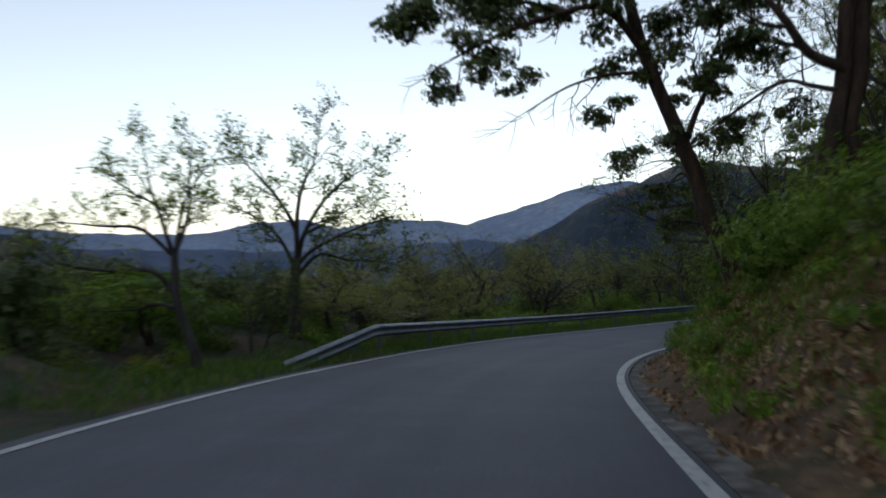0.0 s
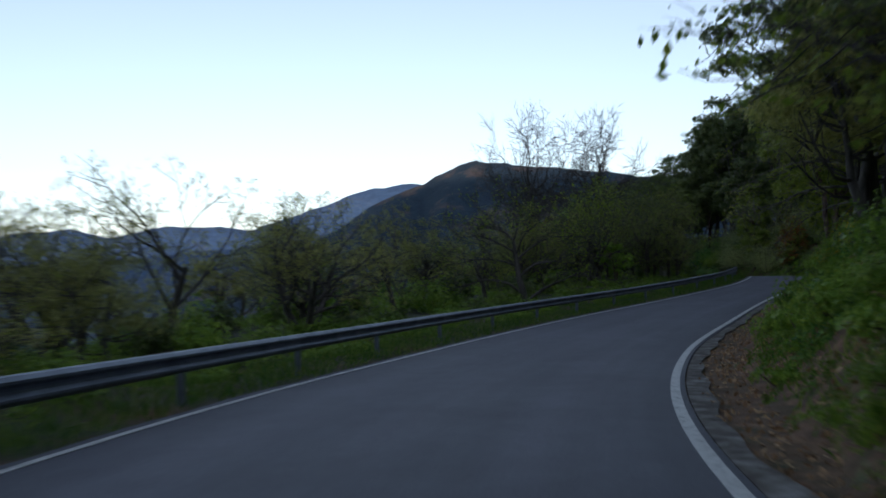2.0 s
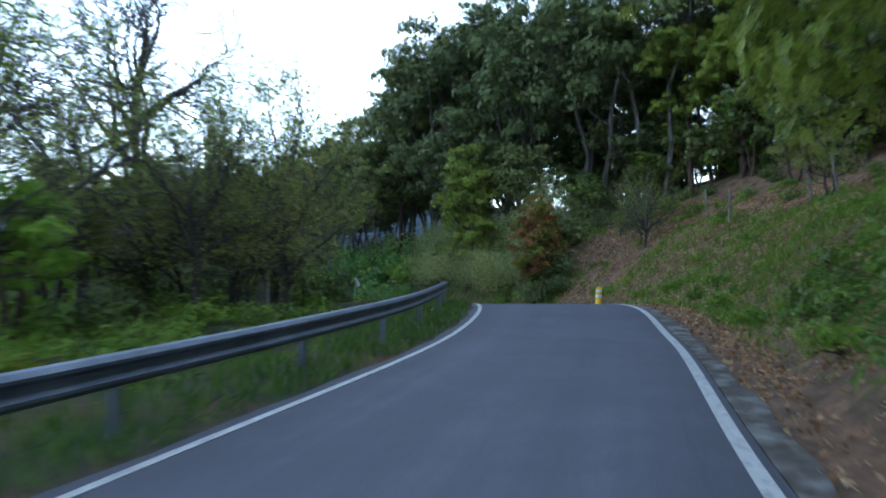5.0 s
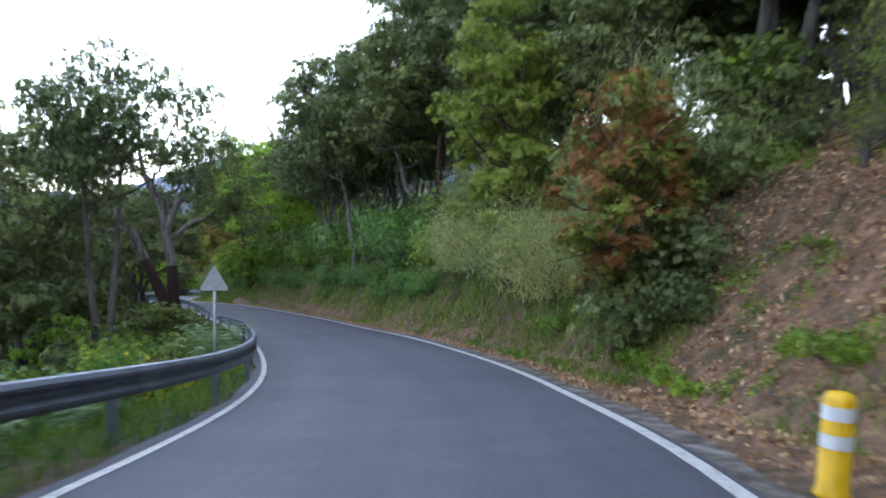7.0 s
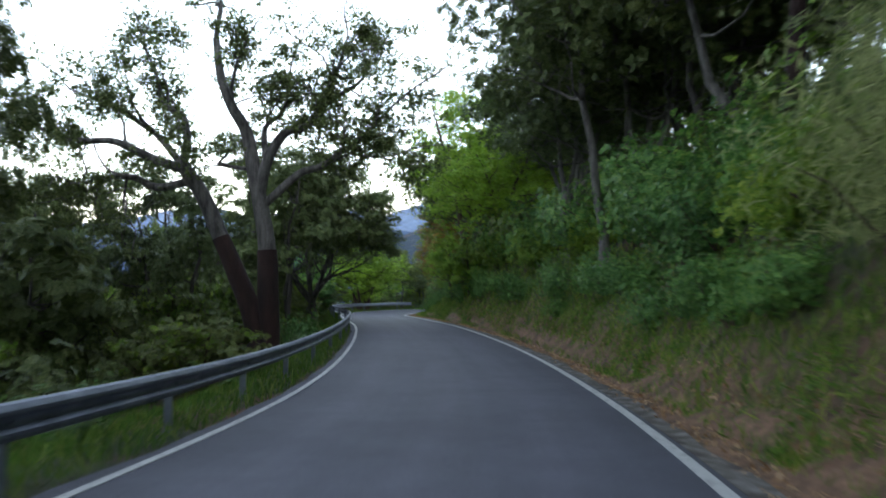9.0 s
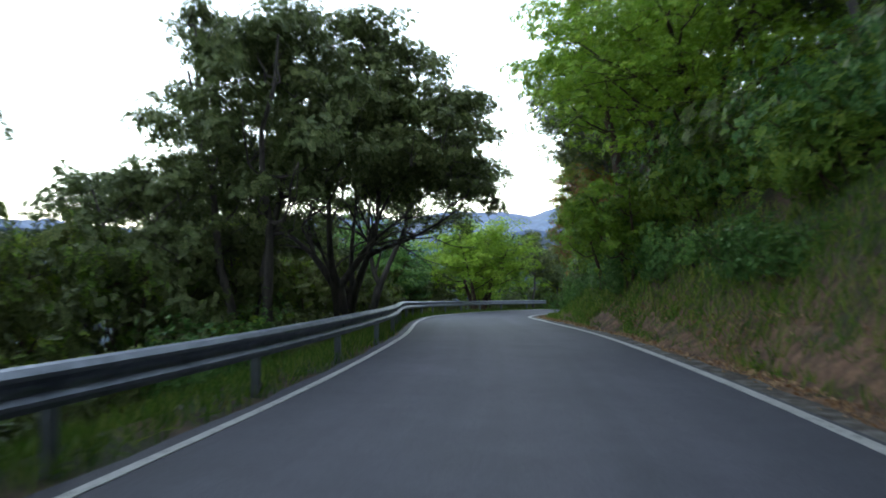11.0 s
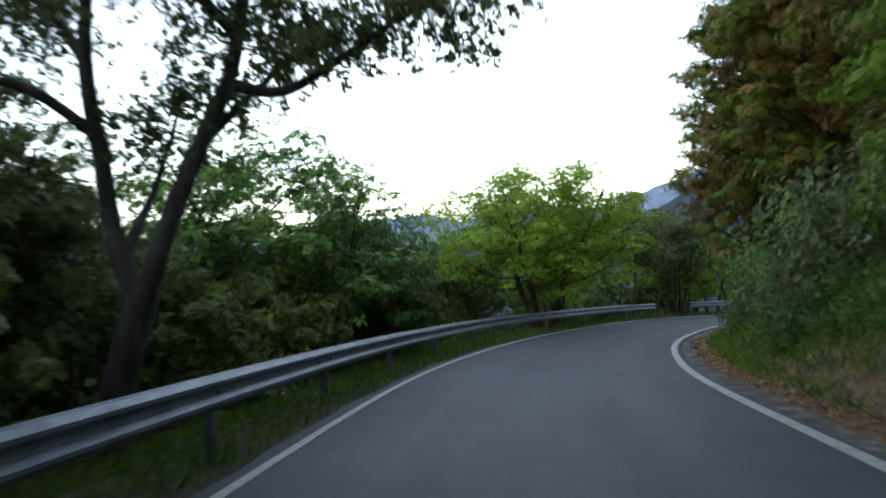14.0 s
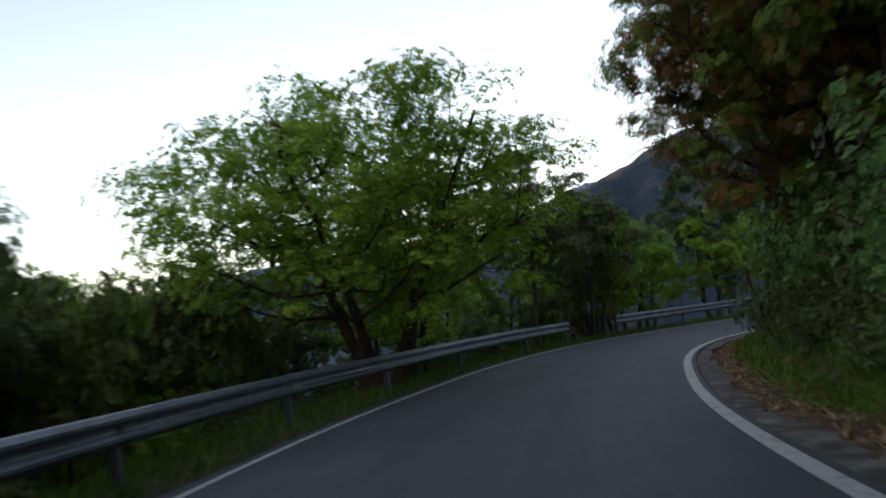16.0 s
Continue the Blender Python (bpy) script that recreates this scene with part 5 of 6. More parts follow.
cork_oak(48.3, 118.4)
put("oak_airy", 44.7, 105.9, 1.15, 45, top=4.6)
for x, y, k, top in ((61.4, 104.8, 1.1, 7.0), (62.6, 109.4, 1.1, 7.0), (61.0, 115.6, 1.0, 5.5), (62.0, 121.5, 1.0, 5.0)):
    put("oak_b", x, y, k, R.uniform(0, 360), top=top)
put("oak_d", 60.6, 106.2, 1.35, 200, top=16.0)
put("oak_a", 62.0, 98.0, 1.4, 80, top=17.5)
put("oak_a", 61.2, 102.6, 1.4, 300, top=17.0)
put("oak_a", 66.5, 98.0, 1.4, 200, top=18.0)
put("oak_a", 60.4, 110.0, 1.3, 30, top=14.5)
put("oak_a", 60.4, 113.8, 0.95, 120, top=5.6)
put("oak_b", 39.8, 103.0, 1.1, 45, top=2.6)
put("oak_b", 41.8, 110.5, 1.05, 200, top=2.7)
put("oak_b", 47.2, 134.0, 0.85, 290, top=0.5)
put("oak_b", 44.0, 125.0, 0.85, 90, top=-0.9)


def forked_oak(x, y):
    p = Plant(95)
    trunk, _ = guided(p, [(0.0, 0, -0.5), (-0.05, 0, 0.5), (0.12, 0, 1.2), (0.3, 0, 1.75)], 0.2, 0.16, stem=True)
    left, _ = guided(p, [(0.28, 0, 1.65), (0.0, 0.1, 2.3), (-0.12, 0.1, 3.2), (-0.2, 0, 4.2), (-0.1, 0, 5.4), (0.1, 0.1, 6.6)], 0.12, 0.05, 8, stem=True)
    right, _ = guided(p, [(0.3, 0, 1.65), (0.55, -0.1, 2.3), (0.95, -0.1, 3.2), (1.3, 0, 4.0), (1.5, 0.1, 5.0), (1.9, 0.1, 6.2)], 0.13, 0.05, 8, stem=True)
    arms = [[(1.3, 0, 3.9), (1.9, -0.3, 3.75), (2.5, -0.5, 4.0), (3.2, -0.6, 4.4), (3.9, -0.8, 4.6)], [(1.0, -0.1, 3.3), (1.5, 0.6, 4.0), (2.0, 1.2, 4.7)], [(-0.1, 0.1, 3.4), (-0.7, -0.2, 3.9), (-1.5, -0.3, 4.1), (-2.3, -0.5, 4.3)],
            [(-0.2, 0, 4.2), (-0.8, 0.6, 4.9), (-1.5, 1.0, 5.4)], [(1.5, 0.1, 5.0), (2.3, 0, 5.5), (3.1, -0.2, 5.8)], [(0, 0, 5.4), (0.6, -0.5, 6.0), (0.9, -0.8, 6.5)], [(0.1, 0.1, 2.2), (0.3, 0.6, 3.0), (0.5, 1.0, 4.0)], [(1.4, 0, 4.4), (0.9, -0.5, 5.0), (0.7, -0.9, 5.5)]]
    rs, qs = p.np, []
    for a in arms:
        fine, _ = guided(p, a, 0.07, 0.018, 6)
        for k in range(len(fine) // 2, len(fine)):
            qs.append((fine[k] + rs.normal(0, 0.28, 3), rs.uniform(0.3, 0.6)))
    for stem in (left, right):
        for k in range(-7, 0):
            qs.append((stem[k] + rs.normal(0, 0.4, 3), rs.uniform(0.35, 0.6)))
    pts = []
    for c, r in qs:
        n = int(150 * r * r * 4)
        d = rs.normal(0, 1, (n, 3))
        d /= np.linalg.norm(d, axis=1)[:, None]
        pts.append(c + d * rs.uniform(0.1, 1, (n, 1)) ** 0.5 * r * np.array([1.25, 1.25, 0.85]) + rs.normal(0, 0.1, (n, 3)))
        for _ in range(3):
            e = c + rs.normal(0, 0.5, 3) * r
            p.tube([c, (c + e) / 2 + rs.normal(0, 0.05, 3), e], [0.014, 0.01, 0.005], 3)
    v, f = blades(rs, np.vstack(pts), 0.12, 1.4, 0.3, 0.55)
    t = plant("evergreen_oak", p, BARK_GREY, [(v, f, LEAF_OAK)], "evergreen oak with a low forked dark trunk and open crown", "tree")
    t.matrix_basis = pose(x, y, height(x, y) + 0.1, 0, 0, 9)


forked_oak(47.35, 149.3)


def shell(seed, centre, half, n, small, large):
    """So many lobes over the upper and outer part of a crown."""
    rs, out = np.random.RandomState(seed), []
    while len(out) < n:
        d = rs.normal(0, 1, 3)
        d /= np.linalg.norm(d)
        if d[2] < -0.35:
            continue
        q = np.array(centre) + d * np.array(half) * rs.uniform(0.45, 1.0)
        out.append((*q, rs.uniform(small, large)))
    return out


DARK_TWIGS = dict(OAK, kids=(4, 4, 3, 3), thin=0.01)
DARK_TWIGS["from"] = (0.4, 0.3, 0.25, 0.2)
limbed("evergreen_oak", 141, 48.5, 137.8, [([(0, 0, -0.5), (-0.1, 0, 0.8), (-0.2, 0, 1.6)], 0.22, 0.19)],
       [([(-0.2, 0, 1.5), (-0.5, 0, 2.0), (-0.95, 0.2, 2.5), (-1.4, 0.3, 2.9), (-2.3, 0.4, 3.8)], 0.13, 0.03), ([(-0.2, 0, 1.55), (0.15, 0.3, 2.1), (0.4, 0.6, 2.8), (0.7, 0.8, 3.6), (0.9, 1.0, 4.8)], 0.13, 0.03),
        ([(-0.2, 0, 1.5), (-0.4, -0.4, 2.6), (-0.3, -0.6, 3.8), (-0.1, -0.9, 5.0)], 0.12, 0.03), ([(-0.9, 0.2, 2.45), (-1.2, 0.9, 3.2), (-1.3, 1.5, 4.2)], 0.07, 0.02), ([(0.3, 0.5, 2.5), (1.0, 0.1, 3.1), (1.8, -0.2, 3.7)], 0.07, 0.02)],
       DARK_TWIGS, (0.9, 1.5, 0.4), BARK_GREY, "dark evergreen oak forking low behind the guard rail", lobes=shell(5, (-0.9, 0.2, 5.4), (4.9, 4.0, 3.8), 72, 0.6, 1.05), cards=24000, card=0.15, mat=LEAF_OAK, levels=(2, 3), airy=0.35)
limbed("evergreen_oak", 143, 48.1, 141.0, [([(0, 0, -0.5), (-0.12, 0, 0.8), (0.0, 0, 1.5)], 0.22, 0.18)],
       [([(0, 0, 1.4), (0.35, 0, 2.2), (0.55, 0.1, 2.9), (0.8, 0.2, 3.8), (1.3, 0.3, 4.8)], 0.14, 0.03), ([(0.5, 0.1, 2.7), (1.1, -0.2, 3.0), (1.9, -0.3, 3.2), (2.8, -0.5, 3.7), (3.5, -0.6, 4.2)], 0.08, 0.02),
        ([(0, 0, 1.4), (-0.5, 0.2, 2.0), (-1.0, 0.4, 2.7), (-1.5, 0.6, 3.8)], 0.11, 0.03), ([(0, 0, 1.5), (-0.1, 0.6, 2.7), (-0.2, 1.1, 3.9), (-0.1, 1.5, 5.0)], 0.1, 0.03)],
       DARK_TWIGS, (0.9, 1.5, 0.4), BARK_GREY, "dark evergreen oak that reaches over the guard rail", lobes=shell(7, (0.7, 0.2, 5.6), (3.9, 3.9, 3.6), 62, 0.6, 1.05), cards=21000, card=0.15, mat=LEAF_OAK, levels=(2, 3), airy=0.35)
put("oak_b", 42.5, 137.0, 0.9, 10, top=-3.2)
put("oak_b", 41.5, 144.0, 1.0, 80, top=-3.6)
put("oak_b", 43.5, 151.0, 0.85, 120)
put("oak_b", 44.6, 133.6, 0.7, 200, top=-3.4)
put("oak_b", 45.0, 139.6, 0.75, 60, top=-3.0)
put("oak_b", 46.2, 135.4, 0.5, 100, top=-5.0)
put("thicket", 45.4, 136.8, 0.6, 100, top=-5.4)
put("oak_b", 44.2, 152.6, 0.75, 40, top=-5.0)
put("green_dark", 45.4, 159.2, 1.0, 20, top=-3.9)
put("green_dark", 46.3, 161.0, 0.62, 250, top=-5.5)
put("thicket", 46.0, 158.0, 0.6, 90, top=-6.6)
put("thicket", 46.4, 152.6, 0.6, 140, top=-7.0)
put("oak_b", 45.2, 150.6, 0.5, 140, top=-5.6)
put("thicket", 46.8, 156.4, 0.45, 40, top=-7.6)
put("green_dark", 46.6, 164.4, 0.48, 100, top=-5.6)
put("thicket", 47.4, 161.4, 0.5, 200, top=-7.2)
put("green_dark", 44.6, 163.6, 0.6, 260, top=-6.0)
put("thicket", 45.0, 170.4, 0.75, 30, top=-6.9)
put("thicket", 46.6, 169.0, 0.5, 130, top=-7.5)
put("green_a", 43.0, 176.5, 0.6, 70, top=-6.6)
put("thicket", 46.2, 176.6, 0.7, 170, top=-6.8)
put("thicket", 46.0, 167.4, 0.6, 70, top=-6.7)
along("pine_low", 233.5, 8.4, 0.5, turn=70)
along("thicket", 231.5, 8.4, 0.6, turn=10)
put("oak_b", 47.0, 181.0, 0.6, 170, top=-7.2)
put("green_b", 50.6, 175.3, 1.08, 60, top=-3.5)
put("green_a", 51.0, 180.5, 0.7, 210)
put("oak_a", 54.8, 184.0, 0.7, 80, top=-4.4)
put("oak_b", 57.3, 189.0, 0.7, 140)
put("green_b", 58.2, 138.0, 1.1, 310, top=2.0)
put("green_a", 57.3, 143.8, 1.3, 10)
put("oak_ridge", 57.9, 151.0, 1.05, 130, top=2.2)
put("conifer", 58.8, 157.0, 1.0, 220)
for x, y, k in ((56.6, 140.2, 0.75), (56.6, 146.0, 0.85), (56.8, 152.4, 0.7)):
    put("green_low", x, y, k, R.uniform(0, 360))
put("bush_dark", 57.6, 158.4, 1.0, 60)
put("bush_dark", 57.4, 156.2, 0.9, 160)
put("conifer", 58.3, 171.4, 1.02, 20)
put("conifer", 59.0, 165.4, 1.1, 140)
put("conifer", 60.6, 175.0, 0.95, 240)
put("conifer", 58.6, 168.2, 0.9, 300)
put("conifer", 60.0, 161.5, 1.0, 30)
for s in np.arange(206, 228, 1.7):
    along(R.choice(("bush_fine", "bush_dark")), s, side(s, 1) - 2.5 - R.uniform(0, 0.4), R.uniform(0.5, 0.75))
put("pine_a", 35.2, 59.3, 1.2, 70, top=10.8)
put("pine_a", 41.0, 61.0, 1.2, 160, top=11.5)
put("bush_gorse", 34.4, 57.6, 0.9, 20, label="bush covered in yellow flowers under the pine")
put("bush_gorse", 33.2, 56.3, 0.8, 130, label="bush covered in yellow flowers on the red bank")
put("bush_gorse", 35.4, 56.8, 1.1, 220)
put("bush_gorse", 44.2, 87.6, 0.95, 60)
put("bush_gorse", 45.0, 88.6, 0.7, 160)
for x, y, k in ((62.5, 83.0, 1.6), (66.0, 84.0, 1.8)):
    put("thicket", x, y, k * 0.5, R.uniform(0, 360))
for s in (130.5, 131.6, 133, 134.2, 135.1, 136.4, 137.5):
    along("weed", s, side(s, 1) - R.uniform(1.5, 2.4), R.uniform(0.9, 1.3))
limbed("budding_tree", 97, 24.2, 43.7, [([(0.1, 0, -0.5), (-0.1, 0, 0.6), (-0.5, 0.1, 1.6), (-0.8, 0.1, 2.6)], 0.17, 0.09)],
       [([(-0.5, 0.1, 1.5), (-1.5, 0.2, 1.9), (-2.8, 0.3, 1.7), (-3.6, 0.4, 1.4), (-4.2, 0.4, 1.2)], 0.07, 0.012), ([(-0.6, 0.1, 1.9), (-1.6, -0.7, 2.5), (-2.9, -1.3, 2.6), (-4.3, -1.7, 2.1)], 0.07, 0.012),
        ([(-0.7, 0.1, 2.2), (-1.7, 0.9, 2.8), (-3.0, 1.6, 2.9), (-4.4, 2.1, 2.5)], 0.07, 0.012), ([(-0.8, 0.1, 2.6), (-1.7, 0.1, 3.5), (-3.0, 0.2, 4.0), (-4.4, 0.2, 4.0)], 0.07, 0.012),
        ([(-0.8, 0.1, 2.6), (-0.6, -0.8, 3.6), (-1.0, -1.5, 4.6)], 0.06, 0.012), ([(-0.4, 0.1, 1.3), (-1.2, 1.2, 1.3), (-2.2, 2.2, 0.9), (-3.1, 3.0, 0.3)], 0.05, 0.012), ([(-0.8, 0.1, 2.6), (-0.5, 1.0, 3.6), (-0.9, 1.8, 4.4)], 0.06, 0.012)],
       dict(TWIGGY, droop=0.05, thin=0.011), (0.7, 1.2, 0.3), BARK_CORK, "budding tree whose pale limbs hang out over the bank", leaves=[(4200, 0.07, 0.055, SPRAY_BUD), (1500, 0.06, 0.05, LEAF_BUD)], turn=-30, size=0.9)
put("pine_a", 39.5, 57.5, 1.35, 200, top=12.5)
for s, d, k, top in ((84, -9.0, 0.85, 8.0), (92, -9.6, 0.9, 9.0), (100, -10.5, 0.95, 9.5), (77, -9.5, 0.8, 7.5), (107, -11.0, 0.9, 9.5)):
    q = on_road(s, d)
    put("pine_low", q.x, q.y, k, R.uniform(0, 360), top=top)
for s, d, k in ((72, -5.6, 1.0), (76, -6.2, 1.1), (81, -6.0, 1.1), (87, -6.6, 1.0)):
    along("bud_round", s, d, k, 1.1, label="olive-green budding tree hanging over the bank")
put("pine_low", 55.3, 95.4, 0.68, 100, top=5.2)
put("oak_b", 60.5, 90.0, 1.3, 20, top=14.0)
put("oak_b", 18.5, 38.0, 0.95, 40, top=6.8)
put("oak_b", 21.5, 40.5, 1.0, 160, top=9.0)
put("oak_b", 16.8, 33.0, 0.8, 260, top=5.0)
put("oak_b", 58.8, 94.5, 1.25, 220, top=13.5)
for s in np.arange(104, 147, 2.0):
    for d in (-14.0, -18.0, -22.5) if s < 134 else (-13.0, -16.5):
        if R.random() < 0.9:
            along(R.choice(("thicket", "mixed_far", "mixed_far", "bare_far", "pine_far")), s + R.uniform(-0.8, 0.8), d + R.uniform(-1, 1), R.uniform(0.7, 0.95))
for x, y, k, top in ((57.6, 92.4, 0.8, 5.0), (59.6, 96.6, 0.9, 6.2), (61.6, 88.6, 0.9, 7.0), (63.5, 93.5, 1.0, 8.0), (63.8, 81.0, 0.9, 8.0), (57.0, 97.5, 0.7, 3.4)):
    put("oak_b", x, y, k, R.uniform(0, 360), top=top)
for x, y, k in ((58.5, 88.6, 0.7), (61.0, 91.0, 0.8), (64.0, 93.5, 0.9), (61.5, 86.5, 0.7), (64.5, 88.5, 0.8)):
    put("thicket", x, y, k, R.uniform(0, 360))
put("thicket", 56.4, 92.0, 0.6, 30)
put("thicket", 56.4, 98.4, 0.55, 230)
for x, y, k, top in ((62.5, 99.0, 1.35, 15.5), (64.5, 104.5, 1.4, 16.0), (63.5, 110.5, 1.35, 15.0), (64.5, 116.5, 1.3, 14.0), (63.5, 122.5, 1.2, 11.5), (65.5, 93.5, 1.4, 15.0), (60.5, 101.5, 1.2, 13.5)):
    put("oak_d", x, y, k, R.uniform(0, 360), top=top)
for x, y, key, k, turn, top in ((58.6, 100.0, "oak_ridge", 1.0, 10, 8.0), (63.0, 101.0, "oak_ridge", 1.1, 120, 9.5), (60.2, 112.4, "oak_ridge", 1.05, 15, 7.0), (58.6, 119.6, "oak_ridge", 1.2, 200, 8.6),
                                (58.9, 125.4, "oak_ridge", 1.0, 300, 5.4), (60.4, 121.0, "oak_ridge", 1.1, 70, 6.2), (60.3, 131.5, "oak_ridge", 1.0, 160, 4.6), (62.5, 108.0, "oak_ridge", 1.0, 250, 8.0), (63.2, 115.5, "oak_ridge", 1.0, 30, 6.5),
                                (62.8, 126.5, "oak_ridge", 0.95, 110, 5.0), (61.8, 137.5, "oak_ridge", 0.95, 210, 4.0), (62.5, 96.5, "oak_ridge", 1.1, 330, 9.0), (64.5, 103.0, "oak_ridge", 1.1, 50, 8.5), (63.4, 111.6, "oak_ridge", 1.1, 280, 8.5)):
    put(key, x, y, k, turn, top=top)
put("bare_b", 55.2, 81.5, 0.5, 150, label="thin budding shrub on the leafy slope")
put("bare_low", 56.0, 83.6, 0.55, 50, tall=0.7, label="low spreading budding shrub on the leafy slope")
put("bare_low", 58.6, 84.0, 0.6, 200, tall=0.7, label="low spreading budding shrub on the leafy slope")
put("bush_leafy", 57.0, 86.6, 0.5, 10)
put("bush_mix", 58.8, 87.8, 0.6, 80)
for s in np.arange(104, 136, 1.5):
    for d in (6.5, 8.5, 10.5):
        if R.random() < (0.5 if d < 7 else 0.75):
            along(R.choice(("bud_round", "bush_green", "bush_mix", "bush_mix")), s + R.uniform(-0.6, 0.6), side(s, 1) - d + R.uniform(-0.8, 0.8) - (1.5 if s > 124 else 0), R.uniform(0.28, 0.5) * (1.6 if d > 10 else 1.0))
put("spread_b", 54.6, 80.8, 0.42, 150, label="low budding shrub sweeping over the leafy slope")
put("spread_b", 56.4, 82.6, 0.5, 40, label="low budding shrub sweeping over the leafy slope")
put("bush_rust", 53.2, 86.7, 0.95, 30, top=1.1)
put("bush_rust", 54.6, 87.9, 0.8, 140, top=1.5)
put("bush_dark", 53.4, 86.4, 0.95, 40)
put("bush_dark", 54.6, 86.9, 0.9, 150)
for s, d, key, k in ((132.4, 2.7, "bush_dark", 0.6), (133.6, 3.0, "bush_dark", 0.85), (135.2, 2.9, "bush_broom", 0.75), (136.8, 3.2, "bush_broom", 0.9), (134.6, 4.6, "bush_dark", 1.2), (137.6, 4.8, "bush_broom", 1.15)):
    along(key, s, side(s, 1) - d, k * 1.1, 1.3 if key == "bush_broom" else 1.0)
put("bush_rust", 56.9, 145.0, 0.62, 200)
put("oak_c", 59.0, 109.7, 1.1, 40, top=7.5)
put("oak_d", 59.5, 128.0, 1.05, 240)
put("oak_d", 61.5, 149.5, 0.95, 140)

# ---- woods on both sides ----
for x, y, k, top in ((44.5, 124.0, 0.8, -5.2), (43.5, 128.4, 0.8, -4.8), (45.4, 131.2, 0.7, -5.2), (41.5, 133.0, 0.9, -4.6), (40.0, 124.0, 0.9, -4.8), (38.0, 131.0, 0.9, -4.6), (42.0, 115.0, 0.8, -5.0), (37.0, 116.0, 0.9, -4.6)):
    put("thicket", x, y, k, R.uniform(0, 360), top=top)
for x, y in ((33.0, 138.0), (30.0, 128.0), (34.0, 148.0), (27.0, 142.0), (31.0, 118.0), (24.0, 130.0), (35.0, 158.0)):
    put("oak_far", x, y, 0.9, R.uniform(0, 360), top=R.uniform(-6.0, -4.6))
for x, y in ((46.5, 114.6), (44.9, 119.0), (42.6, 122.5), (47.6, 112.8)):
    put("thicket", x, y, 0.55, R.uniform(0, 360), tall=0.8)
for x, y, top in ((39.6, 126.0, -1.3), (41.5, 118.2, -3.0), (34.2, 135.7, 0.2), (36.5, 121.5, -1.6)):
    put("oak_b", x, y, 0.85, R.uniform(0, 360), top=top)
for x, y, top in ((42.8, 143.5, -3.6), (39.2, 148.3, -1.8), (45.1, 147.6, -5.6), (42.8, 153.2, -5.9), (40.8, 153.2, -4.2), (41.0, 160.2, -6.2), (43.2, 158.7, -6.2), (43.8, 175.4, -7.0), (42.9, 181.6, -7.0), (44.6, 186.0, -7.6), (42.4, 171.0, -6.7), (39.5, 178.0, -6.6)):
    put("thicket", x, y, 0.85, R.uniform(0, 360), top=top)
for s in np.arange(58, 130, 3.9):
    for row, d in enumerate((-8.0, -12.5, -18.5, -26, -36)):
        key = (("oak_b", "bare_far", "pine_a"), ("pine_far", "oak_far", "mixed_far"), ("pine_far", "mixed_far", "mixed_far"), ("pine_far", "mixed_far"), ("mixed_far",))[row]
        if row == 0 and (s < 66 or s > 102 or R.random() < 0.25) or s > 124:
            continue
        along(R.choice(key), s + R.uniform(-1.8, 1.8), d + R.uniform(-1.5, 1.5), R.uniform(0.8, 1.2), R.uniform(0.9, 1.15))
for s in np.arange(62, 108, 2.4):
    for d in (-10, -15, -22, -30):
        if R.random() < 0.3:
            continue
        along(R.choice(("bush_oak", "bush_green", "bush_oak")), s + R.uniform(-1, 1), d + R.uniform(-2.5, 2.5), R.uniform(0.9, 1.6))
for s in np.arange(84, 132, 2.6):
    for d in (-12.5, -16, -20):
        if R.random() < (0.25 if s < 112 else 0.55):
            continue
        along(R.choice(("thicket", "thicket", "mixed_far")), s + R.uniform(-1, 1), d + R.uniform(-1.5, 1.5), R.uniform(0.75, 1.0))
for s in np.arange(22, 64, 3.8):
    for d in (-9.5, -13, -18, -24):
        key = ("oak_far", "mixed_far", "pine_far") if d < -10 else ("oak_b", "bare_far", "bare_far")
        if s > 40 or d < -12:
            along(R.choice(key), s + R.uniform(-1.6, 1.6), d + R.uniform(-1.5, 1.5), R.uniform(0.9, 1.25), R.uniform(0.95, 1.2))
        along(R.choice(("bush_oak", "bush_green")), s + R.uniform(-1.6, 1.6), d + R.uniform(-2, 2), R.uniform(0.9, 1.5))
for x, y, k in ((-6.5, 19.0, 0.4), (-5.0, 27.5, 0.45), (-2.2, 33.0, 0.42), (-8.5, 24.0, 0.5), (1.2, 38.5, 0.4), (-9.0, 31.0, 0.5)):
    if y < 26:
        put("green_far", x, y, k, R.uniform(0, 360), top=-0.5, label="small tree in fresh leaf below the guard rail")
    else:
        put("bud_round", x, y, k * 1.5, R.uniform(0, 360), top=-0.9)
for s in np.arange(132, 240, 4.4):
    for row, d in enumerate((-8.2, -12.5, -17.5)):
        if R.random() < (0.25 if row == 0 else 0.15) or row == 0 and 178 < s < 212 or row == 0 and s < 164 or row and 174 < s < 213 or row and 142 < s <= 174 and R.random() < 0.55:
            continue
        key = ("oak_a", "oak_d", "oak_c", "oak_d") if s < 185 else ("green_a", "green_a", "oak_b") if s < 208 else ("conifer", "oak_a", "conifer")
        along(R.choice(key) if row == 0 else "oak_far" if s > 186 else "oak_d", s + R.uniform(-1.5, 1.5), d + R.uniform(-1, 1) - (0 if s < 200 else 2), R.uniform(0.9, 1.2) + 0.25 * (row > 0))
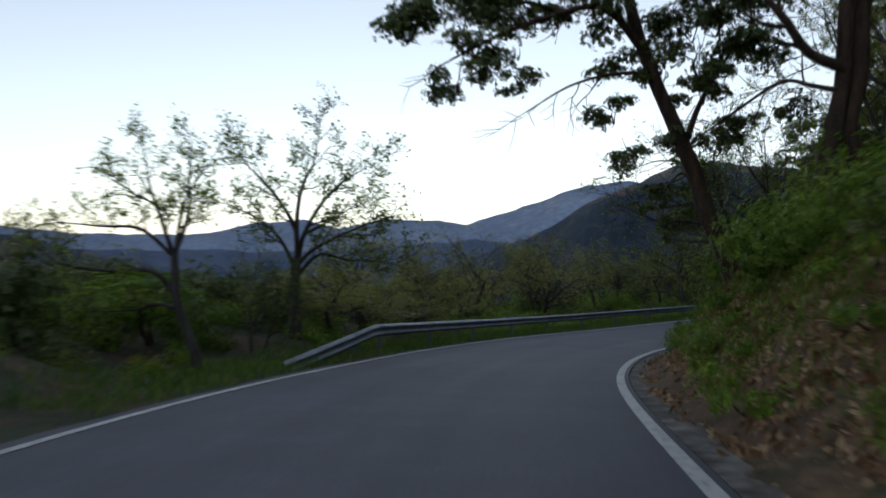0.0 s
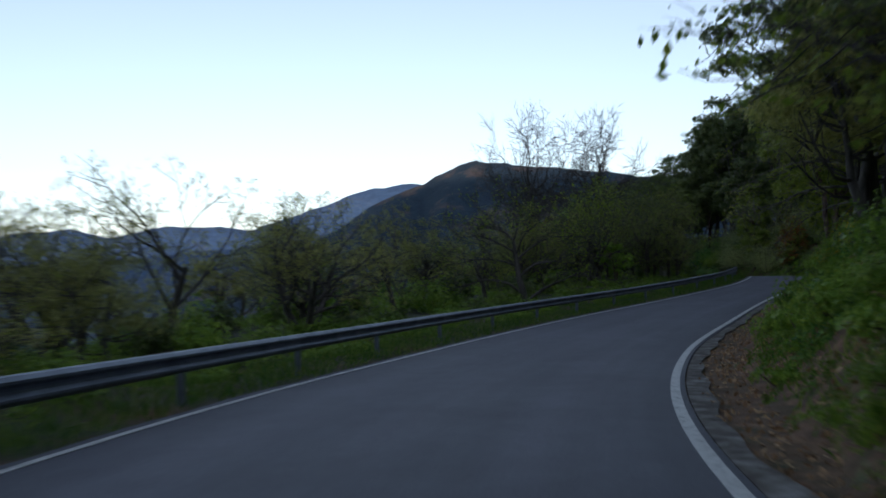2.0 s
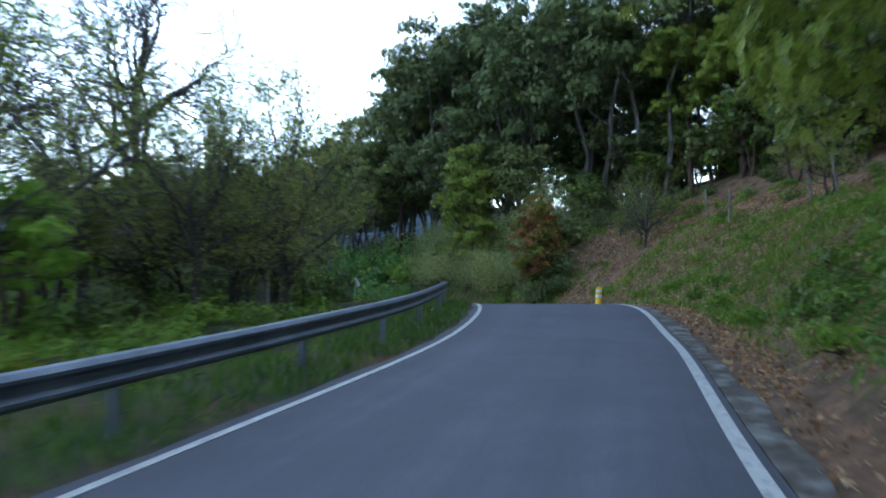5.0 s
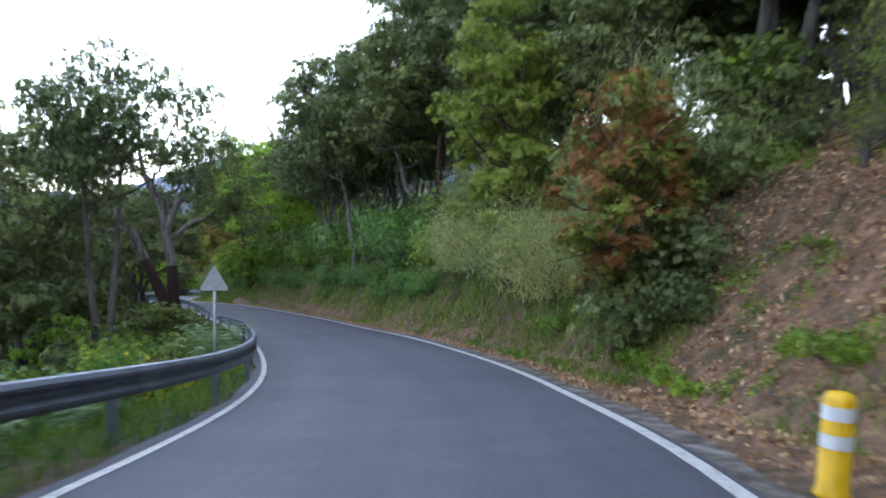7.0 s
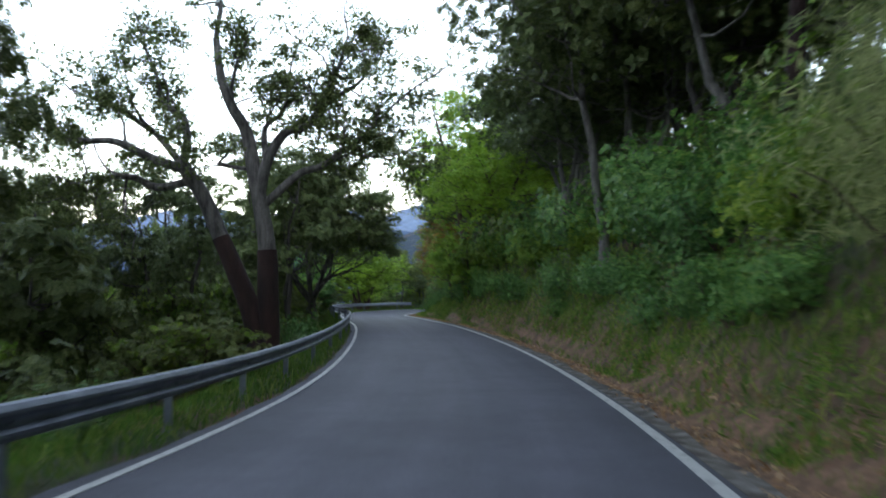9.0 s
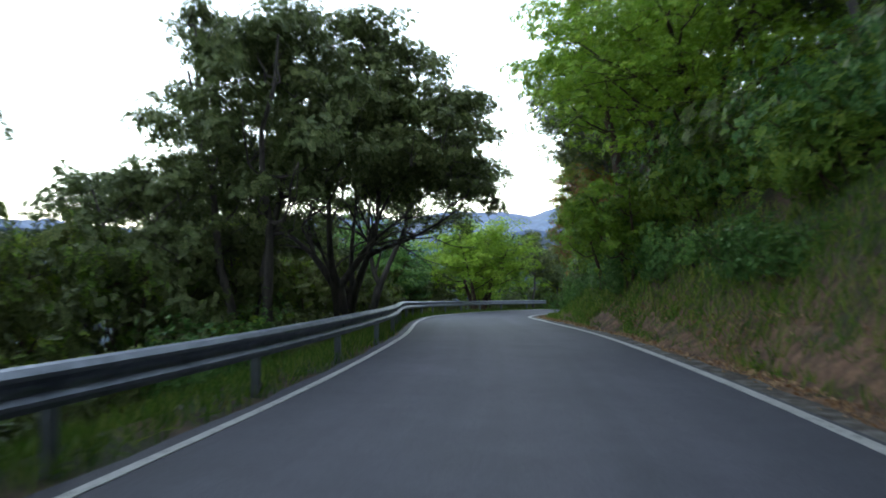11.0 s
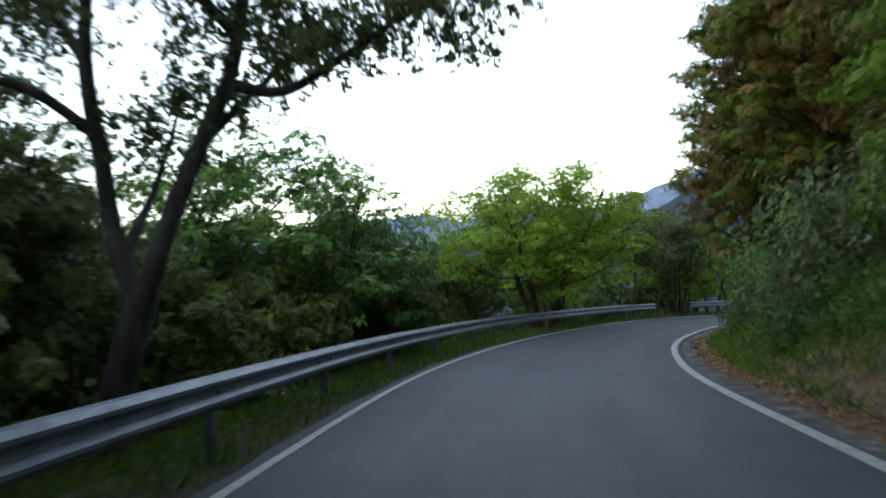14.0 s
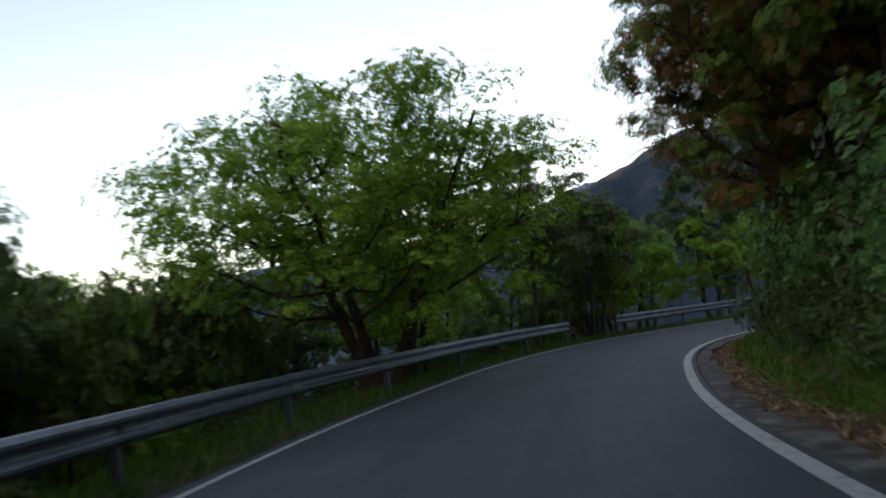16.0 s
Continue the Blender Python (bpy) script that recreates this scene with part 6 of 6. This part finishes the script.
for s in np.arange(36, 120, 4.2):
    for row, d in enumerate((9.5, 13.5, 19, 26)):
        if row == 0 or s < 60 and row == 1 or R.random() < 0.35:
            continue
        along(R.choice(("bare_c", "bare_far", "bare_far") if row == 0 else ("bare_far", "bare_far", "bush_oak")), s + R.uniform(-2, 2), d + R.uniform(-1.5, 1.5), R.uniform(0.7, 1.0))
for s in np.arange(54, 116, 3.1):
    for d in (4.2, 8.0, 12.5):
        if d < 6 and 66 < s < 104 or R.random() < (0.8 if 66 < s < 96 else 0.45):
            continue
        q = on_road(s + R.uniform(-1.2, 1.2), side(s, 2) + d + R.uniform(-1.2, 1.2))
        top = R.uniform(-1.4, 0.1) if s < 84 else R.uniform(-1.0, 1.6)
        if s > 74 and d < 10 and R.random() < 0.6:
            put("spread_b", q.x, q.y, R.uniform(0.7, 0.9), R.uniform(0, 360), top=top + R.uniform(0.2, 1.0))
        else:
            put(R.choice(("spread_a", "bud_round")), q.x, q.y, R.uniform(0.75, 1.0), R.uniform(0, 360), top=top)
for s in np.arange(58, 120, 2.6):
    for d in (9.0, 14.0, 20.0, 28.0):
        q = on_road(s + R.uniform(-1.2, 1.2), side(s, 2) + d + R.uniform(-2, 2))
        if R.random() < 0.7:
            put(R.choice(("bush_leafy", "bush_mix", "bush_green")), q.x, q.y, R.uniform(0.6, 1.1), R.uniform(0, 360))
for s in np.arange(120, 236, 4.2):
    for row, d in enumerate((10.5, 15, 21)):
        if R.random() < 0.3:
            continue
        along(R.choice(("oak_far", "green_far") if row or s > 150 else ("oak_b", "oak_far")), s + R.uniform(-2, 2), d + R.uniform(-1, 1), R.uniform(0.5, 0.75))
for x, y, k in ((57.5, 194.5, 0.8), (60.5, 197.5, 0.9), (64.0, 197.0, 0.8), (54.0, 191.5, 0.7), (67.5, 199.5, 0.9), (51.5, 188.0, 0.6)):
    put("green_far", x, y, k, R.uniform(0, 360), top=-6.6)
for s in np.arange(236, 264, 5):
    for d in (10.5, 15):
        along(R.choice(("green_far", "oak_far")), s, d + R.uniform(-1, 1), R.uniform(0.6, 0.9))

# ---- hedge and bank bushes ----
for s in np.arange(138, 236, 1.6):
    near = side(s, 1) - R.uniform(2.2, 2.9)
    if R.random() < 0.1:
        continue
    if s < 150:
        along("bush_broom", s + R.uniform(-0.4, 0.4), near - R.uniform(-0.2, 0.2), R.uniform(0.9, 1.1))
        along("bush_broom", s + 0.8, near - R.uniform(1.3, 1.9), R.uniform(0.9, 1.1))
        continue
    along("bush_fine" if s < 205 else "bush_dark", s + R.uniform(-0.4, 0.4), near + 0.4, R.uniform(0.45, 0.7))
    along(R.choice(("bush_fine", "bush_leafy", "bush_green") if s < 200 else ("bush_fine", "bush_dark", "bush_dark")), s + R.uniform(-0.4, 0.4), near - 0.5, R.uniform(0.8, 1.1))
    if R.random() < 0.75:
        along(R.choice(("bush_oak", "bush_green", "bush_mix")), s, near - R.uniform(1.6, 2.6), R.uniform(0.9, 1.3))
for s in np.arange(151, 186, 1.5):
    along(R.choice(("bush_fine", "bush_fine", "bush_mix")), s + R.uniform(-0.4, 0.4), side(s, 1) - R.uniform(3.4, 4.0), R.uniform(1.15, 1.45))
for s in np.arange(38, 128, 1.9):
    if R.random() < 0.35:
        continue
    if 106 < s:
        along(R.choice(("bush_green", "bush_mix")), s, side(s, 1) - 3.0 - R.uniform(0, 4), R.uniform(0.15, 0.3))
        continue
    along(R.choice(("bush_green", "bush_mix", "bush_gorse", "bush_mix")), s, side(s, 1) - (1.6 if s < 58 else 3.2) - R.uniform(0, 1.5), R.uniform(0.3, 0.6))
    along(R.choice(("bush_green", "bush_mix", "bush_green")), s + 0.9, side(s, 1) - (2.4 if s < 58 else 4.2) - R.uniform(0, 2), R.uniform(0.35, 0.7))
    along(R.choice(("bush_green", "bush_oak", "bush_broom")), s, side(s, 1) - 6.0 - R.uniform(0, 2.5), R.uniform(0.6, 1.0))
for s in np.arange(40, 232, 1.9):
    if R.random() < 0.3:
        continue
    key = R.choice(("bush_fine", "bush_dark", "bush_mix")) if s > 112 else R.choice(("bush_mix", "bush_gorse", "bush_green"))
    along(key, s, side(s, 2) + R.uniform(1.7, 3.4), R.uniform(0.25, 0.45) if s < 118 else R.uniform(0.5, 0.8))
for s in np.arange(40, 236, 2.3):
    for d in (4.5, 8.0, 12.5):
        if R.random() < 0.35:
            continue
        along(R.choice(("bush_oak", "bush_green", "bush_mix", "bush_oak")), s + R.uniform(-0.8, 0.8), side(s, 2) + d + R.uniform(-1.5, 1.5), R.uniform(0.35, 0.6) if s < 118 else R.uniform(0.8, 1.2))
for s in np.arange(182, 212, 1.5):
    for d in (1.9, 3.4, 5.6):
        along("bush_dark" if d < 4 else "bush_oak", s + R.uniform(-0.6, 0.6), side(s, 2) + d + R.uniform(-0.3, 0.5), R.uniform(0.5, 0.7) if d < 3 else R.uniform(0.9, 1.2))
for s in np.arange(38, 56, 1.6):
    for d in (9.5, 13, 17):
        along(R.choice(("bush_mix", "bush_green", "bush_oak")), s, d + R.uniform(-1.5, 1.5), R.uniform(0.5, 0.9))
for s in np.arange(32, 66, 0.8):
    for d in (1.5, 2.4, 3.4):
        if R.random() < 0.5:
            along("weed" if d < 2 else R.choice(("weed", "bush_leafy", "bush_leafy")), s + R.uniform(-0.4, 0.4), side(s, 1) - d - 0.15 + R.uniform(-0.3, 0.3), R.uniform(0.5, 0.8) if d < 2 else R.uniform(0.45, 0.75))
for s in np.arange(28, 60, 0.7):
    for d in (1.2, 2.0, 2.9):
        if R.random() < 0.4:
            key = R.choice(("weed", "weed", "bush_leafy", "bush_mix"))
            along(key, s + R.uniform(-0.3, 0.3), side(s, 1) - d + R.uniform(-0.3, 0.2), R.uniform(0.5, 0.9) if key == "weed" else R.uniform(0.22, 0.4))
for s in np.arange(60, 132, 0.9):
    for d in (2.6, 4.4, 6.5, 9.0):
        if R.random() < (0.95 if s < 106 else 0.5):
            key = "weed" if R.random() < 0.62 or s > 106 else R.choice(("bush_leafy", "bush_mix", "fern"))
            along(key, s + R.uniform(-0.4, 0.4), side(s, 1) - d + R.uniform(-0.8, 0.8), R.uniform(0.6, 1.2) if key == "weed" else R.uniform(0.25, 0.5))
for s in np.arange(112, 142, 3.4):
    for d in (-17, -23):
        along(R.choice(("oak_a", "mixed_far", "mixed_far", "pine_far")), s + R.uniform(-1, 1), d + R.uniform(-2, 2), R.uniform(1.0, 1.25), R.uniform(0.95, 1.1))
for s in np.arange(90, 109, 0.9):
    along(R.choice(("weed", "bush_leafy", "fern", "bush_mix")), s + R.uniform(-0.4, 0.4), side(s, 1) - R.uniform(2.0, 3.4), R.uniform(0.35, 0.6))
for s in (139.5, 140.6, 141.8, 143.2):
    along("fern", s, side(s, 2) + R.uniform(0.6, 1.0), R.uniform(1.5, 2.0))
for s in (126, 128.5, 131, 134, 138, 141, 150, 157, 160, 166):
    along("fern", s + R.uniform(-0.6, 0.6), side(s, 2) + R.uniform(0.6, 1.4), R.uniform(0.9, 1.5))


# ---- grass, fallen leaves ----
def scatter(name, count, seed, where, size, long, narrow, up, mat, label, lift=0.0, span=(38, 250)):
    rs = np.random.RandomState(seed)
    s = rs.uniform(*span, count)
    lo, hi = where(s)
    d = lo + (hi - lo) * rs.beta(1.2, 1.6, count)
    i = np.clip(s.astype(int), 0, NS - 2)
    u = (s - i)[:, None]
    p = LINE[i, :2] * (1 - u) + LINE[i + 1, :2] * u + (LEFT[i] * (1 - u) + LEFT[i + 1] * u) * d[:, None]
    z = heights(p[:, 0], p[:, 1]) + lift
    v, f = blades(rs, np.c_[p, z], size, long, 0.9 if up is None else 0.4, narrow, up)
    return tagged(new(name, mesh_from(name, v, f, mat)), label, name.split("_")[0], kind="stuff")


def ground_cover(name, clumps, seed, reach, span, size, mat, label, low=0.12, high=0.4, valley=False):
    """Low leafy plants in clumps of uneven size, each a mound of small leaves on the slope."""
    rs = np.random.RandomState(seed)
    pts, way = [], []
    while len(pts) < clumps:
        s = rs.uniform(*span)
        d = side(s, 2) + rs.uniform(*reach) if valley else side(s, 1) - rs.uniform(*reach)
        if smooth_noise(np.array([s]), np.array([d * 1.7]), 0.55)[0] + rs.normal(0, 0.3) < 0.0:
            continue
        q, r = on_road(s, d), rs.uniform(low, high)
        n = int(200 * r)
        o = rs.normal(0, 1, (n, 3))
        o /= np.linalg.norm(o, axis=1)[:, None]
        o[:, 2] = np.abs(o[:, 2]) * rs.uniform(0.5, 1.0)
        p = np.array((q.x, q.y, 0.0)) + o * r * rs.uniform(0.4, 1.0, (n, 1))
        p[:, 2] += heights(p[:, 0], p[:, 1])
        pts.append(p)
        way.append(o + np.array([0, 0, 0.3]) + rs.normal(0, 0.35, (n, 3)))
    v, f = blades(rs, np.vstack(pts), size, 1.4, 0.3, face=np.vstack(way))
    return tagged(new(name, mesh_from(name, v, f, mat)), label, "plants", kind="stuff")


def offs(k):
    return lambda s: np.interp(s, np.arange(NS), OFF[:, k])


scatter("grass_left", 40000, 101, lambda s: (offs(0)(s) + 0.28, offs(2)(s) + 2.0), 0.075, 3.6, 0.13, (0, 0, 1.0), LEAF_GRASS, "green grass under the guard rail", 0.09)
scatter("grass_right", 46000, 103, lambda s: (offs(1)(s) - 3.0, offs(1)(s) - 0.85), 0.085, 4.0, 0.12, (0, 0, 1.0), LEAF_GRASS, "green and straw-coloured grass on the bank", 0.1, (132, 250))
scatter("grass_bank", 52000, 105, lambda s: (offs(1)(s) - 7.0, offs(1)(s) - 1.3), 0.085, 3.6, 0.13, (0, 0, 1.0), LEAF_GRASS, "thin grass among dry leaves on the bank", 0.09, (38, 128))
scatter("leaves_bank", 34000, 107, lambda s: (offs(1)(s) - 6.5, offs(1)(s) - 0.4), 0.055, 1.5, 0.45, None, LEAF_DRY, "dry brown leaves on verge and bank", 0.03, (56, 106))
scatter("leaves_slope", 46000, 111, lambda s: (offs(1)(s) - 9.0, offs(1)(s) - 0.5), 0.066, 1.5, 0.45, None, LEAF_DRY, "large dry brown leaves on the slope", 0.035, (102, 136))
scatter("leaves_near", 20000, 113, lambda s: (offs(1)(s) - 3.6, offs(1)(s) - 0.35), 0.09, 1.5, 0.45, None, LEAF_DRY, "dry leaves on the earth bank", 0.03, (28, 58))
scatter("grass_near", 18000, 115, lambda s: (offs(1)(s) - 5.0, offs(1)(s) - 1.0), 0.075, 3.6, 0.13, (0, 0, 1.0), LEAF_GRASS, "grass tufts on the earth bank", 0.09, (28, 62))
ground_cover("ivy_bank", 700, 121, (1.9, 7.5), (62, 112), 0.075, LEAF_IVY, "patches of dark ivy and bramble on the red bank")
ground_cover("weeds_bank", 560, 123, (1.5, 6.0), (60, 112), 0.075, LEAF_BUSH, "clumps of fresh green weeds on the red bank")
ground_cover("weeds_valley", 1500, 129, (1.2, 24.0), (50, 118), 0.11, LEAF_BUSH, "low scrub and weeds on the slope below the road", 0.25, 0.8, True)
ground_cover("weeds_slope", 260, 125, (1.6, 9.5), (108, 137), 0.075, LEAF_BUSH, "scattered green weeds among dry leaves")
ground_cover("weeds_verge", 520, 127, (1.0, 2.1), (137, 218), 0.06, LEAF_BUSH, "green weeds along the foot of the hedge", 0.1, 0.3)
scatter("leaves_verge", 16000, 109, lambda s: (offs(1)(s) - 1.6, offs(1)(s) - 0.35), 0.05, 1.6, 0.4, None, LEAF_DRY, "dry leaves and straw along the gutter", 0.03, (132, 250))


# ---- guard rail: corrugated steel beams on posts ----
def beam_profile():
    """The corrugated beam's cross-section, (left, up) from its top edge; closed, 4 mm thick."""
    front = [(0.02, 0.0), (-0.025, -0.012), (-0.065, -0.055), (-0.065, -0.085), (-0.015, -0.125), (-0.01, -0.155), (-0.015, -0.185), (-0.065, -0.225), (-0.065, -0.255), (-0.025, -0.298), (0.02, -0.31)]
    return front + [(a + 0.007, b) for a, b in front[::-1]]


POST = [(-0.05, -0.03), (0.05, -0.03), (0.05, -0.022), (-0.042, -0.022), (-0.042, 0.022), (0.05, 0.022), (0.05, 0.03), (-0.05, 0.03)]


def post_mesh():
    bm = bmesh.new()
    lo = [bm.verts.new((x, y, -0.9)) for x, y in POST]
    hi = [bm.verts.new((x, y, 0.0)) for x, y in POST]
    for k in range(len(POST)):
        j = (k + 1) % len(POST)
        bm.faces.new((lo[k], lo[j], hi[j], hi[k]))
    bm.faces.new(hi)
    me = bpy.data.meshes.new("post")
    bm.to_mesh(me)
    bm.free()
    me.materials.append(STEEL)
    return me


def bolt_mesh():
    bm = bmesh.new()
    bmesh.ops.create_cone(bm, cap_ends=True, segments=8, radius1=0.022, radius2=0.016, depth=0.03)
    bmesh.ops.rotate(bm, verts=bm.verts, matrix=Matrix.Rotation(radians(90), 3, "Y"))
    me = bpy.data.meshes.new("bolt")
    bm.to_mesh(me)
    bm.free()
    me.materials.append(STEEL)
    return me


POST_ME, BOLT_ME = post_mesh(), bolt_mesh()
TOP = 0.72


def rail_at(s, up=TOP):
    return on_road(s, side(s, 2), up)


def guard_rail(s0, s1, label, ramp_start=False):
    root = tagged(new("guard_rail"), label, "guard rail")
    root.location = rail_at(s0, 0)
    inv = Matrix.Translation(-root.location)
    s = s0
    while s < s1 - 0.5:
        e = min(s + 4.0, s1)
        pts = [rail_at(a) for a in np.linspace(s, e + 0.1, 9)]
        vv, ff = sweep(pts, beam_profile())
        b = new("beam", mesh_from("beam", vv, ff, STEEL, False))
        b.parent, b.matrix_parent_inverse = root, inv
        p = rail_at(s + 0.15, TOP - 0.03)
        q = rail_at(s + 0.4, TOP - 0.03)
        head = math.atan2(q.y - p.y, q.x - p.x)
        lf = Vector((-math.sin(head), math.cos(head), 0))
        o = new("post", POST_ME)
        o.parent, o.matrix_parent_inverse = root, inv
        o.matrix_basis = Matrix.LocRotScale(p + lf * 0.075, Euler((0, 0, head + radians(90))), None)
        o = new("bolt", BOLT_ME)
        o.parent, o.matrix_parent_inverse = root, inv
        o.matrix_basis = Matrix.LocRotScale(p - lf * 0.02 + Vector((0, 0, -0.125)), Euler((0, 0, head + radians(90))), None)
        s += 4.0
    if ramp_start:
        foot = [rail_at(s0 - 5.6, 0.1), rail_at(s0 - 4.0, 0.27), rail_at(s0 - 2.0, 0.5), rail_at(s0 - 0.5, 0.69), rail_at(s0, TOP), rail_at(s0 + 0.1, TOP)]
        vv, ff = sweep(foot, beam_profile())
        b = tagged(new("terminal_beam", mesh_from("terminal_beam", vv, ff, STEEL, False)), "sloping end beam that dips to the ground")
        b.parent, b.matrix_parent_inverse = root, inv
        o = new("post", POST_ME)
        o.parent, o.matrix_parent_inverse = root, inv
        o.matrix_basis = Matrix.LocRotScale(rail_at(s0 - 1.5, 0.45) + Vector((-0.06, 0.02, 0)), Euler((0, 0, 0.2)), None)
    return root


guard_rail(50.5, 229.0, "long galvanised steel guard rail on posts beside the road", True)
guard_rail(232.0, 263.0, "second length of galvanised guard rail on posts")


# ---- sign, bollard, marker stone, fence posts ----
def warning_sign(x, y, turn):
    root = tagged(new("road_sign"), "grey back of a triangular road sign on a pole", "road sign")
    g = height(x, y)
    root.matrix_basis = pose(x, y, g, 0, 0, turn)
    top = 2.3
    bm = bmesh.new()
    bmesh.ops.create_cone(bm, cap_ends=True, segments=14, radius1=0.032, radius2=0.032, depth=top + 0.5, matrix=pose(0, 0.03, (top - 0.5) / 2))
    part("pole", bm, SIGN_BACK, root, "galvanised round pole", True)
    bm = bmesh.new()
    pts = []
    for k in range(3):
        a = radians(90 + 120 * k)
        for da in (-18, -6, 6, 18):
            c = Vector((math.cos(a), 0, math.sin(a))) * 0.31
            pts.append(c + Vector((math.cos(a + radians(da * 3)), 0, math.sin(a + radians(da * 3)))) * 0.045)
    fr = [bm.verts.new(p + Vector((0, 0.07, top - 0.30))) for p in pts]
    bk = [bm.verts.new(p + Vector((0, 0.085, top - 0.30))) for p in pts]
    bm.faces.new(fr)
    bm.faces.new(bk[::-1])
    for k in range(len(pts)):
        j = (k + 1) % len(pts)
        bm.faces.new((fr[k], bk[k], bk[j], fr[j]))
    bmesh.ops.recalc_face_normals(bm, faces=bm.faces)
    part("plate", bm, SIGN_BACK, root, "triangular sheet-metal plate")
    for z in (top - 0.12, top - 0.45):
        bm = bmesh.new()
        bmesh.ops.create_cube(bm, size=1, matrix=Matrix.LocRotScale((0, 0.045, z), None, (0.22 if z > top - 0.3 else 0.42, 0.04, 0.035)))
        bmesh.ops.bevel(bm, geom=bm.edges, offset=0.006, segments=1)
        part("bracket", bm, SIGN_BACK, root)


warning_sign(46.6, 93.5, 160)


def bollard(x, y):
    root = tagged(new("bollard"), "yellow plastic bollard with two white bands", "bollard")
    root.matrix_basis = pose(x, y, height(x, y) + 0.03, 3, 2, 0)
    bm = bmesh.new()
    prof = [(0.0, 0.0), (0.125, 0.0), (0.125, 0.03), (0.112, 0.05), (0.108, 0.70), (0.09, 0.74), (0.05, 0.755), (0.0, 0.757)]
    k = 24
    rings = [[bm.verts.new((r * math.cos(6.2832 * j / k), r * math.sin(6.2832 * j / k), z)) for j in range(k)] if r else [bm.verts.new((0, 0, z))] for r, z in prof]
    for a, b in zip(rings, rings[1:]):
        for j in range(k):
            q = [a[j % len(a)], a[(j + 1) % len(a)], b[(j + 1) % len(b)], b[j % len(b)]]
            bm.faces.new(list(dict.fromkeys(q)))
    part("body", bm, YELLOW, root, "hollow yellow plastic body", True)
    for z in (0.36, 0.56):
        bm = bmesh.new()
        lo = [bm.verts.new((0.1145 * math.cos(6.2832 * j / k), 0.1145 * math.sin(6.2832 * j / k), z)) for j in range(k)]
        hi = [bm.verts.new((0.1135 * math.cos(6.2832 * j / k), 0.1135 * math.sin(6.2832 * j / k), z + 0.10)) for j in range(k)]
        for j in range(k):
            bm.faces.new((lo[j], lo[(j + 1) % k], hi[(j + 1) % k], hi[j]))
        part("band", bm, WHITE, root, "white reflective band", True)


bollard(48.42, 77.64)


def marker_stone(x, y):
    bm = bmesh.new()
    bmesh.ops.create_cube(bm, size=1, matrix=Matrix.LocRotScale((0, 0, 0.45), None, (0.42, 0.35, 1.1)))
    bmesh.ops.bevel(bm, geom=bm.edges, offset=0.06, segments=2)
    for w in bm.verts:
        w.co += Vector(noise.noise_vector(w.co * 3)) * 0.03
    me = bpy.data.meshes.new("marker_stone")
    bm.to_mesh(me)
    bm.free()
    me.materials.append(STONE)
    ob = tagged(new("marker_stone", me), "pale upright stone block among the trees", "stone")
    ob.matrix_basis = pose(x, y, height(x, y) - 0.05, 2, 3, 25)


marker_stone(34.7, 76.9)


def fence_post():
    p = Plant(131)
    p.tube([(0, 0, -0.3), (0.01, 0, 0.4), (0.0, 0.02, 0.9), (0.02, 0.02, 1.35), (0.02, 0.02, 1.36)], [0.05, 0.048, 0.045, 0.04, 0.005], 8)
    return p.trunk_mesh("fence_post", WOOD)


FENCE_ME = fence_post()
for s in np.arange(86, 138, 3.2):
    q = on_road(s, -8.6 - 0.6 * math.sin(s))
    ob = tagged(new("fence_post", FENCE_ME), "grey weathered wooden fence post on the bank", "fence post", "posts of the hillside fence")
    ob.matrix_basis = pose(q.x, q.y, height(q.x, q.y), R.uniform(-8, 8), R.uniform(-8, 8), R.uniform(0, 90))


# ---- a small house far off on the ridge ----
def far_house(az, dist, z):
    root = tagged(new("house"), "small far white house on the wooded ridge", "house")
    root.matrix_basis = pose(20 + dist * math.sin(radians(az)), 60 + dist * math.cos(radians(az)), z, 0, 0, -az)
    bm = bmesh.new()
    bmesh.ops.create_cube(bm, size=1, matrix=Matrix.LocRotScale((0, 0, 0), None, (13, 9, 12)))
    part("wall", bm, WHITE, root, "white plastered walls")
    bm = bmesh.new()
    a = [bm.verts.new(p) for p in ((-7, -5, 6), (7, -5, 6), (7, 5, 6), (-7, 5, 6), (-7, 0, 8.5), (7, 0, 8.5))]
    for q in ((0, 1, 5, 4), (2, 3, 4, 5), (0, 4, 3), (1, 2, 5), (0, 3, 2, 1)):
        bm.faces.new([a[k] for k in q])
    part("roof", bm, STONE, root, "low tiled roof")


far_house(14.8, 1180, 22)
